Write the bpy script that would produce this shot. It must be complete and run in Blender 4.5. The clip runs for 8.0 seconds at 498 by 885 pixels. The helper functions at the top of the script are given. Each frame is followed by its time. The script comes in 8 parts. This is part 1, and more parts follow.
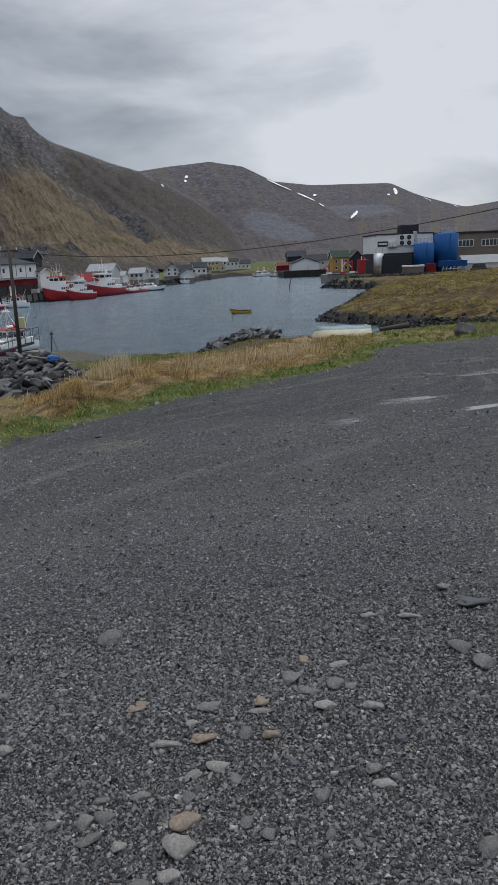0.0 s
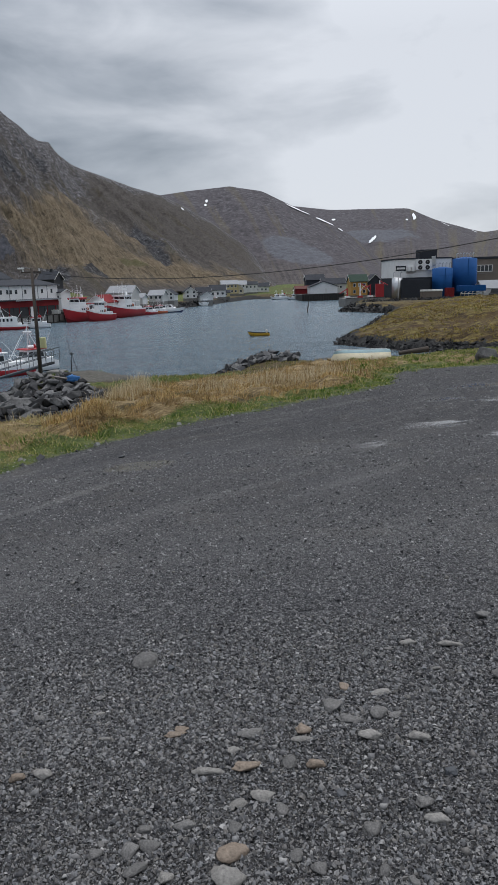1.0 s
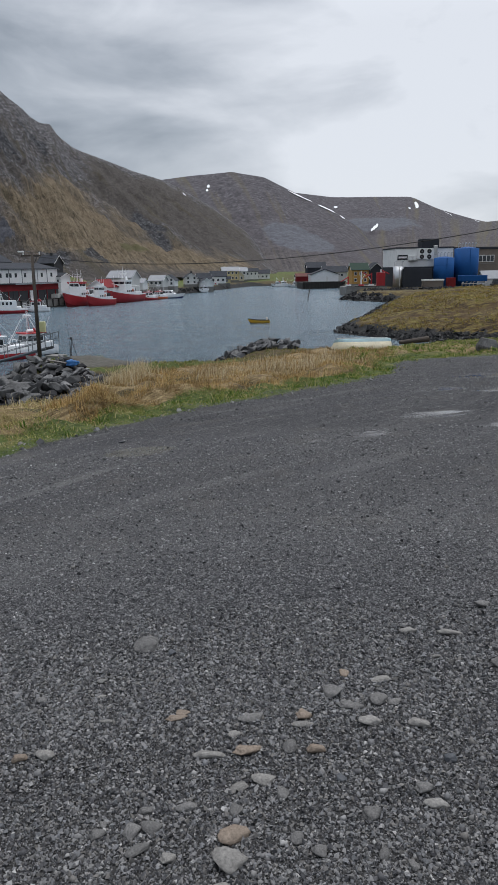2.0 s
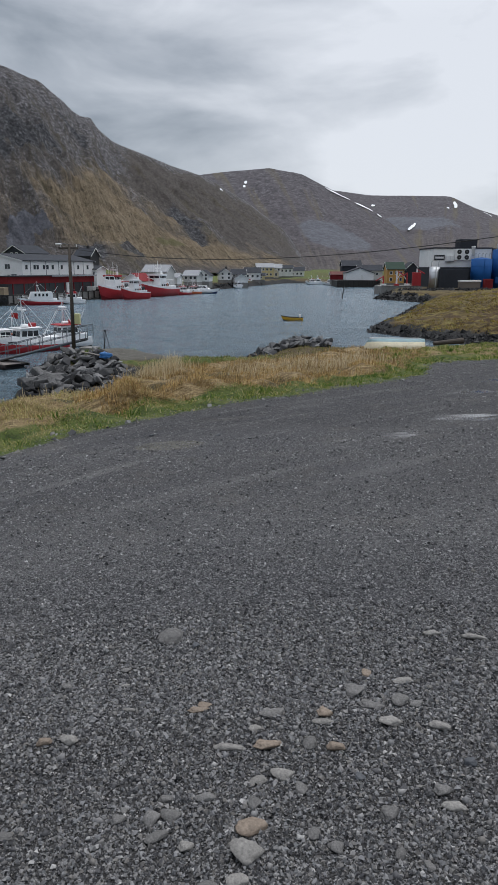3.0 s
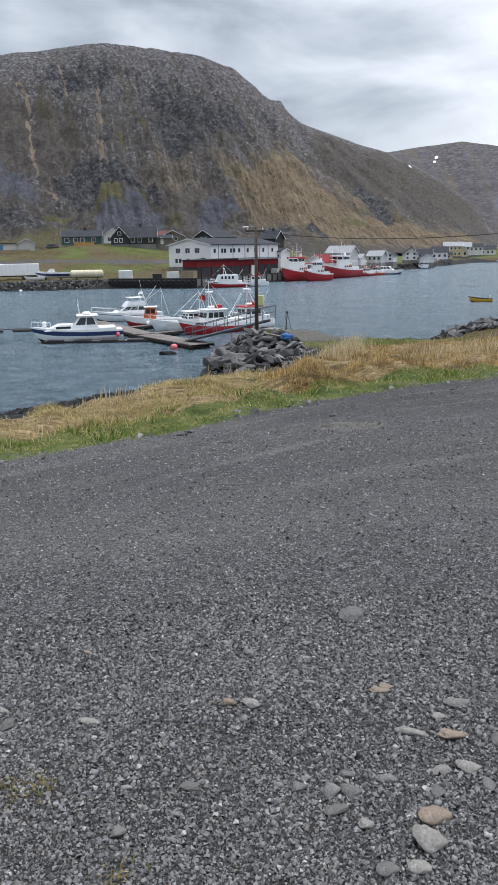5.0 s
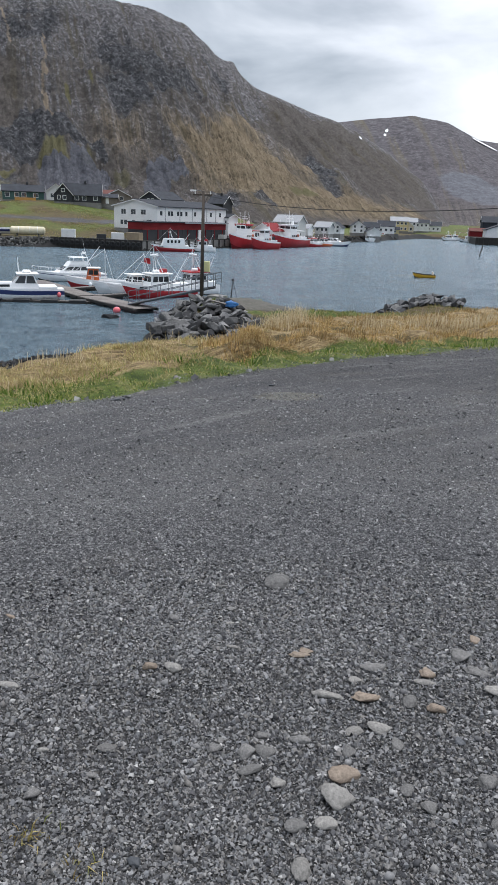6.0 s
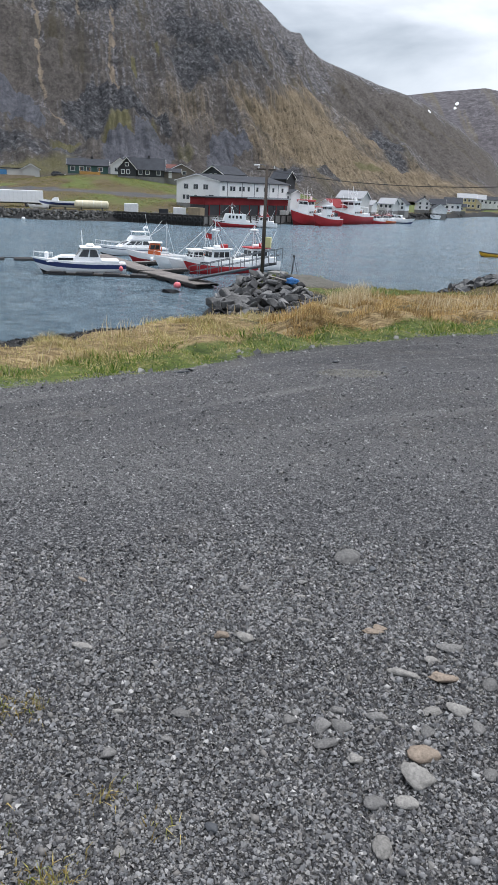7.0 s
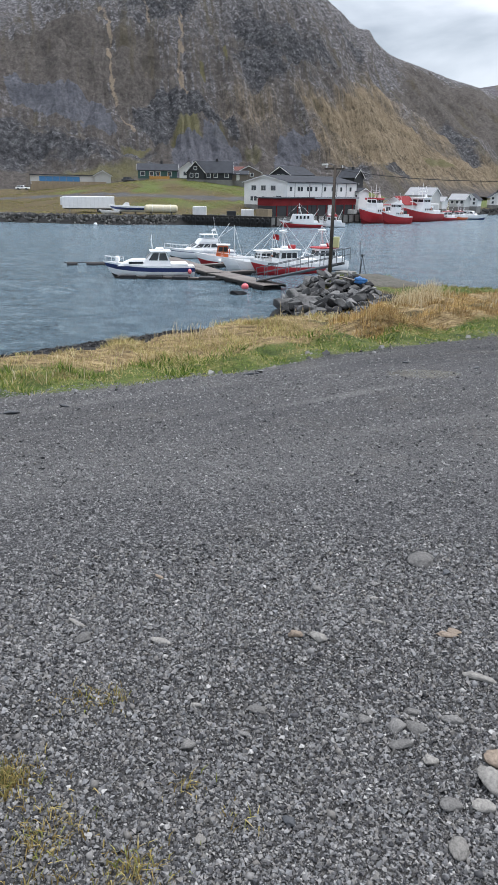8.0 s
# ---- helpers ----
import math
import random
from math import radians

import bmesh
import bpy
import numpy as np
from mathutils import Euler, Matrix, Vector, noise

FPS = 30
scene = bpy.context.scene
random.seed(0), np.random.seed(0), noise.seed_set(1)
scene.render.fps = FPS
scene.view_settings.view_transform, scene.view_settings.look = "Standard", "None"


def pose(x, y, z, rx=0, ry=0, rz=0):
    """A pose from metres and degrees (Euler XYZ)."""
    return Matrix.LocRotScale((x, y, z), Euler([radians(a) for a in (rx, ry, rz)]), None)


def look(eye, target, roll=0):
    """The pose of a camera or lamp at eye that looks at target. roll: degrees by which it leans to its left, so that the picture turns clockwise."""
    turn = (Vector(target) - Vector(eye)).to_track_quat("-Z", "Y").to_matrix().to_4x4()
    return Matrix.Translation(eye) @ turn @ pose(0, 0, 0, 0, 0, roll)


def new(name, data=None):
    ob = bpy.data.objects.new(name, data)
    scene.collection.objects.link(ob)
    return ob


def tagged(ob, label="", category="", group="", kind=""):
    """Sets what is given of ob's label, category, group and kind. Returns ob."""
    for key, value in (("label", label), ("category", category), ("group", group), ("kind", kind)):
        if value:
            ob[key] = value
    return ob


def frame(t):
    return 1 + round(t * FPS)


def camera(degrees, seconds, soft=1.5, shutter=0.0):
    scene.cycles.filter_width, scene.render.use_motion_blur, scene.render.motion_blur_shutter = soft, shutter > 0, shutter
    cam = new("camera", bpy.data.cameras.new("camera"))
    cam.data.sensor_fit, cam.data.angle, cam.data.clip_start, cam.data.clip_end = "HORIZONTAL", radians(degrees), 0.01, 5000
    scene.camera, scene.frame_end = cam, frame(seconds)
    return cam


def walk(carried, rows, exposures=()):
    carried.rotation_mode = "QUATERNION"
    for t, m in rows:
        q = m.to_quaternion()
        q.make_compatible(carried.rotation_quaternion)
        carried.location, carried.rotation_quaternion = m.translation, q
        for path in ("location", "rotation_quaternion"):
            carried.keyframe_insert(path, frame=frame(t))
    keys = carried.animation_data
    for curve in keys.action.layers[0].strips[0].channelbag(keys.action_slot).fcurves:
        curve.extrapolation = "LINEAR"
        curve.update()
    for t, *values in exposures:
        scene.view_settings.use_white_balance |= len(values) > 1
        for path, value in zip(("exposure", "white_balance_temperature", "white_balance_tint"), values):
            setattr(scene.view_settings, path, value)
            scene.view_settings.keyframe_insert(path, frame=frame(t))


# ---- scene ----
cam = camera(37.8, 8.0, soft=0.85)
PATH = [
    (0, (-0.027, -0.154, 1.648), (0.075, 1.783, 1.16), -2.4),
    (0.5, (-0.06, -0.147, 1.654), (0.041, 1.8, 1.209), -2.2),
    (1, (-0.122, -0.131, 1.647), (-0.061, 1.822, 1.219), -1.9),
    (1.5, (-0.142, -0.132, 1.644), (-0.071, 1.816, 1.199), -1.2),
    (3, (-0.145, -0.15, 1.651), (-0.161, 1.794, 1.181), 0.2),
    (3.5, (-0.169, -0.166, 1.649), (-0.342, 1.772, 1.183), -0.2),
    (4, (-0.217, -0.162, 1.628), (-0.598, 1.744, 1.156), -1.0),
    (4.5, (-0.216, -0.146, 1.623), (-0.699, 1.731, 1.13), -1.3),
    (5.8, (-0.155, -0.128, 1.614), (-0.6, 1.737, 1.042), 0.3),
    (6, (-0.154, -0.124, 1.616), (-0.483, 1.756, 1.02), 2.0),
    (6.5, (-0.185, -0.099, 1.588), (-0.503, 1.776, 0.97), 3.7),
    (7, (-0.238, -0.102, 1.57), (-0.707, 1.727, 0.911), 2.4),
    (7.5, (-0.262, -0.126, 1.57), (-0.878, 1.654, 0.896), 0.9),
    (8, (-0.251, -0.147, 1.589), (-0.895, 1.627, 0.927), 0.7),
]
walk(cam, [(t, look(eye, target, roll)) for t, eye, target, roll in PATH],
     exposures=[(0, 0.25), (0.5, 0.28), (1, 0.35), (1.5, 0.43), (3, 0.44), (3.5, 0.5), (4, 0.78), (4.5, 0.98), (6, 0.97), (6.5, 0.9), (7, 1.14), (8, 1.23)])

# ---- light ----
SUN_ELEV, SUN_ROT = radians(74), radians(34)
world = bpy.data.worlds.new("overcast_sky")
scene.world = world
world.use_nodes = True
wn, wl = world.node_tree.nodes, world.node_tree.links
wn.clear()


def wnode(kind, **vals):
    n = wn.new(kind)
    for k, v in vals.items():
        n.inputs[k].default_value = v
    return n


w_out = wn.new("ShaderNodeOutputWorld")
w_bg = wnode("ShaderNodeBackground", Strength=1.0)
w_sky = wn.new("ShaderNodeTexSky")
w_sky.sky_type, w_sky.sun_disc = "NISHITA", False
w_sky.sun_elevation, w_sky.sun_rotation = SUN_ELEV, SUN_ROT
w_dim = wn.new("ShaderNodeVectorMath")
w_dim.operation = "SCALE"
w_dim.inputs["Scale"].default_value = 0.09
w_co = wn.new("ShaderNodeTexCoord")
w_map = wn.new("ShaderNodeMapping")
w_map.inputs["Scale"].default_value = (0.9, 0.9, 2.0)
w_map.inputs["Location"].default_value = (1.9, 0.6, 0.25)
w_big = wnode("ShaderNodeTexNoise", Scale=2.0, Detail=7.0, Roughness=0.52, Distortion=0.35)
w_ramp = wn.new("ShaderNodeValToRGB")
w_ramp.color_ramp.elements[0].position, w_ramp.color_ramp.elements[0].color = 0.39, (0.205, 0.232, 0.268, 1)
w_ramp.color_ramp.elements[1].position, w_ramp.color_ramp.elements[1].color = 0.8, (0.57, 0.595, 0.64, 1)
w_mid = w_ramp.color_ramp.elements.new(0.52)
w_mid.color = (0.305, 0.333, 0.375, 1)
w_mix = wn.new("ShaderNodeMix")
w_mix.data_type = "RGBA"
w_mix.inputs["Factor"].default_value = 0.92
wl.new(w_co.outputs["Generated"], w_map.inputs["Vector"])
wl.new(w_map.outputs["Vector"], w_big.inputs["Vector"])
w_dot = wn.new("ShaderNodeVectorMath")
w_dot.operation = "DOT_PRODUCT"
w_dot.inputs[1].default_value = (math.sin(radians(25)) * math.cos(radians(21)), math.cos(radians(25)) * math.cos(radians(21)), math.sin(radians(21)))
w_glow = wn.new("ShaderNodeMapRange")
for w_key, w_val in (("From Min", 0.86), ("From Max", 0.99), ("To Min", -0.03), ("To Max", 0.44)):
    w_glow.inputs[w_key].default_value = w_val
w_sum = wn.new("ShaderNodeMath")
wl.new(w_co.outputs["Generated"], w_dot.inputs[0])
wl.new(w_dot.outputs["Value"], w_glow.inputs["Value"])
wl.new(w_glow.outputs["Result"], w_sum.inputs[0])
w_band = wn.new("ShaderNodeMapping")
w_band.inputs["Scale"].default_value = (1.0, 1.0, 2.6)
w_band.inputs["Location"].default_value = (0.35, 2.1, 0.7)
w_bank = wnode("ShaderNodeTexNoise", Scale=4.2, Detail=6.0, Roughness=0.5, Distortion=0.5)
w_mass = wnode("ShaderNodeMath")
w_mass.operation = "MULTIPLY_ADD"
w_mass.inputs[1].default_value, w_mass.inputs[2].default_value = 0.78, -0.4
w_both = wn.new("ShaderNodeMath")
wl.new(w_co.outputs["Generated"], w_band.inputs["Vector"])
wl.new(w_band.outputs["Vector"], w_bank.inputs["Vector"])
wl.new(w_bank.outputs["Fac"], w_mass.inputs[0])
wl.new(w_big.outputs["Fac"], w_both.inputs[0])
wl.new(w_mass.outputs[0], w_both.inputs[1])
wl.new(w_both.outputs[0], w_sum.inputs[1])
wl.new(w_sum.outputs[0], w_ramp.inputs["Fac"])
wl.new(w_sky.outputs["Color"], w_dim.inputs[0])
wl.new(w_dim.outputs["Vector"], w_mix.inputs["A"])
wl.new(w_ramp.outputs["Color"], w_mix.inputs["B"])
# an overcast sky grows brighter from the horizon to the zenith
w_sep = wn.new("ShaderNodeSeparateXYZ")
w_zen = wn.new("ShaderNodeMapRange")
for w_key, w_val in (("From Min", 0.28), ("From Max", 1.0), ("To Min", 1.0), ("To Max", 2.1)):
    w_zen.inputs[w_key].default_value = w_val
w_up = wn.new("ShaderNodeVectorMath")
w_up.operation = "SCALE"
wl.new(w_co.outputs["Generated"], w_sep.inputs[0])
wl.new(w_sep.outputs["Z"], w_zen.inputs["Value"])
wl.new(w_mix.outputs["Result"], w_up.inputs[0])
wl.new(w_zen.outputs["Result"], w_up.inputs["Scale"])
wl.new(w_up.outputs["Vector"], w_bg.inputs["Color"])
wl.new(w_bg.outputs["Background"], w_out.inputs["Surface"])

sun_data = bpy.data.lights.new("sun", "SUN")
sun_data.energy, sun_data.angle, sun_data.color = 1.5, radians(60), (1.0, 0.975, 0.97)
sun = new("sun", sun_data)
sun.matrix_world = look((15, 22, 95), (0, 0, 0))

# ---- materials ----
MATS = {}


def mat(name, base, rough=0.7, metal=0.0, var=0.25, scale=3.0, fine=40.0, bump=0.15, dist=0.01, spec=0.5, dark=None, per_object=0.0, ramp=(0.35, 0.68)):
    """A painted, woody or stony surface: two scales of noise over a base colour, with fine relief."""
    if name in MATS:
        return MATS[name]
    m = bpy.data.materials.new(name)
    MATS[name] = m
    m.use_nodes = True
    n, l = m.node_tree.nodes, m.node_tree.links
    b = n["Principled BSDF"]
    b.inputs["Roughness"].default_value, b.inputs["Metallic"].default_value = rough, metal
    b.inputs["Specular IOR Level"].default_value = spec
    co = n.new("ShaderNodeTexCoord")
    big, small = n.new("ShaderNodeTexNoise"), n.new("ShaderNodeTexNoise")
    big.inputs["Scale"].default_value, big.inputs["Detail"].default_value = scale, 5
    small.inputs["Scale"].default_value, small.inputs["Detail"].default_value = fine, 4
    rp = n.new("ShaderNodeValToRGB")
    dk = dark or tuple(c * (1 - var) for c in base)
    lt = tuple(min(1, c * (1 + var * 0.6)) for c in base)
    rp.color_ramp.elements[0].position, rp.color_ramp.elements[1].position = ramp
    rp.color_ramp.elements[0].color, rp.color_ramp.elements[1].color = (*dk, 1), (*lt, 1)
    add = n.new("ShaderNodeMath")
    add.operation = "MULTIPLY_ADD"
    add.inputs[1].default_value = 0.45
    sub = n.new("ShaderNodeMath")
    sub.operation = "MULTIPLY_ADD"
    sub.inputs[1].default_value, sub.inputs[2].default_value = 0.55, 0.0
    l.new(co.outputs["Object"], big.inputs["Vector"])
    l.new(co.outputs["Object"], small.inputs["Vector"])
    l.new(big.outputs["Fac"], sub.inputs[0])
    l.new(small.outputs["Fac"], add.inputs[0])
    l.new(sub.outputs[0], add.inputs[2])
    l.new(add.outputs[0], rp.inputs["Fac"])
    colour = rp.outputs["Color"]
    if per_object:
        info, hsv = n.new("ShaderNodeObjectInfo"), n.new("ShaderNodeHueSaturation")
        rng = n.new("ShaderNodeMapRange")
        rng.inputs["To Min"].default_value, rng.inputs["To Max"].default_value = 1 - per_object, 1 + per_object
        l.new(info.outputs["Random"], rng.inputs["Value"])
        l.new(rng.outputs["Result"], hsv.inputs["Value"])
        l.new(colour, hsv.inputs["Color"])
        colour = hsv.outputs["Color"]
    l.new(colour, b.inputs["Base Color"])
    if bump:
        bp = n.new("ShaderNodeBump")
        bp.inputs["Strength"].default_value, bp.inputs["Distance"].default_value = bump, dist
        l.new(add.outputs[0], bp.inputs["Height"])
        l.new(bp.outputs["Normal"], b.inputs["Normal"])
    return m


def nodes_of(name):
    m = bpy.data.materials.new(name)
    m.use_nodes = True
    return m, m.node_tree.nodes, m.node_tree.links, m.node_tree.nodes["Principled BSDF"]


def noise_node(n, l, vec, scale, detail=5, rough=0.5, distort=0.0):
    t = n.new("ShaderNodeTexNoise")
    for k, v in (("Scale", scale), ("Detail", detail), ("Roughness", rough), ("Distortion", distort)):
        t.inputs[k].default_value = v
    l.new(vec, t.inputs["Vector"])
    return t.outputs["Fac"]


def ramp_node(n, l, fac, *stops):
    r = n.new("ShaderNodeValToRGB")
    e = r.color_ramp.elements
    while len(e) < len(stops):
        e.new(0.5)
    for el, (p, c) in zip(e, stops):
        el.position = p
        el.color = (c, c, c, 1) if isinstance(c, (int, float)) else (*c, 1)
    l.new(fac, r.inputs["Fac"])
    return r.outputs["Color"]


def mix_node(n, l, fac, a, b, mode="MIX"):
    m = n.new("ShaderNodeMix")
    m.data_type, m.blend_type = "RGBA", mode
    for key, v in (("Factor", fac), ("A", a), ("B", b)):
        if isinstance(v, (int, float)):
            m.inputs[key].default_value = v
        elif isinstance(v, tuple):
            m.inputs[key].default_value = (*v, 1)
        else:
            l.new(v, m.inputs[key])
    return m.outputs["Result"]


def math_node(n, l, op, a, b=0.0, c=0.0, clamp=False):
    m = n.new("ShaderNodeMath")
    m.operation, m.use_clamp = op, clamp
    for k, v in enumerate((a, b, c)):
        if isinstance(v, (int, float)):
            m.inputs[k].default_value = v
        else:
            l.new(v, m.inputs[k])
    return m.outputs[0]


def bump_node(n, l, height, strength, distance, normal=None):
    b = n.new("ShaderNodeBump")
    b.inputs["Strength"].default_value, b.inputs["Distance"].default_value = strength, distance
    l.new(height, b.inputs["Height"])
    if normal:
        l.new(normal, b.inputs["Normal"])
    return b.outputs["Normal"]


def ground_material():
    m, n, l, b = nodes_of("ground_gravel_and_turf")
    co = n.new("ShaderNodeTexCoord").outputs["Object"]

    def attr(name):
        a = n.new("ShaderNodeAttribute")
        a.attribute_name = name
        return a.outputs["Fac"]

    # crushed gravel: stones of two sizes, gap shade painted dark, damp in broad patches
    v1, v2 = n.new("ShaderNodeTexVoronoi"), n.new("ShaderNodeTexVoronoi")
    for v, s in ((v1, 115.0), (v2, 58.0)):
        v.inputs["Scale"].default_value = s
        l.new(co, v.inputs["Vector"])
    broad = noise_node(n, l, co, 0.45, 5, 0.6)
    fine = noise_node(n, l, co, 90, 5, 0.7)
    tone = ramp_node(n, l, v1.outputs["Color"], (0.12, (0.05, 0.05, 0.054)), (0.5, (0.135, 0.135, 0.14)), (0.9, (0.32, 0.318, 0.32)))
    tone2 = ramp_node(n, l, v2.outputs["Color"], (0.15, (0.05, 0.051, 0.055)), (0.6, (0.135, 0.134, 0.138)), (0.92, (0.32, 0.316, 0.315)))
    gravel = mix_node(n, l, ramp_node(n, l, v2.outputs["Distance"], (0.34, 0.6), (0.46, 0.0)), tone, tone2)
    gap_shade = ramp_node(n, l, v1.outputs["Distance"], (0.36, 0.0), (0.62, 0.85))
    gravel = mix_node(n, l, gap_shade, gravel, (0.026, 0.026, 0.028))
    # smooth rolled stretches, where fines fill the gaps
    rolled = ramp_node(n, l, math_node(n, l, "ADD", attr("rolled"), math_node(n, l, "MULTIPLY_ADD", noise_node(n, l, co, 0.8, 6, 0.65), 1.6, -0.8)), (0.35, 0.0), (0.75, 0.6))
    gravel = mix_node(n, l, rolled, gravel, ramp_node(n, l, fine, (0.38, (0.03, 0.03, 0.031)), (0.5, (0.1, 0.099, 0.099)), (0.6, (0.22, 0.217, 0.213))))
    # wheel tracks sweeping along the edge of the lot
    sweep = n.new("ShaderNodeCombineXYZ")
    l.new(math_node(n, l, "MULTIPLY", attr("across"), 1.7), sweep.inputs[0])
    l.new(math_node(n, l, "MULTIPLY", attr("along"), 0.16), sweep.inputs[1])
    worn = noise_node(n, l, sweep.outputs[0], 1.0, 7, 0.68, 0.3)
    far_lot = attr("open")
    gravel = mix_node(n, l, math_node(n, l, "MULTIPLY", ramp_node(n, l, worn, (0.5, 0.0), (0.66, 0.5)), far_lot), gravel, (0.17, 0.166, 0.164))
    gravel = mix_node(n, l, math_node(n, l, "MULTIPLY", ramp_node(n, l, worn, (0.34, 0.5), (0.46, 0.0)), far_lot), gravel, (0.05, 0.05, 0.053))
    grit = noise_node(n, l, co, 28, 5, 0.8)
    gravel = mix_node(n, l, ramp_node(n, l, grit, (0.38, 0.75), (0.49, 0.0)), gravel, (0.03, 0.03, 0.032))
    gravel = mix_node(n, l, ramp_node(n, l, grit, (0.53, 0.0), (0.63, 0.6)), gravel, (0.18, 0.178, 0.18))
    coarse = noise_node(n, l, co, 45, 4, 0.75)
    gravel = mix_node(n, l, math_node(n, l, "MULTIPLY", ramp_node(n, l, coarse, (0.4, 0.7), (0.5, 0.0)), far_lot), gravel, (0.035, 0.035, 0.037))
    gravel = mix_node(n, l, math_node(n, l, "MULTIPLY", ramp_node(n, l, coarse, (0.54, 0.0), (0.66, 0.5)), far_lot), gravel, (0.17, 0.168, 0.168))
    gravel = mix_node(n, l, math_node(n, l, "MULTIPLY", far_lot, 0.42), gravel, (0.04, 0.039, 0.041))
    gravel = mix_node(n, l, math_node(n, l, "MULTIPLY", ramp_node(n, l, worn, (0.53, 0.0), (0.7, 0.45)), far_lot), gravel, (0.19, 0.186, 0.184))
    tracks = n.new("ShaderNodeMapping")
    tracks.inputs["Rotation"].default_value, tracks.inputs["Scale"].default_value = (0, 0, radians(-35)), (0.5, 2.2, 1.0)
    l.new(co, tracks.inputs["Vector"])
    damp = ramp_node(n, l, broad, (0.42, 0.0), (0.62, 1.0))
    gravel = mix_node(n, l, math_node(n, l, "MULTIPLY", damp, 0.3), gravel, (0.06, 0.061, 0.068))
    sandy = ramp_node(n, l, noise_node(n, l, co, 1.3, 5, 0.65), (0.54, 0.0), (0.72, 0.3))
    gravel = mix_node(n, l, sandy, gravel, (0.135, 0.122, 0.105))
    # the ground between the near chips is darkened in colour for their shade
    gravel = mix_node(n, l, math_node(n, l, "MULTIPLY", attr("chip_shade"), 0.6), gravel, mix_node(n, l, fine, (0.01, 0.01, 0.01), (0.09, 0.086, 0.082)))
    # turf: green and straw mottling
    turf = ramp_node(n, l, noise_node(n, l, co, 1.1, 6, 0.65), (0.3, (0.06, 0.065, 0.025)), (0.48, (0.105, 0.083, 0.04)), (0.7, (0.19, 0.145, 0.072)))
    turf = mix_node(n, l, ramp_node(n, l, noise_node(n, l, co, 14, 5, 0.7), (0.4, 0.0), (0.64, 0.75)), turf, (0.035, 0.03, 0.016))
    turf = mix_node(n, l, ramp_node(n, l, noise_node(n, l, co, 0.28, 6, 0.7), (0.45, 0.0), (0.62, 0.7)), turf, (0.075, 0.05, 0.028))
    green = ramp_node(n, l, noise_node(n, l, co, 2.1, 5, 0.6), (0.34, (0.04, 0.064, 0.013)), (0.5, (0.1, 0.135, 0.03)), (0.66, (0.2, 0.19, 0.068)))
    green = mix_node(n, l, ramp_node(n, l, noise_node(n, l, co, 17, 5, 0.7), (0.4, 0.0), (0.64, 0.7)), green, (0.03, 0.038, 0.012))
    rock = ramp_node(n, l, noise_node(n, l, co, 1.6, 8, 0.65), (0.3, (0.012, 0.012, 0.013)), (0.55, (0.026, 0.026, 0.026)), (0.75, (0.055, 0.053, 0.05)))
    edge = noise_node(n, l, co, 2.4, 6, 0.7)
    jag = math_node(n, l, "MULTIPLY_ADD", edge, 1.1, -0.55)

    def mask(name):
        return math_node(n, l, "MULTIPLY_ADD", math_node(n, l, "SUBTRACT", math_node(n, l, "ADD", attr(name), jag), 0.5), 4.0, 0.5, clamp=True)

    colour = mix_node(n, l, mask("turf"), gravel, turf)
    mat_lie = n.new("ShaderNodeMapping")
    mat_lie.inputs["Rotation"].default_value, mat_lie.inputs["Scale"].default_value = (0, 0, radians(25)), (1.0, 2.6, 1.0)
    l.new(co, mat_lie.inputs["Vector"])
    lie = noise_node(n, l, mat_lie.outputs["Vector"], 3.2, 7, 0.72, 0.8)
    straw = ramp_node(n, l, lie, (0.36, (0.07, 0.047, 0.024)), (0.47, (0.19, 0.135, 0.068)), (0.6, (0.37, 0.28, 0.15)), (0.74, (0.52, 0.42, 0.26)))
    tawny = ramp_node(n, l, noise_node(n, l, mat_lie.outputs["Vector"], 0.55, 8, 0.72, 0.6), (0.42, (0.03, 0.018, 0.01)), (0.5, (0.085, 0.058, 0.022)), (0.6, (0.19, 0.155, 0.05)), (0.74, (0.12, 0.13, 0.04)))
    colour = mix_node(n, l, mask("straw"), colour, straw)
    tawny = mix_node(n, l, ramp_node(n, l, math_node(n, l, "ADD", attr("slump"), math_node(n, l, "MULTIPLY_ADD", lie, 1.0, -0.5)), (0.35, 0.0), (0.65, 0.6)), tawny, (0.065, 0.038, 0.018))
    colour = mix_node(n, l, mask("tawny"), colour, tawny)
    colour = mix_node(n, l, mask("green"), colour, green)
    colour = mix_node(n, l, mask("rock"), colour, rock)
    colour = mix_node(n, l, mask("path"), colour, ramp_node(n, l, noise_node(n, l, co, 3.0, 6, 0.7), (0.35, (0.07, 0.066, 0.055)), (0.65, (0.15, 0.142, 0.125))))
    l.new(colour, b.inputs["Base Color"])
    # wet sheen in the damp hollows of the lot
    wet = ramp_node(n, l, math_node(n, l, "ADD", attr("wet"), math_node(n, l, "MULTIPLY_ADD", noise_node(n, l, tracks.outputs["Vector"], 3.5, 5, 0.65), 2.0, -1.0)), (0.38, 0.0), (0.5, 1.0))
    l.new(math_node(n, l, "MULTIPLY_ADD", wet, -0.8, 0.85), b.inputs["Roughness"])
    l.new(math_node(n, l, "MULTIPLY_ADD", wet, 0.4, 0.16), b.inputs["Specular IOR Level"])
    h = math_node(n, l, "ADD", math_node(n, l, "MULTIPLY", v1.outputs["Distance"], -0.6), math_node(n, l, "MULTIPLY", v2.outputs["Distance"], -1.0))
    dry = math_node(n, l, "MULTIPLY", math_node(n, l, "MULTIPLY_ADD", wet, -0.98, 1.0), math_node(n, l, "MULTIPLY_ADD", rolled, -0.6, 1.0))
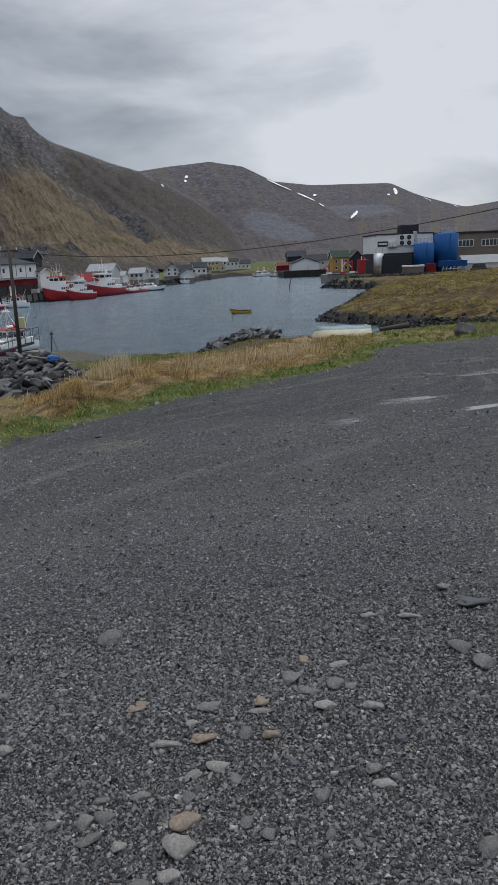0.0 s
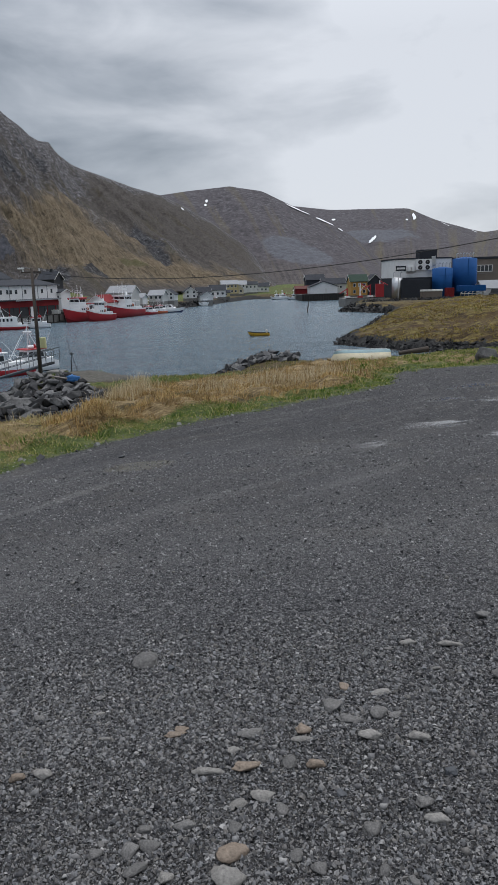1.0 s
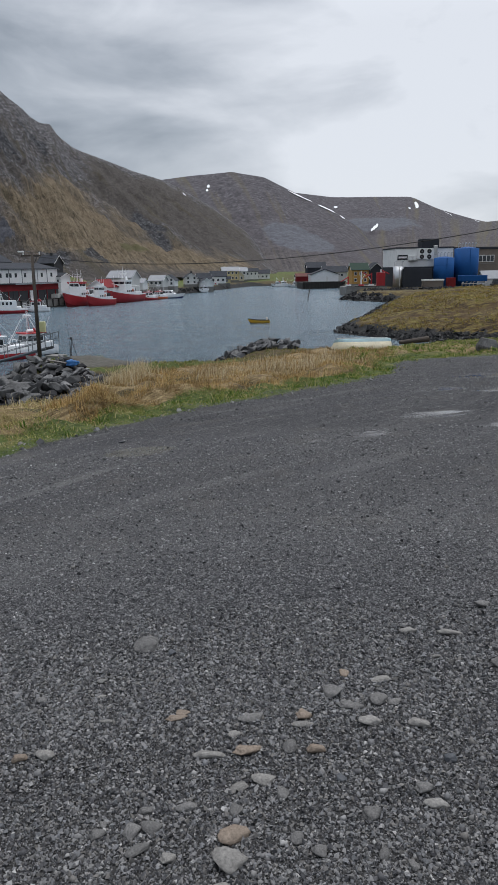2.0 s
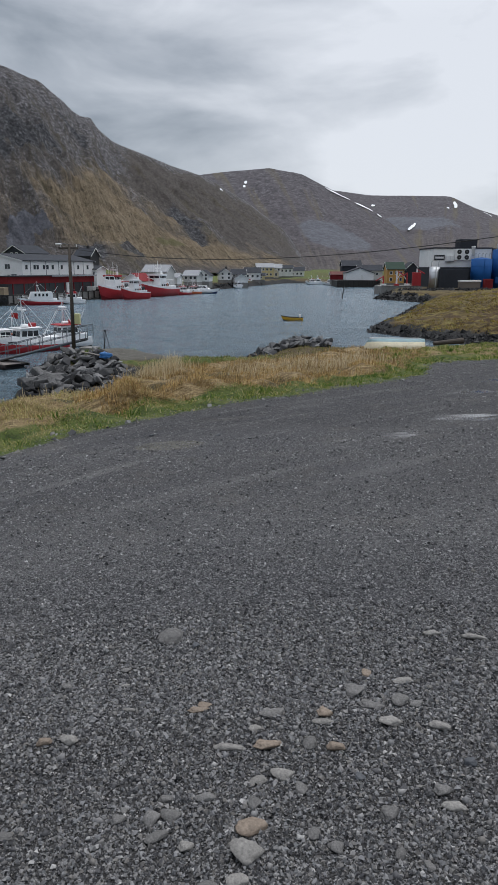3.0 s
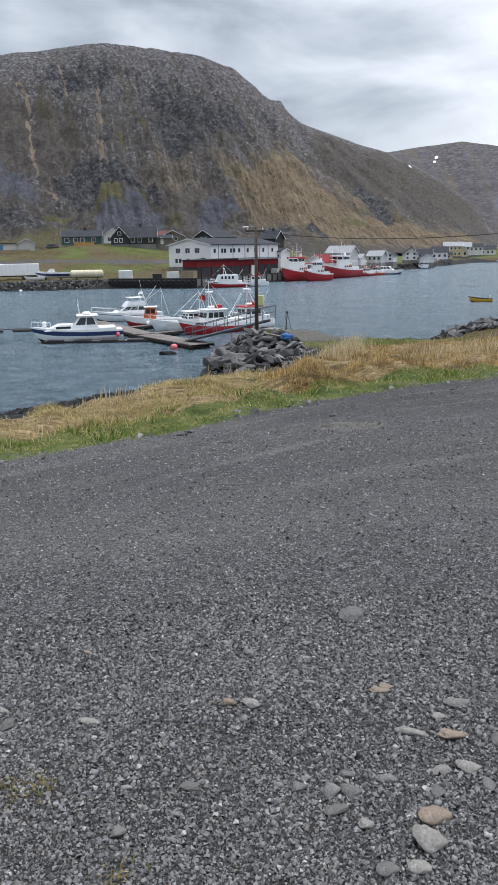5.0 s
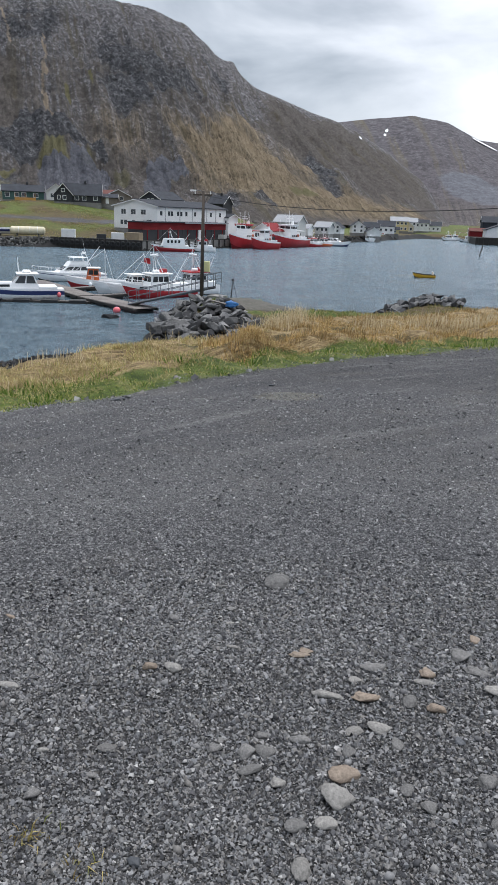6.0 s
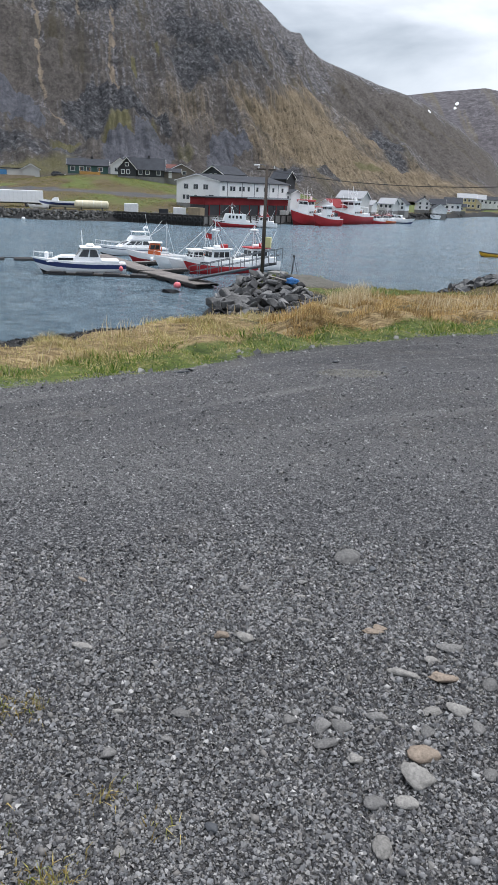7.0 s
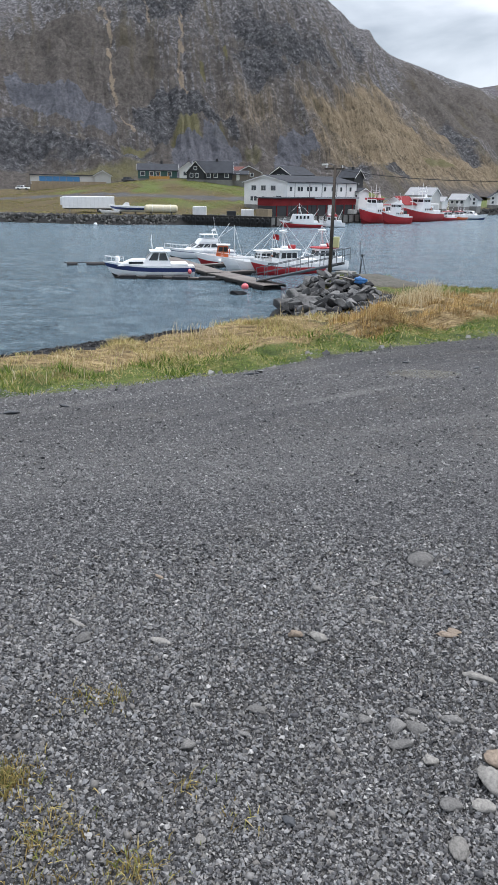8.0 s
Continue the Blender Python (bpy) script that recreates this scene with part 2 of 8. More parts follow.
    nm = bump_node(n, l, math_node(n, l, "MULTIPLY", h, dry), 0.9, 0.014)
    nm = bump_node(n, l, math_node(n, l, "MULTIPLY", noise_node(n, l, co, 9, 7, 0.75), dry), 0.8, 0.05, nm)
    l.new(nm, b.inputs["Normal"])
    return m


def water_material():
    m, n, l, b = nodes_of("harbour_water")
    co = n.new("ShaderNodeTexCoord").outputs["Object"]
    mp = n.new("ShaderNodeMapping")
    mp.inputs["Rotation"].default_value = (0, 0, radians(20))
    mp.inputs["Scale"].default_value = (0.7, 1.0, 1.0)
    l.new(co, mp.inputs["Vector"])
    b.inputs["Base Color"].default_value = (0.075, 0.135, 0.168, 1)
    b.inputs["IOR"].default_value = 1.33
    b.inputs["Specular IOR Level"].default_value = 0.5
    big = noise_node(n, l, mp.outputs["Vector"], 0.16, 4, 0.55, 0.6)
    l.new(ramp_node(n, l, big, (0.35, 0.13), (0.7, 0.22)), b.inputs["Roughness"])
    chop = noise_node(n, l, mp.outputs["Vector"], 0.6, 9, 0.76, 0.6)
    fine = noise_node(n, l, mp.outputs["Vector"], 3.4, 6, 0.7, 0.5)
    # the light and dark of the wave facets is painted into the colour
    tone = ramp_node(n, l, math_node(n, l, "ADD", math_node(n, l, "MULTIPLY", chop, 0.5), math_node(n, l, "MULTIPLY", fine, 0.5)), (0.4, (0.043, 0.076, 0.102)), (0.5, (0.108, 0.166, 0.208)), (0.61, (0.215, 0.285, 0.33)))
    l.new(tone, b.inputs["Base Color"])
    nm = bump_node(n, l, chop, 1.0, 0.42)
    nm = bump_node(n, l, fine, 1.0, 0.21, nm)
    l.new(nm, b.inputs["Normal"])
    return m


def hill_material(name, heath, gold, rock, scree, green, unit, grit=1.0, steep=1.0):
    """Moor-covered rock: dark heath, tawny grass, bare ledges, scree fans and pale gully beds."""
    m, n, l, b = nodes_of(name)
    co = n.new("ShaderNodeTexCoord").outputs["Object"]
    geo = n.new("ShaderNodeNewGeometry")
    sep = n.new("ShaderNodeSeparateXYZ")
    l.new(geo.outputs["Normal"], sep.inputs[0])

    def attr(key):
        a = n.new("ShaderNodeAttribute")
        a.attribute_name = key
        return a.outputs["Fac"]

    def along(fu, fv, shift, detail=6, rough=0.62):
        """Streaks that follow the fall of the slope."""
        cm = n.new("ShaderNodeCombineXYZ")
        l.new(math_node(n, l, "MULTIPLY_ADD", mid, 0.45, math_node(n, l, "MULTIPLY", attr("u"), fu)), cm.inputs[0])
        l.new(math_node(n, l, "MULTIPLY", attr("v"), fv * steep), cm.inputs[1])
        cm.inputs[2].default_value = shift
        return noise_node(n, l, cm.outputs[0], 1.0, detail, rough, 0.4)

    def masked(key, swing, lo, hi, top):
        return ramp_node(n, l, math_node(n, l, "ADD", attr(key), math_node(n, l, "MULTIPLY_ADD", mid, swing, -swing / 2)), (lo, 0.0), (hi, top))

    big = noise_node(n, l, co, 0.9 / unit, 6, 0.62)
    mid = noise_node(n, l, co, 7 / unit, 8, 0.7)
    small = noise_node(n, l, co, 46 / unit, 6, 0.72)
    run_a, run_b, run_c = along(0.8, 2.0, 3.0), along(1.7, 4.6, 8.0), along(5.0, 15.0, 21.0, 7, 0.75)
    tone = ramp_node(n, l, small, (0.34, tuple(c * 0.68 for c in heath)), (0.5, heath), (0.66, tuple(c * 1.4 for c in heath)))
    # pale rock fragments, with the dark of their shadows put into the colour
    ledge = ramp_node(n, l, small, (0.3, tuple(v * 0.3 for v in rock)), (0.5, tuple(v * 0.9 for v in rock)), (0.62, tuple(v * 2.3 for v in rock)))
    bare = math_node(n, l, "ADD", math_node(n, l, "MULTIPLY", run_b, 0.4), math_node(n, l, "ADD", math_node(n, l, "MULTIPLY_ADD", run_c, 0.28, math_node(n, l, "MULTIPLY", mid, 0.32)), math_node(n, l, "SUBTRACT", math_node(n, l, "MULTIPLY_ADD", attr("v"), 0.14, -0.06), math_node(n, l, "MULTIPLY", attr("heath"), 0.32))))
    c = mix_node(n, l, ramp_node(n, l, bare, (0.47, 0.0), (0.56, 0.85 * grit)), tone, ledge)
    gold_mask = math_node(n, l, "MULTIPLY_ADD", math_node(n, l, "SUBTRACT", math_node(n, l, "ADD", attr("gold"), math_node(n, l, "MULTIPLY_ADD", math_node(n, l, "ADD", math_node(n, l, "MULTIPLY", run_a, 0.25), math_node(n, l, "MULTIPLY_ADD", run_c, 0.5, math_node(n, l, "MULTIPLY", mid, 0.25))), 2.2, -1.1)), 0.5), 1.8, 0.5, clamp=True)
    grass = ramp_node(n, l, math_node(n, l, "MULTIPLY_ADD", run_c, 0.5, math_node(n, l, "MULTIPLY_ADD", mid, 0.2, math_node(n, l, "MULTIPLY", small, 0.3))), (0.42, tuple(v * 0.38 for v in gold)), (0.49, tuple(v * 0.9 for v in gold)), (0.62, tuple(v * 1.4 for v in gold)))
    c = mix_node(n, l, gold_mask, c, grass)
    olive = ramp_node(n, l, along(1.1, 2.2, 15.0), (0.56, 0.0), (0.66, 0.6))
    c = mix_node(n, l, olive, c, (0.13, 0.112, 0.07))
    crag = masked("crag", 1.0, 0.45, 0.62, 0.9)
    c = mix_node(n, l, crag, c, ramp_node(n, l, small, (0.36, (0.035, 0.037, 0.042)), (0.52, (0.1, 0.103, 0.114)), (0.66, (0.26, 0.263, 0.275))))
    c = mix_node(n, l, masked("green", 0.5, 0.42, 0.6, 0.9), c, mix_node(n, l, mid, tuple(v * 0.8 for v in green), tuple(v * 1.25 for v in green)))
    c = mix_node(n, l, masked("scree", 0.3, 0.4, 0.48, 0.92), c, ramp_node(n, l, small, (0.35, tuple(v * 0.7 for v in scree)), (0.65, tuple(v * 1.15 for v in scree))))
    c = mix_node(n, l, ramp_node(n, l, math_node(n, l, "ADD", attr("bed"), math_node(n, l, "MULTIPLY_ADD", small, 1.3, -0.65)), (0.45, 0.0), (0.75, 0.85)), c, (0.36, 0.29, 0.215))
    speck = ramp_node(n, l, noise_node(n, l, co, 110 / unit, 4, 0.8), (0.46, 0.0), (0.62, 0.32 * grit))
    c = mix_node(n, l, speck, c, mix_node(n, l, 0.7, c, (0.012, 0.012, 0.012)))
    l.new(c, b.inputs["Base Color"])
    b.inputs["Roughness"].default_value = 0.95
    b.inputs["Specular IOR Level"].default_value = 0.15
    nm = bump_node(n, l, math_node(n, l, "MULTIPLY_ADD", run_c, 0.8, math_node(n, l, "MULTIPLY", mid, 0.4)), 1.0 * grit, min(unit, 150) * 0.05)
    nm = bump_node(n, l, small, 1.0 * grit, min(unit, 130) * 0.02, nm)
    l.new(nm, b.inputs["Normal"])
    return m


# ---- ground and hills ----
SEA = -6.9
BAY = [(-1500, -300), (-300, -120), (-62, -30), (-40, 4), (-32, 18.5), (-25.7, 29.9), (-20.6, 39.4), (-15.6, 45), (-16.8, 50), (-17.2, 58), (-16, 62.5), (-9, 63),
       (-5.5, 58), (-2, 58), (-1, 66), (3, 71), (9.5, 70), (13, 64), (19, 61), (28, 60), (42, 58), (54, 60), (46, 67), (30, 77), (22, 87),
       (15.5, 99), (17.5, 108), (24, 126), (36, 166), (42, 184), (33, 205), (38, 211), (43, 226), (39.5, 237), (48, 270), (56, 300), (50, 330), (42, 400), (15, 396), (-3, 330), (-18, 270),
       (-32, 233), (-41, 201), (-54, 162.5), (-75, 163.5), (-90, 153), (-119, 150), (-300, 120), (-1500, 100)]


def smooth(a, b, v):
    t = np.clip((v - a) / (b - a), 0, 1)
    return t * t * (3 - 2 * t)


def outline_distance(x, y, outline):
    """Distance from a closed outline: positive outside it, negative inside."""
    poly = np.array(outline, float)
    best, inside = np.full(x.shape, 1e9), np.zeros(x.shape, bool)
    for (ax, ay), (bx, by) in zip(poly, np.roll(poly, -1, 0)):
        ex, ey = bx - ax, by - ay
        t = np.clip(((x - ax) * ex + (y - ay) * ey) / (ex * ex + ey * ey), 0, 1)
        best = np.minimum(best, np.hypot(x - ax - t * ex, y - ay - t * ey))
        inside ^= ((ay > y) != (by > y)) & (x < ax + (y - ay) * ex / (ey if ey else 1e-9))
    return np.where(inside, -best, best)


def bay_distance(x, y):
    """Metres from the shoreline: positive on land, negative over the bay."""
    return outline_distance(x, y, BAY)


def wave(x, y, f, s=0.0):
    """Cheap smooth unevenness, about -1 to 1."""
    return (np.sin(x * f * 1.31 + 1.7 + s + 1.3 * np.sin(y * f * 0.77 + s)) + np.sin(y * f * 1.13 + 0.4 - s + 1.1 * np.sin(x * f * 0.83 + 2 * s)) + np.sin((x + y) * f * 0.71 + 2.2 * s)) / 3


def lot_plane(x, y):
    return 0.37 + 0.06 * np.clip(x, -12, 12) - 0.085 * np.clip(y, -20, 40)


def lot_edge(x, y):
    """Metres past the edge of the gravel towards the water; negative on the lot."""
    front = np.interp(x, [-9, -5.2, -4.1, -3.2, -2.2, -0.8, 1.2, 3.2, 4.0, 4.5, 5.2, 6.5, 9, 14], [3.2, 5.4, 6.8, 8.4, 10.5, 12.7, 14.6, 16.4, 17.6, 20.0, 21.8, 22.5, 22.0, 21])
    return (y - front) * 0.75


def bank_rim(x, y):
    """How far from the lot's middle the grassy shelf reaches before it falls to the shore, by bearing."""
    return np.interp(np.degrees(np.arctan2(x, y)), [-60, -41, -37, -32, -27, -22, -18.5, -15.8, -13, -10, -7, -3, 3, 6, 12, 60], [9.2, 10.1, 10.5, 11.6, 12.9, 14.8, 15.8, 16.7, 17.6, 19.8, 22.5, 27, 29, 33, 37, 40])


def hummocks(x, y):
    """Mounds and hollows of the grassy bank, 0 to 1."""
    return np.clip(np.abs(wave(x, y, 1.25, 0.4)) * 1.1 + 0.45 * wave(x, y, 3.1, 1.3), 0, 1)


def terraces(x, y):
    """Slumped turf steps on the knoll, 0 to 1."""
    t = 0.55 + 0.5 * wave(x * 0.6, y, 0.28, 0.7) + 0.28 * wave(x, y, 0.8, 2.1)
    return np.clip(t - np.floor(t * 3) / 3 * 0.55, 0, 1)


def ground_height(x, y):
    d = bay_distance(x, y)
    plane = lot_plane(x, y)
    # near bank: lot, grass slope, beach
    past = np.hypot(x, y) - bank_rim(x, y)
    top = plane - np.clip(past, 0, 40) * np.interp(np.degrees(np.arctan2(x, y)), [-20, 0, 8, 20], [0.5, 0.42, 0.3, 0.22])
    bank = SEA + np.interp(d, [-6, 0, 4, 18, 24, 30], [-1.6, 0, 0.55, 2.6, 5.4, 8.2])
    near = np.maximum(np.minimum(top, bank), SEA + np.interp(d, [-6, 0, 3, 9], [-1.6, 0, 0.5, 0.9]))
    jet = smooth(38, 46, y) * smooth(6, 0, x) * smooth(67, 64, y)
    near = near * (1 - jet) + jet * (SEA + np.minimum(np.interp(d, [-4, 0, 2.4, 4], [-2.4, 0, 1.75, 2.0]), np.clip(0.2 + (y - 44.5) * 0.19, 0.2, 2.0)))
    heap = smooth(56, 60, y) * smooth(76, 72, y) * smooth(-3, 0, x) * smooth(13, 9, x)
    near = near * (1 - heap) + heap * (SEA + np.interp(d, [-3, 0, 3, 5], [-1.5, 0, 1.3, 1.7]))
    knoll = SEA + np.interp(d, [-8, 0, 1.5, 6, 16, 30], [-3, 0, 0.9, 2.0, 3.5, 4.1]) + smooth(34, 62, x) * smooth(0, 20, d) * -0.15 + (0.3 * wave(x, y, 0.4) + 0.16 * wave(x, y, 1.3, 1.0)) * smooth(1, 6, d)
    yard = SEA + np.interp(d, [-6, 0, 2.5, 4], [-3, 0, 1.8, 2.2])
    slope = smooth(-25, -75, x)
    far = SEA + np.interp(d, [-6, 0, 1.2, 14], [-3, 0, 1.9, 2.4]) + np.interp(d, [14, 60, 75, 160, 500], [0, 7.6, 8.7, 9.5, 10.2]) * slope * np.interp(x, [-150, -112], [0.55, 1.0])
    far = far + np.interp(d, [14, 60, 160], [0, 2.2, 4.0]) * (1 - slope)
    wk = smooth(52, 64, y) * smooth(6, 14, x)
    wy = smooth(176, 192, y) * smooth(10, 20, x)
    wf = np.maximum(smooth(105, 125, y) * smooth(0, -15, x), np.maximum(smooth(255, 300, y), smooth(60, 110, -y)))
    z = near * (1 - wk) + knoll * wk
    z = z * (1 - wy) + yard * wy
    z = z * (1 - wf) + far * wf
    lot = smooth(1.0, -1.0, lot_edge(x, y)) * (1 - wf) * (1 - wk)
    brow = smooth(0.8, 2.2, lot_edge(x, y)) * smooth(5.0, 1.0, past) * (1 - wf) * (1 - wk) * smooth(10, 7, x)
    z = z + brow * hummocks(x, y) * np.interp(np.degrees(np.arctan2(x, y)), [-40, -18, -14, -9, 6], [0.1, 0.14, 0.24, 0.32, 0.25])
    z = z + wk * (1 - wy) * (1 - wf) * smooth(2, 7, d) * (terraces(x, y) - 0.35) * 2.0
    rough = 0.03 * wave(x, y, 1.1) + 0.015 * wave(x, y, 3.7, 2.0)
    z = z + rough * lot * 0.5 + (1 - lot) * smooth(0, 2, d) * (0.10 * wave(x, y, 0.9, 1.0) + 0.07 * wave(x, y, 2.9, 3.0) + 0.05 * wave(x, y, 5.3, 0.5))
    return z, d, lot, wk, wf


def grid_mesh(name, xs, ys, zs, material, attrs):
    """A sheet from a grid of places, smooth shaded, with named masks at its corners."""
    rows, cols = xs.shape
    me = bpy.data.meshes.new(name)
    idx = np.arange(rows * cols).reshape(rows, cols)
    quads = np.stack([idx[:-1, :-1], idx[:-1, 1:], idx[1:, 1:], idx[1:, :-1]], -1).reshape(-1, 4)
    me.vertices.add(rows * cols)
    me.vertices.foreach_set("co", np.stack([xs, ys, zs], -1).ravel())
    me.loops.add(quads.size)
    me.loops.foreach_set("vertex_index", quads.ravel())
    me.polygons.add(len(quads))
    me.polygons.foreach_set("loop_start", np.arange(0, quads.size, 4))
    me.polygons.foreach_set("loop_total", np.full(len(quads), 4))
    me.update(calc_edges=True)
    me.polygons.foreach_set("use_smooth", np.ones(len(quads), bool))
    for key, v in attrs.items():
        me.attributes.new(key, "FLOAT", "POINT").data.foreach_set("value", v.ravel().astype(np.float32))
    me.materials.append(material)
    return new(name, me)


az = np.radians(np.concatenate([np.arange(-180, -62, 3), np.arange(-62, 40, 0.36), np.arange(40, 180, 3.5), [180.0]]))
ring = np.concatenate([[0.02], np.geomspace(0.6, 520, 430), np.geomspace(600, 4200, 12)])
aa, rr = np.meshgrid(az, ring)
gx, gy = rr * np.sin(aa), rr * np.cos(aa)
gz, gd, g_lot, g_k, g_f = ground_height(gx, gy)
over = lot_edge(gx, gy)
g_turf = np.clip(smooth(-0.6, 0.5, over) + g_k + g_f, 0, 1)
g_rock = np.clip(smooth(2.6, 0.6, gd) + g_k * (gy < 200) * smooth(3.6, 1.6, gd + 1.2 * wave(gx, gy, 0.5)) + smooth(38, 45, gy) * smooth(2.6, 1.4, gd) + smooth(42, 44, gy) * smooth(53, 51.5, gy) * smooth(-7, -9, gx) + smooth(12, 8, gd) * smooth(-6, -10, gx) * smooth(46, 42, gy) * smooth(1.5, 4, np.hypot(gx, gy) - bank_rim(gx, gy)), 0, 1) * (gy < 420)
g_path = smooth(52.6, 54.5, gy) * smooth(61.2, 59.8, gy) * smooth(-14, -12, gx) * smooth(-4.5, -7, gx)
g_path = np.maximum(g_path, smooth(1.4, 0.6, np.hypot((gx + 1.15) / 0.4, (gy - 8.15) / 0.35)))
g_turf = g_turf * (1 - g_path)
g_jetty = smooth(51, 53, gy) * smooth(66, 63, gy) * smooth(3, 0, gx) * smooth(-18, -16, gx) * (1 - g_path) * smooth(1.5, 2.6, gd)
g_road = g_f * (gx < -40) * np.maximum(smooth(3.2, 1.6, np.abs(gd - 36 - 4 * wave(gx, gy, 0.05))), smooth(12, 9, gd) * smooth(-76, -72, gx))
g_turf = g_turf * (1 - g_road)
g_green = np.clip(smooth(-0.7, 0.2, over) * smooth(2.3, 1.0, over) * (1 - g_k) * (1 - g_f) * 0.9 + g_f * (1 - g_road) * (0.1 + 0.55 * smooth(-112, -104, gx) * smooth(-52, -60, gx) * smooth(14, 20, gd) + 0.5 * smooth(270, 300, gy) + 0.4 * wave(gx, gy, 0.09, 2.0) + 0.45 * wave(gx, gy, 0.27, 1.0)) * smooth(4, 10, gd) + 0.75 * g_jetty, 0, 1)
g_rock = g_rock * (1 - g_jetty)
g_straw = smooth(1.0, 2.0, over) * smooth(4.5, 1.5, np.hypot(gx, gy) - bank_rim(gx, gy)) * (1 - g_k) * (1 - g_f) * (gx < 9) * smooth(0.7, 1.2, np.hypot((gx + 3.3) / 1.3, (gy - 16.9) / 1.0)) * (1 - 0.75 * smooth(0.3, 0.08, hummocks(gx, gy)) * smooth(-6, -3.5, gx))
g_wet = np.zeros(gx.shape)
for cx, cy, lx, ly in ((2.6, 9.2, 0.6, 0.45), (3.2, 7.9, 0.6, 0.2), (1.5, 8.0, 0.4, 0.25), (0.9, 7.8, 0.25, 0.15), (4.6, 11.6, 0.7, 0.5), (3.7, 12.5, 0.6, 0.45), (5.2, 14.6, 0.9, 0.8)):
    g_wet = np.maximum(g_wet, np.clip(0.95 - 0.8 * np.hypot((gx - cx) / lx, (gy - cy) / ly), 0, 1))
ground = grid_mesh("ground", gx, gy, gz, ground_material(), {"turf": g_turf, "rock": g_rock, "green": g_green, "wet": g_wet, "path": g_path, "straw": g_straw, "tawny": np.clip(g_k * (gy < 200) * smooth(1.5, 3.5, gd), 0, 1), "chip_shade": smooth(3.2, 2.0, rr), "across": over, "along": (gx + gy) * 0.7, "slump": g_k * (gy < 200) * smooth(0.3, 0.14, terraces(gx, gy)), "open": smooth(3.5, 6.0, rr), "rolled": smooth(3.2, 5.0, rr) * smooth(10.5, 7.0, rr) + 0.25 * smooth(2.2, 3.4, rr)})
tagged(ground, "damp grey crushed gravel lot running into grassy shore land", "ground", kind="structure")

wx, wy_ = np.meshgrid(np.linspace(-3000, 3000, 61), np.linspace(-3000, 3000, 61))
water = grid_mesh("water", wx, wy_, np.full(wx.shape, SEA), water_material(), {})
tagged(water, "wind-rippled slate blue harbour water", "water", kind="structure")


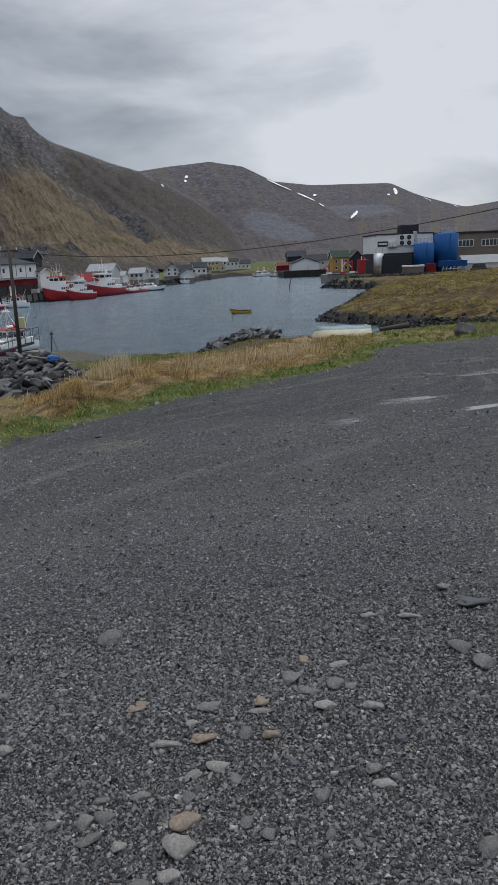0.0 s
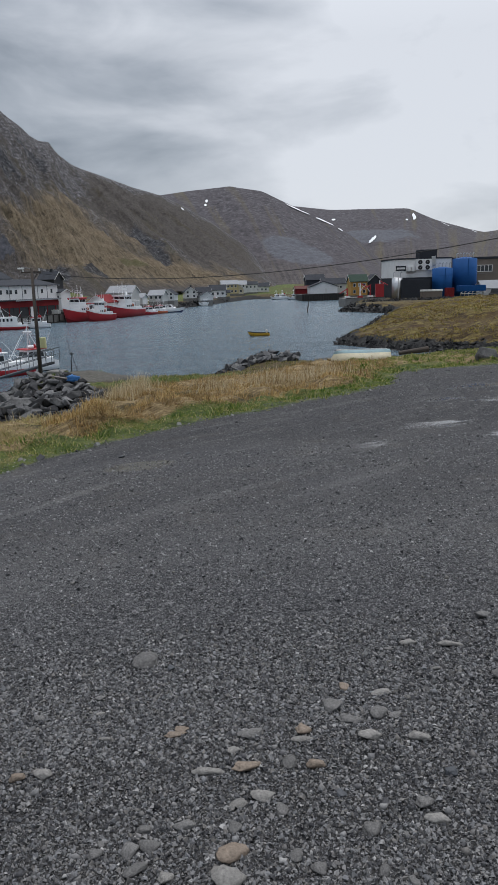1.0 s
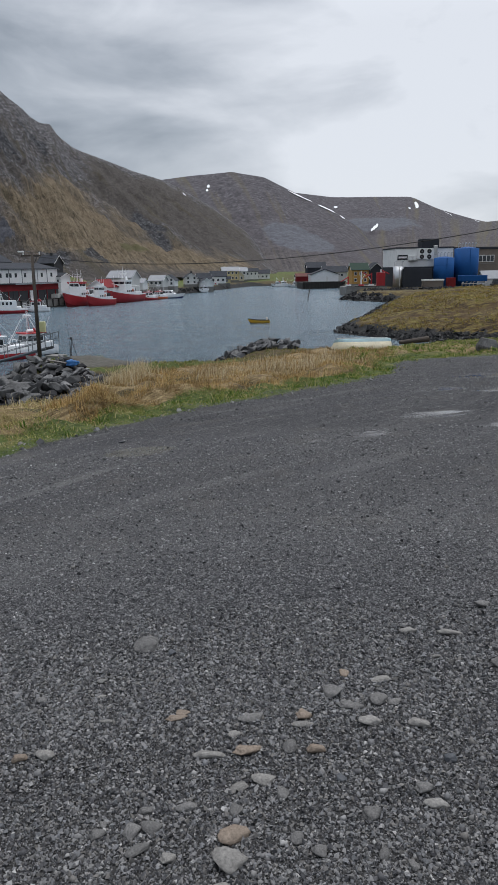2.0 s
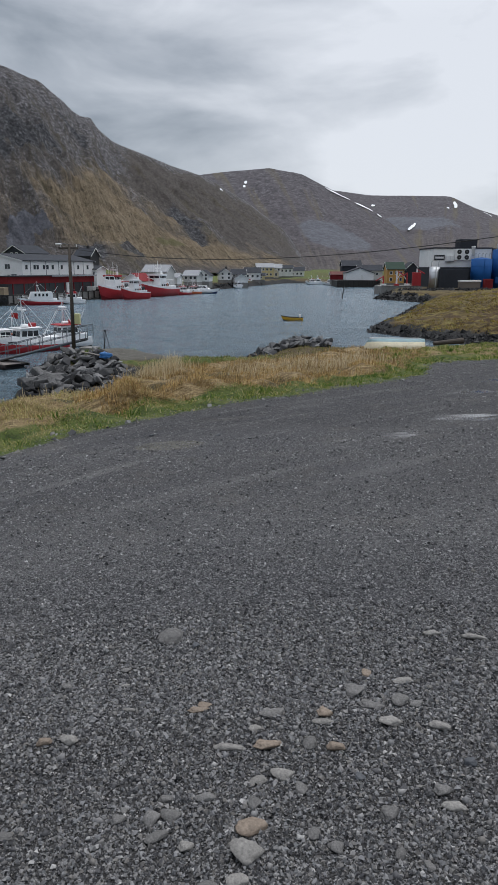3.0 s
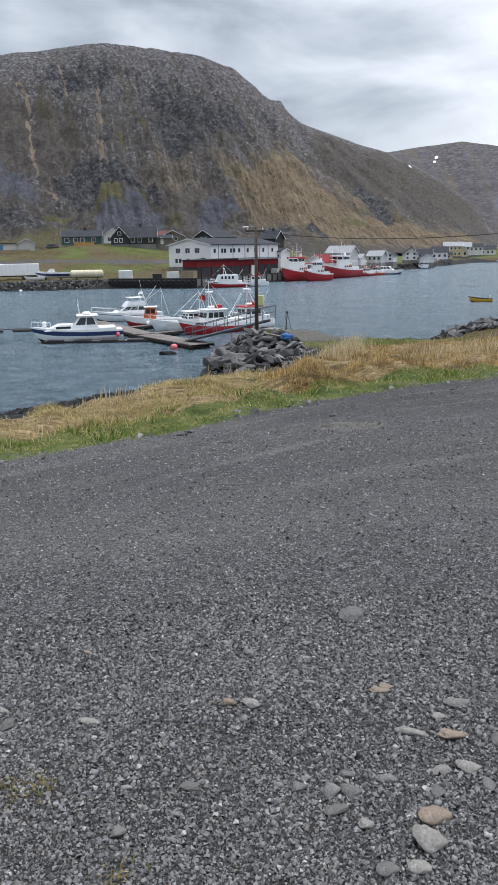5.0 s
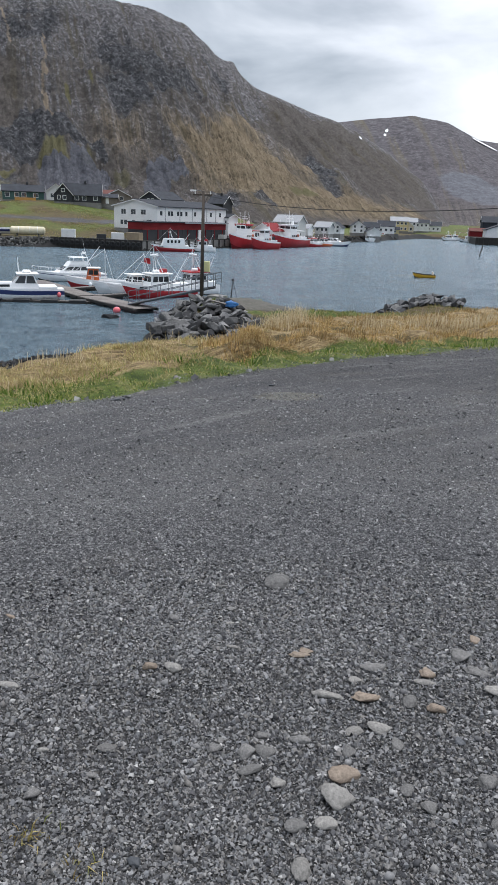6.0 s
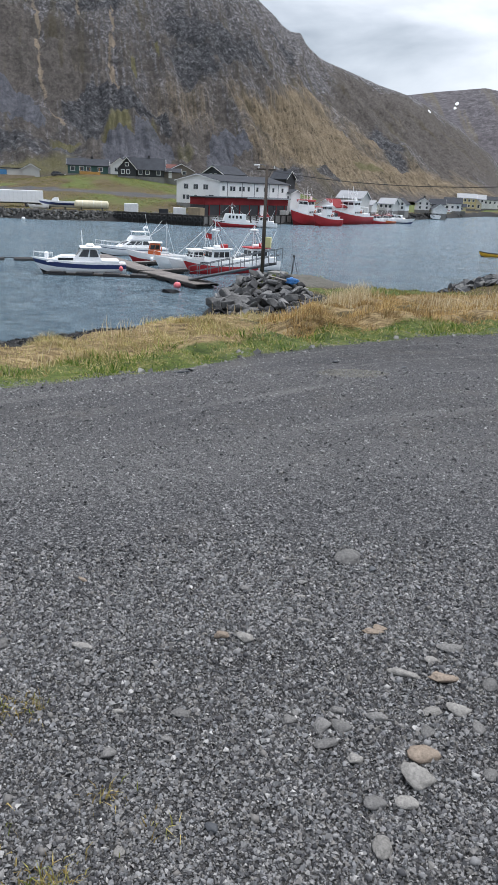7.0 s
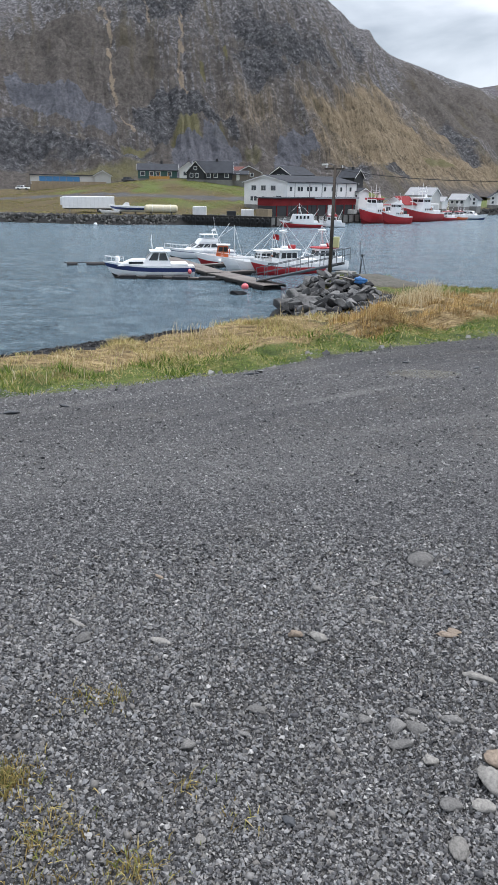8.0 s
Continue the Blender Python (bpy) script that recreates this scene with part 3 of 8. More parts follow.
def hill(name, label, ridge, near, far, lo, hi, steps, ups, material, rough, seed, power, lean, marks):
    """A hillside seen over the bay: its ridge by bearing and height angle, its foot and crest by distance.
    lean: by how many degrees of bearing the gullies swing aside on their way down."""
    b = np.radians(np.linspace(lo, hi, steps))
    deg = np.degrees(b)
    angle = np.interp(deg, [r[0] for r in ridge], [r[1] for r in ridge])
    k = np.ones(5) / 5
    angle = 0.4 * angle + 0.6 * np.convolve(np.pad(angle, 2, mode="edge"), k, "valid")
    r0, r1 = np.interp(deg, *near), np.interp(deg, *far)
    s = np.concatenate([np.linspace(0, 1, ups), [1.06, 1.2, 1.6]])
    ss, bb = np.meshgrid(s, b, indexing="ij")
    dd = np.degrees(bb)
    r = r0 + (r1 - r0) * ss
    crest = r1 * np.tan(np.radians(angle)) + 1.6
    foot = -1.5
    prof = np.where(ss <= 1, 0.12 * ss + 0.88 * np.clip(ss, 0, 1) ** power, 1 - (ss - 1) * 0.3)
    z = foot + (crest - foot) * prof
    x, y = r * np.sin(bb), r * np.cos(bb)
    env = np.clip(ss * 6, 0, 1) * np.clip((1.0 - ss) * 5, 0, 1) + 0.10 * (ss > 0.9) * (ss < 1.15)
    swing = np.interp(dd, *lean)
    fall = dd + swing * ss
    relief, bed = np.zeros(x.shape), np.zeros(x.shape)
    warp = np.zeros(x.shape)
    size = (r1 - r0).mean()
    for i in range(x.shape[0]):
        for j in range(x.shape[1]):
            u, v = fall[i, j], ss[i, j]
            p = Vector((x[i, j], y[i, j], z[i, j] * 1.3)) * (11.0 / size)
            q = noise.fractal(p, 0.72, 2.1, 8)
            g1 = abs(noise.noise(Vector((u * 0.30 + 0.3 * q, v * 0.8, seed))))
            g2 = abs(noise.noise(Vector((u * 0.85 + 0.4 * q, v * 1.4, seed + 5))))
            g3 = abs(noise.noise(Vector((u * 2.4 + 0.6 * q, v * 3.2, seed + 9))))
            relief[i, j] = (0.55 * q + 0.6 * min(g1, 0.4) + 0.32 * min(g2, 0.4) + 0.1 * min(g3, 0.4) - 0.22)
            bed[i, j] = 0.4 * max(0.0, 1 - g1 * 14) * (0.45 < v < 0.97)
            warp[i, j] = q
    z = z + env * relief * rough * crest
    for line in marks.get("gully", ()):
        us, vs = [p[0] for p in line], [p[1] for p in line]
        middle = np.interp(ss, vs[::-1], us[::-1]) + 0.1 * np.sin(ss * 43 + 2 * np.sin(ss * 19)) + 0.05 * np.sin(ss * 131 + 1)
        bed = np.maximum(bed, np.clip(1.5 - np.abs(dd - middle) / (0.15 + 0.08 * np.sin(ss * 57) * np.sin(ss * 23 + 1)), 0, 1) * np.clip(0.95 + 0.35 * np.sin(ss * 37 + 1.5 * np.sin(ss * 11)), 0, 1) * (ss > vs[-1]) * (ss < vs[0]))
    masks = {"bed": bed, "u": fall, "v": ss}
    for key in ("gold", "heath", "scree", "green", "crag"):
        v = np.zeros(x.shape)
        for deg0, half, s0, sh, amount in marks.get(key, ()):
            fall0 = deg0 + np.interp(deg0, *lean) * s0
            v = np.maximum(v, amount * np.clip(1.4 - np.hypot((fall - fall0) / half, (ss - s0) / sh), 0, 1))
        for soft, amount, outline in marks.get(key + "_patch", ()):
            away = -outline_distance(dd + 0.5 * warp, 14 * (ss + 0.035 * np.roll(warp, 17, 1)), [(a, 14 * b) for a, b in outline])
            v = np.maximum(v, amount * np.clip(0.5 + away / soft, 0, 1))
        masks[key] = v
    ob = grid_mesh(name, x, y, z, material, masks)
    return tagged(ob, label, "mountain", kind="structure"), (deg, s, x, y, z)


# distance haze is put into both colour sets, bluer in the far moor
M_NEAR = hill_material("heath_mountain", (0.142, 0.127, 0.117), (0.3, 0.238, 0.162), (0.188, 0.184, 0.194), (0.168, 0.174, 0.203), (0.185, 0.172, 0.088), 100.0)
M_FAR = hill_material("far_moor", (0.088, 0.08, 0.086), (0.108, 0.096, 0.092), (0.095, 0.092, 0.102), (0.128, 0.132, 0.15), (0.08, 0.079, 0.062), 260.0, 0.4, 0.28)
RIDGE_1 = [(-62, 8.5), (-48, 10), (-37, 11.4), (-31.2, 12.95), (-27.4, 13.5), (-24.3, 13.85), (-21, 13.6), (-17.5, 13.05), (-15.5, 12.45), (-13.9, 11.25), (-13.3, 10.62), (-12.7, 10.28), (-12.0, 10.25), (-11.5, 9.5), (-10.65, 8.8), (-9.6, 8.37),
           (-5.7, 7.0), (-3.9, 6.5), (-0.9, 4.85), (2, 2.8), (3.2, 1.35), (4.4, -0.2)]
mountain_1, m1 = hill("mountain_1", "steep brown heath mountainside with grey crags and gullies", RIDGE_1,
                      ([-62, -30, -10, 4.4], [255, 262, 300, 520]), ([-62, -24, -10, 4.4], [560, 560, 640, 760]), -62, 4.4, 700, 210, M_NEAR, 0.1, 3.0, 1.12,
                      ([-40, -27, -22, -16, -10, -4, 4], [0, 0, 5, 11, 12, 13, 12]),
                      {"gold": [(-4.5, 3.2, 0.18, 0.13, 1.0), (-1, 2.6, 0.17, 0.14, 0.8), (-10.5, 1.6, 0.5, 0.14, 0.7), (-7, 1.5, 0.4, 0.12, 0.6), (-20, 3, 0.3, 0.12, 0.45), (-14, 2.0, 0.2, 0.1, 0.6), (1.5, 1.6, 0.2, 0.15, 0.6)],
                       "gold_patch": [(1.6, 1.0, ((-16.7, 0.38), (-14.3, 0.4), (-12.5, 0.56), (-10.8, 0.52), (-8.3, 0.39), (-4.7, 0.24), (-2, 0.12), (-9, 0.1), (-11.7, 0.14), (-14.2, 0.25), (-15.9, 0.31)))],
                       "heath_patch": [(0.8, 1.0, ((-36.3, 0.67), (-30.7, 0.72), (-30.3, 0.55), (-30.4, 0.34), (-31.1, 0.33), (-32.1, 0.39), (-34.8, 0.41), (-36.1, 0.48), (-40, 0.5), (-44, 0.7))), (0.8, 1.0, ((-29.5, 0.62), (-26.6, 0.57), (-26.9, 0.35), (-28.5, 0.31), (-29.6, 0.33))),
                                       (1.5, 0.5, ((-10, 0.95), (-9.0, 0.6), (-6, 0.5), (0, 0.35), (3, 0.5), (2, 0.95)))],
                       "scree_patch": [(0.35, 1.0, ((-36.9, 0.5), (-35.5, 0.41), (-33.5, 0.41), (-32.2, 0.39), (-30.9, 0.32), (-29.7, 0.24), (-30.0, 0.2), (-31.4, 0.23), (-33.2, 0.27), (-35.6, 0.31), (-37, 0.36))), (0.35, 1.0, ((-26.4, 0.18), (-23.5, 0.18), (-23.2, 0.23), (-22.4, 0.23), (-20.9, 0.15), (-21.2, 0.06), (-26, 0.06), (-25.5, 0.13))),
                                       (0.35, 1.0, ((-18.3, 0.18), (-16.9, 0.24), (-15.6, 0.23), (-15.0, 0.18), (-16.4, 0.15), (-17.0, 0.08), (-18.4, 0.08)))],
                       "scree": [(-45, 4, 0.3, 0.06, 0.9)],
                       "green_patch": [(1.1, 0.9, ((-25.2, 0.275), (-23.8, 0.285), (-23.5, 0.17), (-26.3, 0.18), (-26.2, 0.21)))],
                       "green": [(-28.4, 1.6, 0.17, 0.02, 0.7), (-22.4, 1.0, 0.19, 0.03, 0.6), (-23.6, 0.35, 0.46, 0.06, 0.75), (-22, 0.25, 0.5, 0.07, 0.7), (-31, 5, 0.07, 0.05, 0.6), (-20, 1.3, 0.14, 0.05, 0.5), (1.5, 2, 0.08, 0.08, 0.6), (-6.5, 2.2, 0.2, 0.04, 0.6)],
                       "crag_patch": [(0.4, 1.0, ((-28.8, 0.29), (-26.2, 0.36), (-24.7, 0.35), (-23.8, 0.34), (-21.4, 0.26), (-20.7, 0.21), (-21.7, 0.22), (-23.3, 0.26), (-23.8, 0.29), (-25.2, 0.27), (-26.5, 0.2), (-27.4, 0.2), (-28.6, 0.25))),
                                      (2.2, 0.72, ((-37.6, 0.31), (-35.4, 0.28), (-29.8, 0.19), (-26.7, 0.15), (-26.4, 0.08), (-42, 0.06))), (2.5, 0.7, ((-22.4, 0.72), (-18.0, 0.78), (-13.2, 0.66), (-15.0, 0.5), (-20.0, 0.34), (-21.4, 0.43)))],
                       "crag": [(-12.4, 1.4, 0.12, 0.05, 0.9), (-9.4, 1.2, 0.14, 0.05, 0.8), (-13.3, 0.8, 0.8, 0.12, 0.8), (-5.5, 1.0, 0.42, 0.12, 0.85), (-4.6, 0.8, 0.3, 0.08, 0.8), (-26, 6, 0.8, 0.16, 0.6)],
                       "gully": [((-30.5, 0.82), (-30.0, 0.71), (-30.0, 0.58), (-30.1, 0.49), (-29.9, 0.38), (-29.7, 0.29), (-28.6, 0.22)), ((-25.0, 0.75), (-25.1, 0.68), (-25.0, 0.57), (-25.4, 0.48), (-25.1, 0.39), (-24.3, 0.34)),
                                 ((-27.6, 0.86), (-27.3, 0.74), (-26.8, 0.66))]})
RIDGE_2 = [(-8, 6.0), (-4.5, 6.55), (-2, 6.85), (0.9, 7.1), (3.4, 6.65), (5.5, 5.6), (8.8, 4.05), (10.9, 2.6), (12.4, 1.2), (13.5, 0.2)]
mountain_2, m2 = hill("mountain_2", "rounded dark moor hill with scattered snow", RIDGE_2,
                      ([-8, 4, 13.5], [700, 640, 620]), ([-8, 0, 13.5], [1100, 1150, 1000]), -8, 13.5, 150, 70, M_FAR, 0.045, 11.0, 1.1,
                      ([-8, 14], [3, 5]), {"scree": [(6, 4, 0.35, 0.2, 0.62)], "gold": [(4, 9, 0.1, 0.15, 0.6)]})
RIDGE_3 = [(2, 5.0), (5.5, 5.55), (8.4, 5.15), (11.3, 5.08), (14.2, 5.0), (16.2, 4.07), (18.6, 3.3), (19.6, 3.05), (21.8, 3.3), (28, 4.2), (40, 3.2)]
mountain_3, m3 = hill("mountain_3", "distant grey-brown moor plateau with snow patches", RIDGE_3,
                      ([2, 40], [1000, 800]), ([2, 40], [1700, 1500]), 2, 40, 200, 60, M_FAR, 0.045, 23.0, 1.0, ([2, 40], [2, -3]), {"gold": [(20, 14, 0.2, 0.2, 0.6)], "scree": [(12, 5, 0.5, 0.2, 0.5)]})

M_SNOW = mat("old_snow", (0.82, 0.84, 0.87), 0.6, var=0.08, scale=0.05, fine=0.4, bump=0.2, dist=0.3)


def snow(field, deg0, s0, width, height, tilt, seed):
    """A lingering snow patch laid on a hillside: an uneven blob in bearing and height, lifted off the slope."""
    deg, s, x, y, z = field
    bm = bmesh.new()
    rows = []
    for k in range(6):
        row = []
        for q in range(13):
            u, v = q / 12 * 2 - 1, k / 5 * 2 - 1
            half = math.sqrt(max(0.0, 1 - u * u)) * (0.75 + 0.5 * noise.noise(Vector((u * 2.3, v, seed))))
            sv = s0 + height * v * half + tilt * u
            d = deg0 + width * u
            j = min(max(np.interp(d, deg, np.arange(len(deg))), 0), len(deg) - 1.001)
            i = min(max(np.interp(sv, s, np.arange(len(s))), 0), len(s) - 1.001)
            a, c, fi, fj = int(i), int(j), i - int(i), j - int(j)

            def at(g):
                return (g[a, c] * (1 - fj) + g[a, c + 1] * fj) * (1 - fi) + (g[a + 1, c] * (1 - fj) + g[a + 1, c + 1] * fj) * fi

            px, py = at(x), at(y)
            near = 1 - 4.0 / math.hypot(px, py)
            row.append(bm.verts.new((px * near, py * near, at(z) + 0.6)))
        rows.append(row)
    for a, c in zip(rows, rows[1:]):
        for q in range(12):
            bm.faces.new((a[q], a[q + 1], c[q + 1], c[q]))
    for f in bm.faces:
        f.smooth = True
    me = bpy.data.meshes.new("snow_patch")
    bm.to_mesh(me)
    bm.free()
    me.materials.append(M_SNOW)
    tagged(new("snow_patch", me), "old white snow patch lying on dark moor", "snow", "snow patches", "structure")


for row in ((m2, 6.05, 0.972, 0.95, 0.014, 0.0, 1), (m2, 8.05, 0.968, 0.7, 0.02, 0.0, 2), (m2, 9.2, 0.965, 0.2, 0.02, 0.0, 3), (m2, -0.8, 0.84, 0.12, 0.02, 0, 4), (m2, -0.9, 0.79, 0.1, 0.02, 0, 5), (m1, -2.62, 0.93, 0.12, 0.012, 0, 12),
            (m3, 14.6, 0.86, 0.16, 0.09, -0.02, 6), (m3, 11.6, 0.43, 0.28, 0.035, 0.03, 7), (m3, 8.7, 0.8, 0.15, 0.02, 0, 8), (m3, 16.9, 0.93, 0.3, 0.012, -0.03, 9), (m3, 18.9, 0.95, 0.2, 0.01, -0.02, 10), (m3, 14.1, 0.74, 0.1, 0.02, 0, 11)):
    snow(*row)

# ---- builders ----


def part(name, bm, material, parent, label="", smooth_faces=False):
    """Links a bmesh as one mesh object under a thing or a part."""
    me = bpy.data.meshes.new(name)
    bmesh.ops.recalc_face_normals(bm, faces=bm.faces)
    if smooth_faces:
        for f in bm.faces:
            f.smooth = True
    bm.to_mesh(me)
    bm.free()
    me.materials.append(material)
    ob = new(name, me)
    ob.parent = parent
    if label:
        tagged(ob, label)
    return ob


def thing(name, label, category, m, group=""):
    ob = new(name)
    ob.empty_display_size = 0.3
    ob.matrix_world = m
    return tagged(ob, label, category, group)


def box(lo, hi, bevel=0.0, bm=None):
    bm = bm or bmesh.new()
    c = [(a + b) / 2 for a, b in zip(lo, hi)]
    got = bmesh.ops.create_cube(bm, size=1.0, matrix=Matrix.Translation(c) @ Matrix.Diagonal((*(abs(b - a) for a, b in zip(lo, hi)), 1)))
    if bevel:
        edges = list({e for v in got["verts"] for e in v.link_edges})
        bmesh.ops.bevel(bm, geom=edges, offset=bevel, segments=1, affect="EDGES")
    return bm


def rod(p, q, r, r2=None, seg=8, bm=None):
    bm = bm or bmesh.new()
    p, q = Vector(p), Vector(q)
    turn = (q - p).to_track_quat("Z", "Y").to_matrix().to_4x4()
    bmesh.ops.create_cone(bm, cap_ends=True, segments=seg, radius1=r, radius2=r if r2 is None else r2, depth=(q - p).length, matrix=Matrix.Translation((p + q) / 2) @ turn)
    return bm


def tube(points, r, seg=6, bm=None):
    bm = bm or bmesh.new()
    for a, b in zip(points, points[1:]):
        rod(a, b, r, None, seg, bm)
    return bm


def prism(outline, y0, y1, bm=None, axis="y"):
    """An outline in x and z, drawn out along y (or in y and z along x)."""
    bm = bm or bmesh.new()

    def put(u, v, w):
        return bm.verts.new((u, w, v) if axis == "y" else (w, u, v))

    a, b = [put(u, v, y0) for u, v in outline], [put(u, v, y1) for u, v in outline]
    bm.faces.new(a)
    bm.faces.new(b)
    for k in range(len(a)):
        bm.faces.new((a[k], a[k - 1], b[k - 1], b[k]))
    return bm


def blob(r, seed, squash=(1, 1, 1), rough=0.25, sub=2, facets=0.0):
    """An uneven stone, flat-bottomed a little."""
    bm = bmesh.new()
    bmesh.ops.create_icosphere(bm, subdivisions=sub, radius=1.0)
    planes = []
    rnd = random.Random(seed)
    for _ in range(int(facets)):
        v = Vector((rnd.gauss(0, 1), rnd.gauss(0, 1), rnd.gauss(0, 1))).normalized()
        planes.append((v, rnd.uniform(0.42, 0.68) if facets > 10 else rnd.uniform(0.62, 0.85)))
    for v in bm.verts:
        d = v.co.normalized()
        k = 1 + rough * noise.noise(d * 1.3 + Vector((seed * 3.7, 0, seed))) + 0.35 * rough * noise.noise(d * 3.4 + Vector((0, seed * 2.1, 0)))
        for w, far in planes:
            dot = d.dot(w)
            if dot > 0.05:
                k = min(k, far / dot)
        v.co = Vector((d.x * squash[0], d.y * squash[1], d.z * squash[2])) * (k * r)
    return bm


def height_at(x, y):
    return float(ground_height(np.array([float(x)]), np.array([float(y)]))[0][0])


def island_material(name, stops, rough=0.8, grain=60.0, spec=0.4, thin=0.0, patch=0.0):
    """Stones, blades or leaves joined in one mesh: each piece takes its own tone."""
    m, n, l, b = nodes_of(name)
    geo, co = n.new("ShaderNodeNewGeometry"), n.new("ShaderNodeTexCoord").outputs["Object"]
    c = ramp_node(n, l, geo.outputs["Random Per Island"], *stops)
    c = mix_node(n, l, ramp_node(n, l, noise_node(n, l, co, grain, 4, 0.6), (0.35, 0.0), (0.7, 0.45)), c, mix_node(n, l, 0.6, c, (0.02, 0.02, 0.02)))
    if patch:
        c = mix_node(n, l, ramp_node(n, l, noise_node(n, l, co, patch, 4, 0.6), (0.44, 0.0), (0.6, 0.8)), c, mix_node(n, l, 0.7, c, (0.08, 0.048, 0.024)))
    l.new(c, b.inputs["Base Color"])
    b.inputs["Roughness"].default_value = rough
    b.inputs["Specular IOR Level"].default_value = spec
    if thin:
        tr, mx = n.new("ShaderNodeBsdfTranslucent"), n.new("ShaderNodeMixShader")
        mx.inputs[0].default_value = thin
        l.new(c, tr.inputs["Color"])
        l.new(b.outputs[0], mx.inputs[1])
        l.new(tr.outputs[0], mx.inputs[2])
        l.new(mx.outputs[0], n["Material Output"].inputs["Surface"])
    return m


def raw_mesh(name, verts, faces, material):
    """Verts (n, 3) and faces (m, 3) as one object."""
    me = bpy.data.meshes.new(name)
    me.vertices.add(len(verts))
    me.vertices.foreach_set("co", np.asarray(verts, np.float32).ravel())
    k = faces.shape[1]
    me.loops.add(faces.size)
    me.loops.foreach_set("vertex_index", faces.ravel().astype(np.int32))
    me.polygons.add(len(faces))
    me.polygons.foreach_set("loop_start", np.arange(0, faces.size, k))
    me.polygons.foreach_set("loop_total", np.full(len(faces), k))
    me.update(calc_edges=True)
    me.polygons.foreach_set("use_smooth", np.zeros(len(faces), bool))
    me.materials.append(material)
    return new(name, me)


RNG = np.random.default_rng(7)


LUMP = (((1, 0, 0), (-1, 0, 0), (0, 1, 0), (0, -1, 0), (0, 0, 1), (0, 0, -1)), ((0, 2, 4), (2, 1, 4), (1, 3, 4), (3, 0, 4), (2, 0, 5), (1, 2, 5), (3, 1, 5), (0, 3, 5)))
RIDGED = (((1, 0, -0.5), (-1, 0, -0.5), (0, 1, -0.5), (0, -1, -0.5), (-0.42, -0.12, 0.75), (0.42, 0.12, 0.75)), ((0, 2, 5), (2, 4, 5), (2, 1, 4), (1, 3, 4), (3, 5, 4), (3, 0, 5)))
POINTED = (((1, 0, -0.5), (-1, 0, -0.5), (0, 1, -0.5), (0, -1, -0.5), (0.1, -0.1, 0.8)), ((0, 2, 4), (2, 1, 4), (1, 3, 4), (3, 0, 4)))


LOW = (((1, 0, -0.35), (-1, 0, -0.35), (0, 1, -0.35), (0, -1, -0.35), (0.1, -0.1, 0.42)), POINTED[1])
FLAT = (((1, 0, -0.2), (-1, 0, -0.2), (0, 1, -0.2), (0, -1, -0.2), (0.1, -0.1, 0.25)), POINTED[1])


def pebbles(name, x, y, size, material, sink=0.25, shape=LUMP, tilt=0.35, rounded=False):
    """Stones and chips joined in one mesh, each turned and stretched its own way and bedded in the ground."""
    n = len(x)
    z = ground_height(x, y)[0]
    base, tri = np.array(shape[0], float), np.array(shape[1])
    v = base[None] * (1 + RNG.uniform(-0.2, 0.2, (n, len(base), 1))) + RNG.uniform(-0.2, 0.2, (n, len(base), 3))
    v = v * (np.stack([np.ones(n), RNG.uniform(0.65, 1, n), RNG.uniform(0.6, 0.95, n)], -1) * size[:, None])[:, None, :]
    q = RNG.normal(size=(n, 4)) * (tilt, tilt, 1, 1)
    q = q / np.linalg.norm(q, axis=1, keepdims=True)
    bx, by, bz, w = q.T
    rot = np.stack([np.stack([1 - 2 * (by**2 + bz**2), 2 * (bx * by - bz * w), 2 * (bx * bz + by * w)], -1),
                    np.stack([2 * (bx * by + bz * w), 1 - 2 * (bx**2 + bz**2), 2 * (by * bz - bx * w)], -1),
                    np.stack([2 * (bx * bz - by * w), 2 * (by * bz + bx * w), 1 - 2 * (bx**2 + by**2)], -1)], 1)
    v = np.einsum("nij,nkj->nki", rot, v)
    v += np.stack([x, y, z + size * sink], -1)[:, None, :]
    f = (tri[None] + (np.arange(n) * len(base))[:, None, None]).reshape(-1, 3)
    ob = raw_mesh(name, v.reshape(-1, 3), f, material)
    if rounded:
        ob.data.polygons.foreach_set("use_smooth", np.ones(len(f), bool))
    return ob


def blades(name, x, y, tall, wide, lean, material, wind=(0.25, -0.1)):
    """Grass: a bent tapering blade at each place."""
    n = len(x)
    z = ground_height(x, y)[0]
    turn, bend = RNG.uniform(0, 2 * np.pi, n), RNG.uniform(0, 2 * np.pi, n)
    side = np.stack([np.cos(turn), np.sin(turn), np.zeros(n)], -1) * (wide / 2)[:, None]
    off = np.stack([np.cos(bend), np.sin(bend)], -1) * (RNG.uniform(0.1, 1, n) * lean)[:, None] + np.array(wind) * lean[:, None] * 0.9
    foot = np.stack([x, y, z - 0.02], -1)
    mid = foot + np.concatenate([off * 0.35, np.full((n, 1), 0.62)], 1) * tall[:, None]
    tip = foot + np.concatenate([off, np.sqrt(np.clip(1 - (off**2).sum(1, keepdims=True), 0.08, 1))], 1) * tall[:, None]
    v = np.stack([foot - side, foot + side, mid + side * 0.75, mid - side * 0.75, tip], 1)
    f = np.array([(0, 1, 2), (0, 2, 3), (3, 2, 4)])[None] + (np.arange(n) * 5)[:, None, None]
    return raw_mesh(name, v.reshape(-1, 3), f.reshape(-1, 3), material)


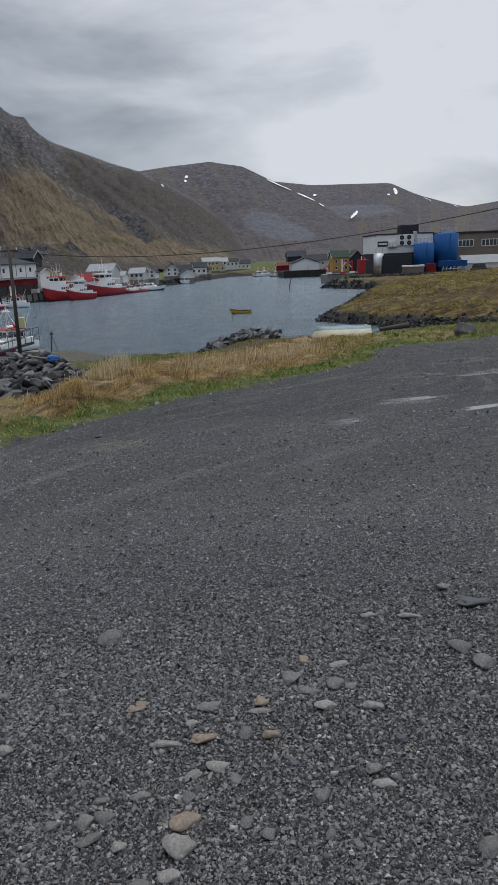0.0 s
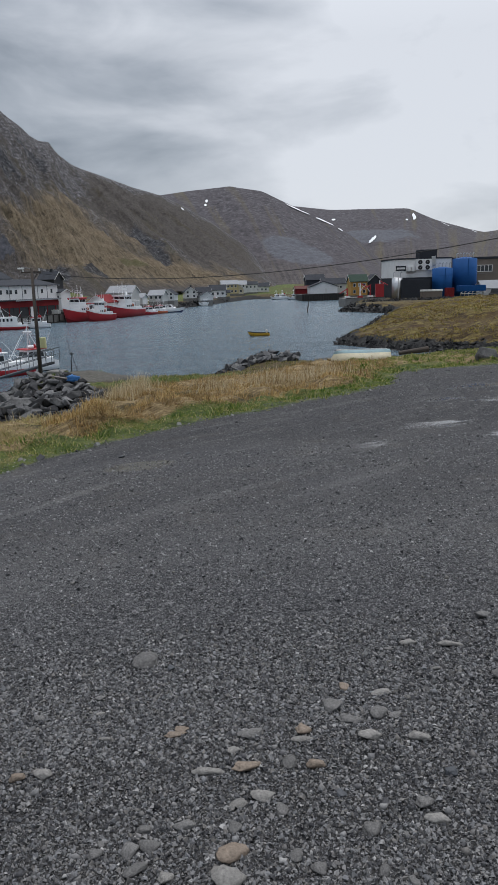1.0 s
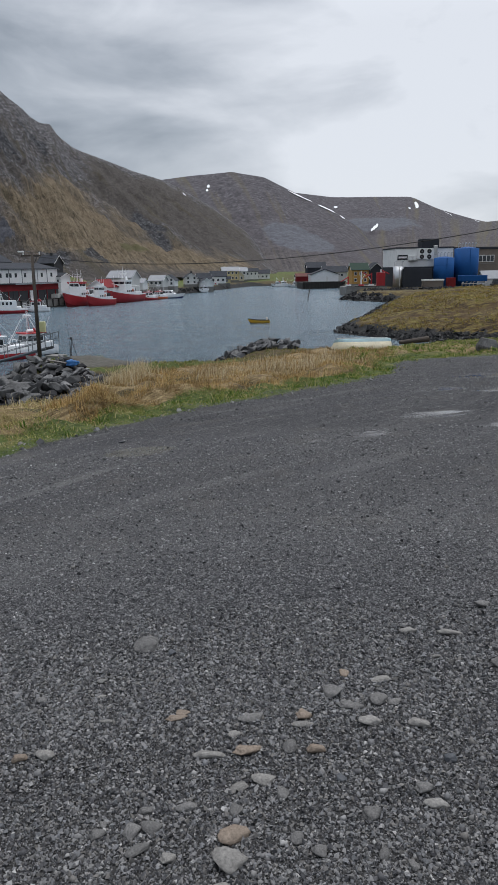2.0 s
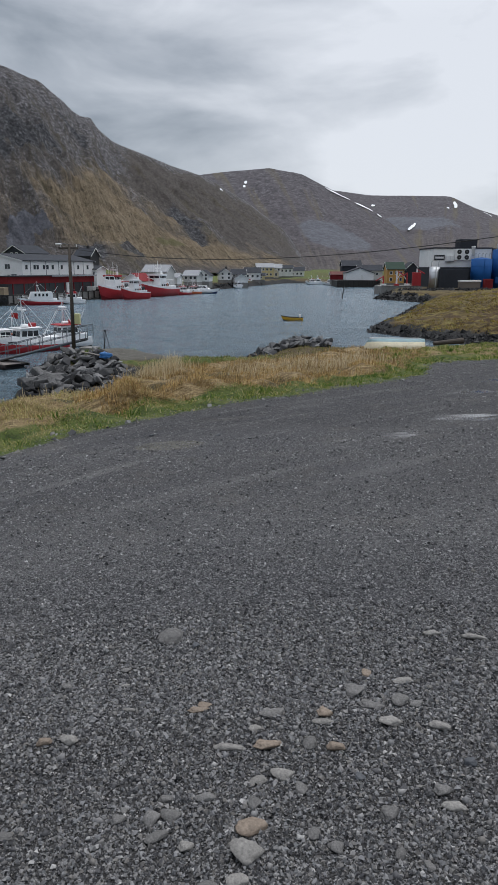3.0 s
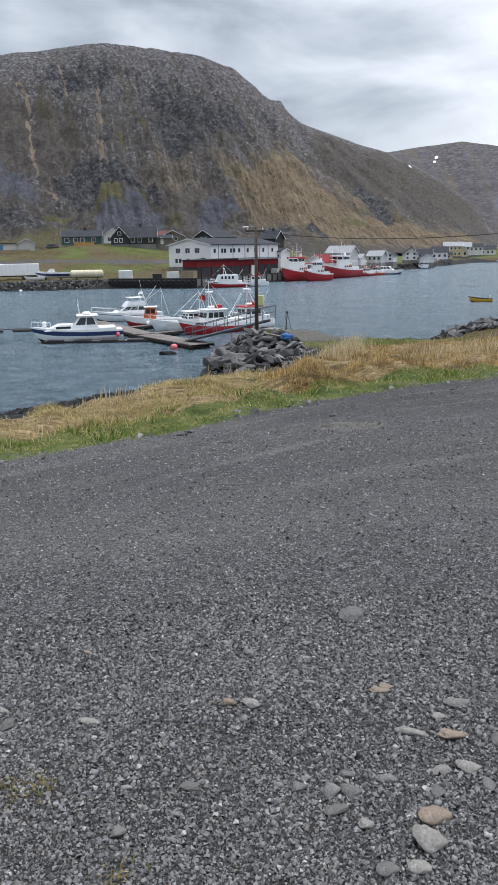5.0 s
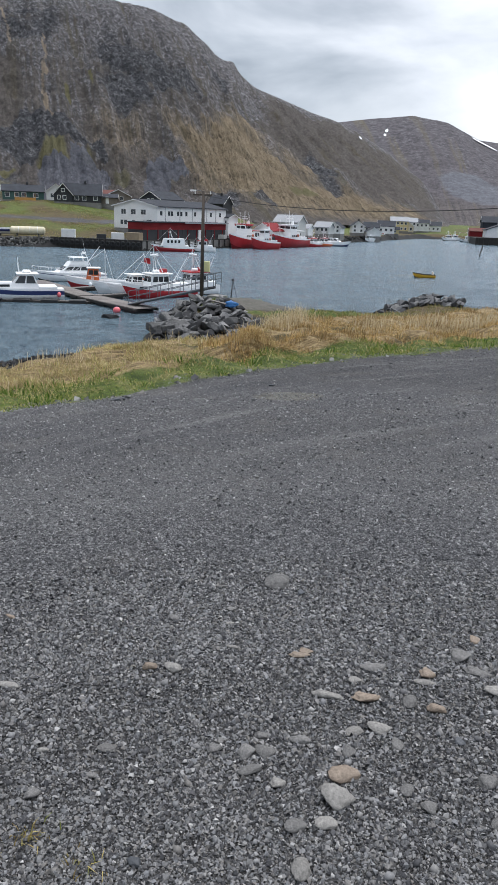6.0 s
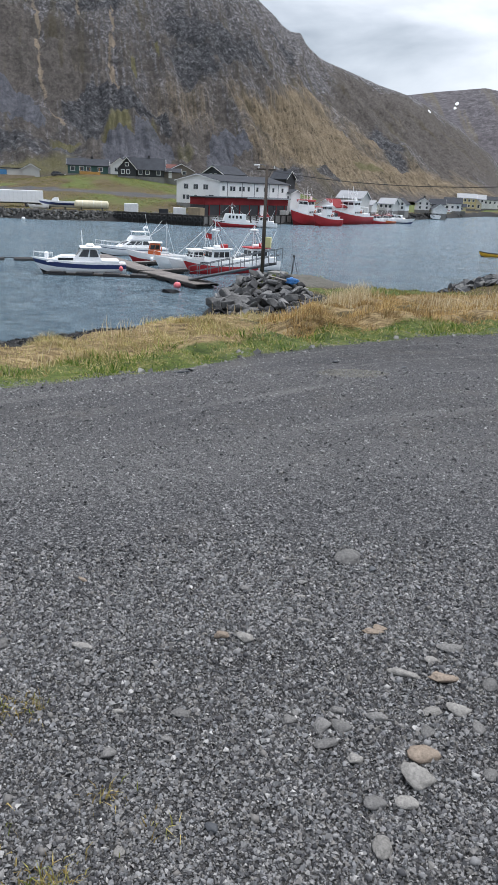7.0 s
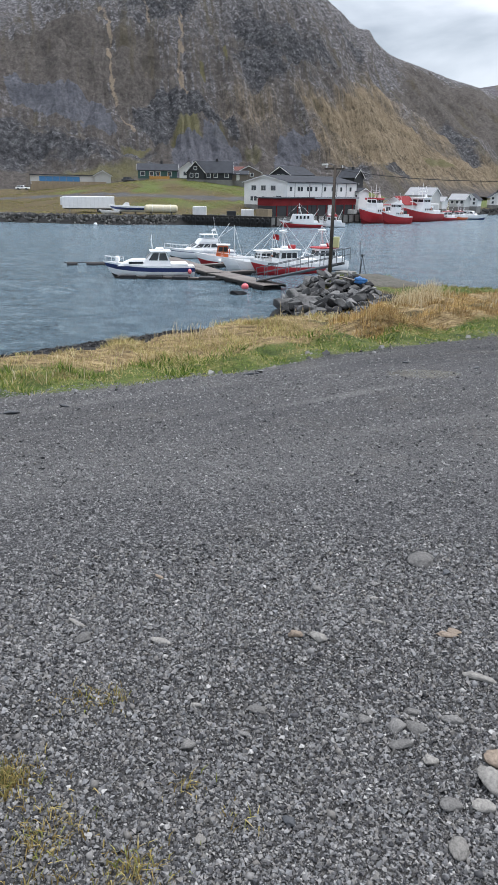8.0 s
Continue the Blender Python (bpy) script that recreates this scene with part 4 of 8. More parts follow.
def tussocks(name, x, y, per, spread, tall, wide, lean, material, wind=(0.25, -0.1)):
    """Matted grass: blades in clumps, falling outwards from each clump's heart and over with the wind."""
    n = len(x) * per
    cx, cy, ct = np.repeat(x, per), np.repeat(y, per), np.repeat(tall, per)
    a = RNG.uniform(0, 2 * np.pi, n)
    away = np.abs(RNG.normal(0, 1, n)) * np.repeat(spread, per)
    bx, by = cx + away * np.cos(a), cy + away * np.sin(a)
    bz = ground_height(bx, by)[0]
    t = ct * RNG.uniform(0.55, 1.1, n)
    k = np.repeat(lean, per) * RNG.uniform(0.65, 1.05, n)
    off = np.stack([np.cos(a), np.sin(a)], -1) * k[:, None] + np.array(wind) * k[:, None]
    turn = RNG.uniform(0, 2 * np.pi, n)
    side = np.stack([np.cos(turn), np.sin(turn), np.zeros(n)], -1) * (np.repeat(wide, per) / 2)[:, None]
    foot = np.stack([bx, by, bz - 0.02], -1)
    rise = np.sqrt(np.clip(1 - (off**2).sum(1, keepdims=True), 0.06, 1))
    mid = foot + np.concatenate([off * 0.4, 0.12 + 0.5 * rise], 1) * t[:, None]
    tip = foot + np.concatenate([off, rise * 0.95], 1) * t[:, None]
    v = np.stack([foot - side, foot + side, mid + side * 0.8, mid - side * 0.8, tip], 1)
    f = np.array([(0, 1, 2), (0, 2, 3), (3, 2, 4)])[None] + (np.arange(n) * 5)[:, None, None]
    return raw_mesh(name, v.reshape(-1, 3), f.reshape(-1, 3), material)


# ---- the lot: gravel, stones, turf ----
M_CHIP = island_material("crushed_gravel", ((0.0, (0.045, 0.045, 0.049)), (0.25, (0.1, 0.099, 0.103)), (0.4, (0.175, 0.164, 0.152)), (0.55, (0.147, 0.15, 0.156)), (0.72, (0.226, 0.219, 0.212)), (0.86, (0.186, 0.188, 0.196)), (0.975, (0.3, 0.293, 0.285)), (1.0, (0.42, 0.412, 0.4))), 0.75, 180.0)
M_MID_CHIP = island_material("trodden_gravel", ((0.0, (0.075, 0.075, 0.078)), (0.3, (0.14, 0.139, 0.143)), (0.6, (0.205, 0.203, 0.206)), (0.9, (0.255, 0.253, 0.253)), (0.985, (0.32, 0.318, 0.315)), (1.0, (0.5, 0.49, 0.48))), 0.8, 160.0, 0.25)
M_FAR_CHIP = island_material("settled_gravel", ((0.0, (0.13, 0.128, 0.13)), (0.4, (0.19, 0.187, 0.188)), (0.85, (0.27, 0.266, 0.264)), (1.0, (0.36, 0.355, 0.35))), 0.85, 120.0, 0.2)


def scatter(n, r_lo, r_hi, a_lo, a_hi, even):
    """Places round the lot's middle by bearing and distance; even: 1 spreads them by area, less crowds the near ground."""
    r = (RNG.uniform(0, 1, n) * (r_hi ** (2 * even) - r_lo ** (2 * even)) + r_lo ** (2 * even)) ** (0.5 / even)
    a = np.radians(RNG.uniform(a_lo, a_hi, n))
    return r * np.sin(a), r * np.cos(a)


# chips packed close near by, thinner over the rolled middle, sparse farther off
for count, r_lo, r_hi, even, mean, grow, shape, tone, words in ((175000, 0.72, 3.0, 0.4, 0.0029, 0.0009, RIDGED, M_CHIP, "grey angular crushed gravel chips packed close"), (160000, 2.0, 8.5, 0.34, 0.004, 0.0005, LOW, M_MID_CHIP, "grey crushed gravel chips over the lot"),
                                                               (90000, 6.5, 24, 0.3, 0.0045, 0.0005, FLAT, M_FAR_CHIP, "loose grey chips over the farther gravel")):
    px, py = scatter(count, r_lo, r_hi, -60, 40, even)
    far = np.hypot(px, py)
    keep = (lot_edge(px, py) < 0.3) & ((r_hi != 8.5) | (RNG.uniform(0, 1, count) < np.interp(far + 1.1 * wave(px, py, 0.9) + 0.5 * wave(px, py, 2.7, 1.0), [2.0, 2.6, 4.2, 5.4, 8.5], [0.3, 1, 1, 0.6, 0.5]))) & ((r_hi != 3.0) | (RNG.uniform(0, 1, count) < np.interp(far, [2.3, 3.0], [1, 0.3])))
    for cx, cy, lx in ((2.6, 9.2, 0.4), (3.2, 7.9, 0.25), (1.5, 8.0, 0.2), (4.6, 11.6, 0.45), (3.7, 12.5, 0.4), (5.2, 14.6, 0.6)):
        keep &= np.hypot(px - cx, py - cy) > lx
    px, py = px[keep], py[keep]
    ob = pebbles("gravel", px, py, RNG.gamma(5.0, 1 / 5, len(px)).clip(0.45, 2.4) * (mean + grow * np.hypot(px, py)), tone, 0.45 if r_hi < 3.5 else 0.3 if r_hi < 10 else 0.1, shape, 0.42 if r_hi < 3.5 else 0.3)
    tagged(ob, words, "gravel", kind="stuff")
px, py = scatter(14000, 0.3, 9.0, 38, 302, 0.4)
ob = pebbles("gravel", px, py, RNG.gamma(7.0, 1 / 7, len(px)).clip(0.5, 2.0) * 0.006, M_CHIP, 0.3, POINTED, 0.2, True)
tagged(ob, "grey crushed gravel chips round the lot's middle", "gravel", kind="stuff")
px, py = scatter(2600, 0.75, 6.0, -62, 42, 0.5)
ob = pebbles("gravel", px, py, RNG.gamma(4.0, 0.0022, len(px)).clip(0.005, 0.016), M_CHIP, 0.3, LUMP, 0.3, True)
tagged(ob, "coarser grey stones among the gravel", "gravel", kind="stuff")
px, py = scatter(110, 6, 20, -45, 30, 0.6)
keep = lot_edge(px, py) < 0.3
ob = pebbles("gravel", px[keep], py[keep], RNG.gamma(4.0, 0.006, keep.sum()).clip(0.008, 0.05), M_CHIP, 0.0, LUMP, 0.2, True)
tagged(ob, "scattered larger grey stones over the gravel", "gravel", kind="stuff")

STONE_TONES = [mat("stone_grey", (0.14, 0.135, 0.13), 0.7, var=0.6, scale=9, fine=90, bump=0.3, dist=0.004, per_object=0.25), mat("stone_pale", (0.215, 0.205, 0.19), 0.7, var=0.55, scale=9, fine=90, bump=0.25, dist=0.004, per_object=0.2),
               mat("stone_tan", (0.215, 0.168, 0.128), 0.7, var=0.5, scale=9, fine=90, bump=0.25, dist=0.004, per_object=0.15), mat("stone_dark", (0.055, 0.06, 0.068), 0.6, var=0.3, scale=9, fine=90, bump=0.3, dist=0.004, per_object=0.2)]
STONE_WORDS = ["rounded grey stone bedded in the gravel", "pale grey cobble bedded in the gravel", "tan sandstone pebble lying on the gravel", "dark slate stone lying on the gravel"]
# x, y, length and width in centimetres, tone
STONES_1 = [(-49, 261, 12, 9, 0), (-38, 254, 5, 5, 3), (59, 257, 8, 5, 1), (75, 251, 13, 5, 1), (103, 257, 16, 8, 3), (97, 278, 7, 6, 0), (84, 219, 9, 7, 0), (88, 206, 9, 7, 0), (21, 212, 11, 8, 0), (30, 191, 9, 7, 1),
            (45, 187, 9, 6, 1), (25, 202, 9, 4, 0), (35, 204, 6, 6, 0), (40, 202, 5, 3, 0), (39, 218, 8, 3, 1), (27, 225, 6, 5, 2), (50, 253, 5, 3, 0), (63, 232, 5, 3, 1)]
STONES_2 = [(9, 198, 5, 5, 2), (8, 193, 7, 3, 1), (-8, 199, 9, 4, 0), (3, 180, 5, 5, 0), (-31, 205, 8, 4, 2), (-56, 203, 6, 3, 1), (-21, 179, 12, 5, 1), (-10, 180, 9, 5, 2), (-14, 190, 4, 3, 1), (-6, 165, 7, 4, 1),
            (-13, 162, 6, 3, 1), (-1, 158, 6, 5, 0), (39, 148, 8, 5, 1), (48, 168, 5, 6, 3), (21, 146, 5, 5, 0), (-15, 142, 8, 6, 2), (-16, 133, 9, 7, 1), (1, 139, 4, 4, 0)]
STONES_3 = [(-14, 152, 6, 5, 0), (-27, 155, 7, 5, 0), (-38, 155, 5, 4, 0), (-31, 136, 4, 4, 1), (-18, 124, 5, 4, 1), (-41, 147, 5, 5, 0), (56, 120, 6, 5, 0), (27, 127, 4, 4, 0), (-72, 185, 8, 7, 1), (-80, 185, 6, 6, 2),
            (-50, 147, 4, 4, 0), (-39, 140, 6, 4, 0), (6, 134, 4, 4, 0), (21, 131, 3, 3, 0), (16, 163, 5, 3, 3), (-82, 221, 5, 5, 0), (11, 178, 7, 6, 2), (37, 155, 5, 5, 0)]
STONES_4 = [(-122, 169, 7, 3, 1), (-155, 171, 10, 2, 1), (-148, 162, 6, 5, 0), (-128, 205, 4, 2, 1), (-145, 214, 5, 3, 2), (-96, 140, 4, 3, 1), (-33, 202, 7, 3, 2), (-61, 221, 3, 2, 1), (-63, 233, 4, 3, 0), (-79, 143, 6, 3, 0),
            (-75, 95, 4, 3, 1), (-58, 106, 4, 4, 3), (-79, 132, 4, 3, 0), (-91, 123, 4, 4, 0), (-25, 122, 5, 4, 0), (-36, 148, 6, 4, 0), (-22, 109, 5, 5, 1), (-49, 151, 3, 3, 0)]
STONES_5 = [(-306, 760, 15, 8, 3), (-300, 768, 8, 6, 3), (-424, 480, 15, 7, 3), (-395, 517, 9, 6, 3), (-148, 905, 9, 6, 3), (-60, 870, 9, 5, 3), (-20, 830, 8, 5, 3)]
FIELD_STONES = [blob(0.52, k, (1, 0.95, 0.85), 0.45, 3, (6, 12)[k % 2]) for k in range(7)]
stone_meshes = []
for k, bm in enumerate(FIELD_STONES):
    for f in bm.faces:
        f.smooth = True
    for tone in range(4):
        me = bpy.data.meshes.new("stone")
        bm.to_mesh(me)
        me.materials.append(STONE_TONES[tone])
        stone_meshes.append(me)
    bm.free()
for k, (cx, cy, long, wide, tone) in enumerate(STONES_1 + STONES_2 + STONES_3 + STONES_4 + STONES_5):
    ob = new("stone", stone_meshes[(k * 5 % 7) * 4 + tone])
    high = min(long, wide) * 0.6 / 100
    ob.location = (cx / 100, cy / 100, height_at(cx / 100, cy / 100) + high * 0.22 + 0.002)
    ob.rotation_euler = (random.uniform(-0.2, 0.2), random.uniform(-0.2, 0.2), random.uniform(-0.35, 0.35) + (1.5 if wide > long else 0))
    ob.scale = (long / 100, wide * 1.15 / 100, high)
    tagged(ob, STONE_WORDS[tone], "stone", "stones on the gravel")

M_GREEN = island_material("green_grass", ((0.0, (0.07, 0.115, 0.02)), (0.3, (0.14, 0.21, 0.04)), (0.55, (0.22, 0.28, 0.06)), (0.78, (0.4, 0.37, 0.13)), (1.0, (0.62, 0.53, 0.3))), 0.7, 20.0, 0.2, 0.4, 0.0)
M_BANK = island_material("bank_grass", ((0.0, (0.13, 0.14, 0.045)), (0.5, (0.24, 0.23, 0.085)), (0.85, (0.42, 0.35, 0.18)), (1.0, (0.1, 0.13, 0.03))), 0.8, 20.0, 0.2, 0.4)
M_LYME = island_material("lyme_grass", ((0.0, (0.4, 0.3, 0.15)), (0.5, (0.66, 0.54, 0.34)), (1.0, (0.8, 0.71, 0.52))), 0.8, 20.0, 0.2, 0.4)
M_MOUND = island_material("fallen_grass", ((0.0, (0.22, 0.13, 0.045)), (0.45, (0.54, 0.36, 0.145)), (0.85, (0.78, 0.58, 0.3)), (1.0, (0.26, 0.24, 0.07))), 0.8, 20.0, 0.2, 0.35, 0.9)
M_STRAW = island_material("dry_grass", ((0.0, (0.3, 0.22, 0.09)), (0.35, (0.6, 0.48, 0.21)), (0.72, (0.86, 0.74, 0.43)), (0.88, (0.4, 0.41, 0.12)), (1.0, (0.2, 0.27, 0.06))), 0.8, 20.0, 0.2, 0.4, 1.6)


def edge_places(n, lo, hi, past_lo, past_hi):
    """Places beyond the gravel's edge, by bearing, as far as the bank's rim allows."""
    x, y = scatter(n, 5, 46, lo, hi, 0.5)
    e = lot_edge(x, y)
    p = np.hypot(x, y) - bank_rim(x, y)
    keep = (e > past_lo + 0.25 * wave(x, y, 2.2)) & (p < past_hi)
    return x[keep], y[keep], e[keep], p[keep]


px, py, pe, pp = edge_places(60000, -62, 38, -0.45, 1.0)
bear = np.degrees(np.arctan2(px, py))
keep = (pe < np.interp(bear, [-40, -30, -22, -10, 0, 9], [0.9, 1.2, 2.0, 1.5, 1.0, 0.9]) + 0.6 * wave(px, py, 0.8)) | (bear > 9)
keep &= RNG.uniform(0, 1, len(px)) < np.clip(0.35 + pe * 1.2, 0.15, 1)
px, py = px[keep], py[keep]
far = np.hypot(px, py)
ob = tussocks("grass", px, py, 9, np.full(len(px), 0.05) + far * 0.002, RNG.uniform(0.05, 0.13, len(px)) * (0.8 + 0.6 * wave(px, py, 2.7) + 0.4 * wave(px, py, 7.1, 2.0)).clip(0.25, 1.8) * np.interp(far, [8, 16], [0.75, 1.2]), 0.005 + far * 0.0008, RNG.uniform(0.5, 1.0, len(px)), M_GREEN)
tagged(ob, "short green grass fringing the gravel", "grass", kind="stuff")
px, py, pe, pp = edge_places(75000, -62, -9, 0.2, 1.5)
keep = RNG.uniform(0, 1, len(px)) < np.clip((pe - np.interp(np.degrees(np.arctan2(px, py)), [-40, -30, -22, -12], [0.2, 0.4, 1.1, 0.9]) - 0.4 * wave(px, py, 1.1)) * 0.8, 0.03, 1) * np.clip(0.6 + 0.9 * wave(px, py, 1.5, 2.2) + 0.7 * wave(px, py, 4.3, 0.6), 0.06, 1)
px, py = px[keep], py[keep]
far = np.hypot(px, py)
lump = np.clip(0.55 + 0.6 * wave(px, py, 2.3, 0.7) + 0.4 * wave(px, py, 6.1, 1.7), 0.1, 1.2)
ob = tussocks("grass", px, py, 10, 0.05 + far * 0.003, (0.05 + 0.12 * lump**1.6) * RNG.uniform(0.7, 1.2, len(px)), 0.004 + far * 0.0004, RNG.uniform(0.95, 1.25, len(px)), M_STRAW, (0.5, -0.35))
tagged(ob, "matted dry straw-coloured grass along the shore bank", "grass", kind="stuff")
px, py, pe, pp = edge_places(9000, -62, -9, 0.7, 1.4)
keep = (wave(px, py, 1.6, 3.0) + 0.6 * wave(px, py, 4.7, 0.8) > 0.0) & (pe > 0.8 + 0.5 * wave(px, py, 1.2, 4.0))
px, py = px[keep], py[keep]
far = np.hypot(px, py)
ob = tussocks("grass", px, py, 22, 0.05 + far * 0.003, RNG.uniform(0.1, 0.24, len(px)) * np.clip(far / 14, 0.6, 1.1), 0.004 + far * 0.0004, RNG.uniform(0.6, 1.0, len(px)), M_STRAW, (0.3, -0.2))
tagged(ob, "tufted yellow dry grass on the shore bank", "grass", kind="stuff")
px, py, pe, pp = edge_places(5200, -14, 13, 0.9, 4.5)
keep = (pe > 1.3 + 0.5 * wave(px, py, 0.9)) & (wave(px, py, 2.6, 0.4) + 0.5 * wave(px, py, 6.3, 1.4) > -0.6) & (np.hypot((px + 3.3) / 1.3, (py - 16.8) / 1.1) > 1)
px, py = px[keep], py[keep]
size = np.clip(0.55 + 0.9 * wave(px, py, 2.6, 0.4), 0.2, 1.2) * RNG.uniform(0.6, 1.2, len(px))
ob = tussocks("grass", px, py, 30, 0.06 + 0.16 * size, 0.1 + 0.17 * size, np.full(len(px), 0.013), RNG.uniform(0.85, 1.05, len(px)), M_MOUND, (0.75, -0.5))
tagged(ob, "hummocks of fallen dry grass on the bank", "grass", kind="stuff")
# lusher tufts and straw clumps along the fringe, and stones strewn where the gravel gives way
M_TUFT = island_material("lush_grass", ((0.0, (0.04, 0.085, 0.012)), (0.5, (0.11, 0.2, 0.03)), (0.85, (0.24, 0.31, 0.06)), (1.0, (0.5, 0.45, 0.2))), 0.7, 20.0, 0.2, 0.4)
px, py, pe, pp = edge_places(9000, -62, 30, 0.0, 0.8)
keep = (wave(px, py, 1.7, 2.0) + 0.6 * wave(px, py, 4.9, 0.3) > 0.12) & (pe < np.interp(np.degrees(np.arctan2(px, py)), [-30, -20, -12, 9, 10], [1.6, 2.4, 1.4, 1.1, 3.2]))
px, py = px[keep], py[keep]
far = np.hypot(px, py)
ob = tussocks("grass", px, py, 16, 0.05 + far * 0.002, RNG.uniform(0.08, 0.2, len(px)), 0.005 + far * 0.0007, RNG.uniform(0.5, 0.95, len(px)), M_TUFT)
tagged(ob, "lush dark green tufts in the grass fringe", "grass", kind="stuff")
px, py, pe, pp = edge_places(7000, -62, 12, 0.1, 0.8)
keep = (wave(px, py, 1.9, 5.0) + 0.6 * wave(px, py, 5.3, 1.3) > 0.2) & (pe < 3.0)
px, py = px[keep], py[keep]
far = np.hypot(px, py)
ob = tussocks("grass", px, py, 12, 0.05 + far * 0.002, RNG.uniform(0.07, 0.16, len(px)), 0.004 + far * 0.0005, RNG.uniform(0.85, 1.1, len(px)), M_STRAW, (0.4, -0.3))
tagged(ob, "dead straw clumps among the green fringe", "grass", kind="stuff")
px, py = scatter(16000, 5, 30, -62, 34, 0.5)
keep = np.abs(lot_edge(px, py) + 0.25 + 0.3 * wave(px, py, 2.0)) < 0.12 + 0.5 * RNG.uniform(0, 1, len(px)) ** 3
ob = pebbles("gravel", px[keep], py[keep], RNG.gamma(3.0, 0.008, keep.sum()).clip(0.008, 0.07), M_CHIP, 0.1, RIDGED, 0.2)
tagged(ob, "loose stones strewn along the edge of the gravel", "gravel", kind="stuff")
px, py = RNG.uniform(-5, 14, 3800), RNG.uniform(30, 66, 3800)
keep = (bay_distance(px, py) > 2.5) & (py < 64) & (np.hypot(px, py) - bank_rim(px, py) > 2)
px, py = px[keep], py[keep]
ob = tussocks("grass", px, py, 9, np.full(len(px), 0.22), RNG.uniform(0.1, 0.3, len(px)), np.full(len(px), 0.04), RNG.uniform(0.7, 1.05, len(px)), M_BANK, (0.4, -0.2))
tagged(ob, "rough olive grass on the low ground before the point", "grass", kind="stuff")
# tall lyme grass in stands along the bank's brow
tx, ty = [], []
for bearing, away, spread, count in ((-9.6, 20.0, 0.45, 150), (-8.9, 20.6, 0.45, 260), (-8.0, 21.2, 0.4, 280), (-7.3, 21.8, 0.4, 160), (-0.7, 19.0, 0.3, 90), (-1.4, 19.5, 0.3, 40), (1.6, 21.5, 0.4, 30), (2.6, 21.5, 0.5, 70), (3.6, 20.5, 0.5, 90),
                                     (4.6, 20.5, 0.45, 120), (5.6, 20.5, 0.5, 120), (6.6, 20.6, 0.4, 110), (7.5, 20.6, 0.4, 70), (8.2, 20.3, 0.35, 50), (-33, 9.8, 0.35, 26), (-37, 9.2, 0.4, 36), (-40, 8.9, 0.4, 50), (-43, 8.7, 0.5, 50), (-25, 12.6, 0.3, 30), (-26.5, 12.2, 0.3, 26), (-16, 15.6, 0.5, 30)):
    a = radians(bearing)
    tx.append(away * math.sin(a) + RNG.normal(0, spread, count))
    ty.append(away * math.cos(a) + RNG.normal(0, spread, count))
tx, ty = np.concatenate(tx), np.concatenate(ty)
keep = lot_edge(tx, ty) > 0.5
tx, ty = tx[keep], ty[keep]
far = np.hypot(tx, ty)
ob = blades("grass", tx, ty, RNG.uniform(0.2, 0.62, len(tx)) * np.clip(far / 22, 0.3, 1), 0.005 + far * 0.0004, RNG.uniform(0.3, 0.95, len(tx)), M_LYME)
tagged(ob, "tall pale dry lyme grass standing on the bank", "grass", kind="stuff")
# sparse turf creeping into the gravel
M_SPARSE = island_material("sparse_turf", ((0.0, (0.16, 0.11, 0.04)), (0.35, (0.36, 0.27, 0.1)), (0.7, (0.5, 0.41, 0.17)), (1.0, (0.2, 0.25, 0.05))), 0.8, 20.0, 0.2, 0.35)
tx, ty = [], []
for cx, cy, spread, count in ((-1.27, 0.96, 0.035, 170), (-1.08, 0.87, 0.045, 70), (-0.84, 0.83, 0.03, 60), (-1.03, 0.75, 0.05, 50), (-1.21, 1.36, 0.025, 25), (-1.3, 1.31, 0.03, 20), (-0.85, 1.09, 0.025, 14), (-0.69, 1.05, 0.02, 8), (-0.89, 0.8, 0.03, 25)):
    tx.append(RNG.normal(cx, spread, count))
    ty.append(RNG.normal(cy, spread, count))
tx, ty = np.concatenate(tx), np.concatenate(ty)
tx, ty = np.concatenate([tx, tx + RNG.normal(0, 0.025, len(tx)), tx + RNG.normal(0, 0.035, len(tx))]), np.concatenate([ty, ty + RNG.normal(0, 0.025, len(ty)), ty + RNG.normal(0, 0.035, len(ty))])
ob = blades("grass", tx, ty, RNG.uniform(0.03, 0.065, len(tx)), np.full(len(tx), 0.004), RNG.uniform(0.6, 1.0, len(tx)), M_SPARSE)
tagged(ob, "thin tufts of grass growing through the gravel", "grass", kind="stuff")
tx, ty = RNG.normal(-1.29, 0.03, 330), RNG.normal(0.94, 0.028, 330)
ob = blades("grass", tx, ty, RNG.uniform(0.03, 0.07, len(tx)), np.full(len(tx), 0.0035), RNG.uniform(0.7, 1.1, len(tx)), M_BANK, (0.1, 0.0))
tagged(ob, "green grass tuft growing in the gravel", "grass", kind="stuff")

# ---- boulders ----
M_ROCK = mat("riprap_rock", (0.155, 0.153, 0.152), 0.85, spec=0.3, var=0.65, scale=1.6, fine=14, bump=0.5, dist=0.05, per_object=0.5)
M_ROCK_DARK = mat("wet_rock", (0.03, 0.03, 0.032), 0.85, spec=0.3, var=0.5, scale=1.6, fine=14, bump=0.5, dist=0.05, per_object=0.3)


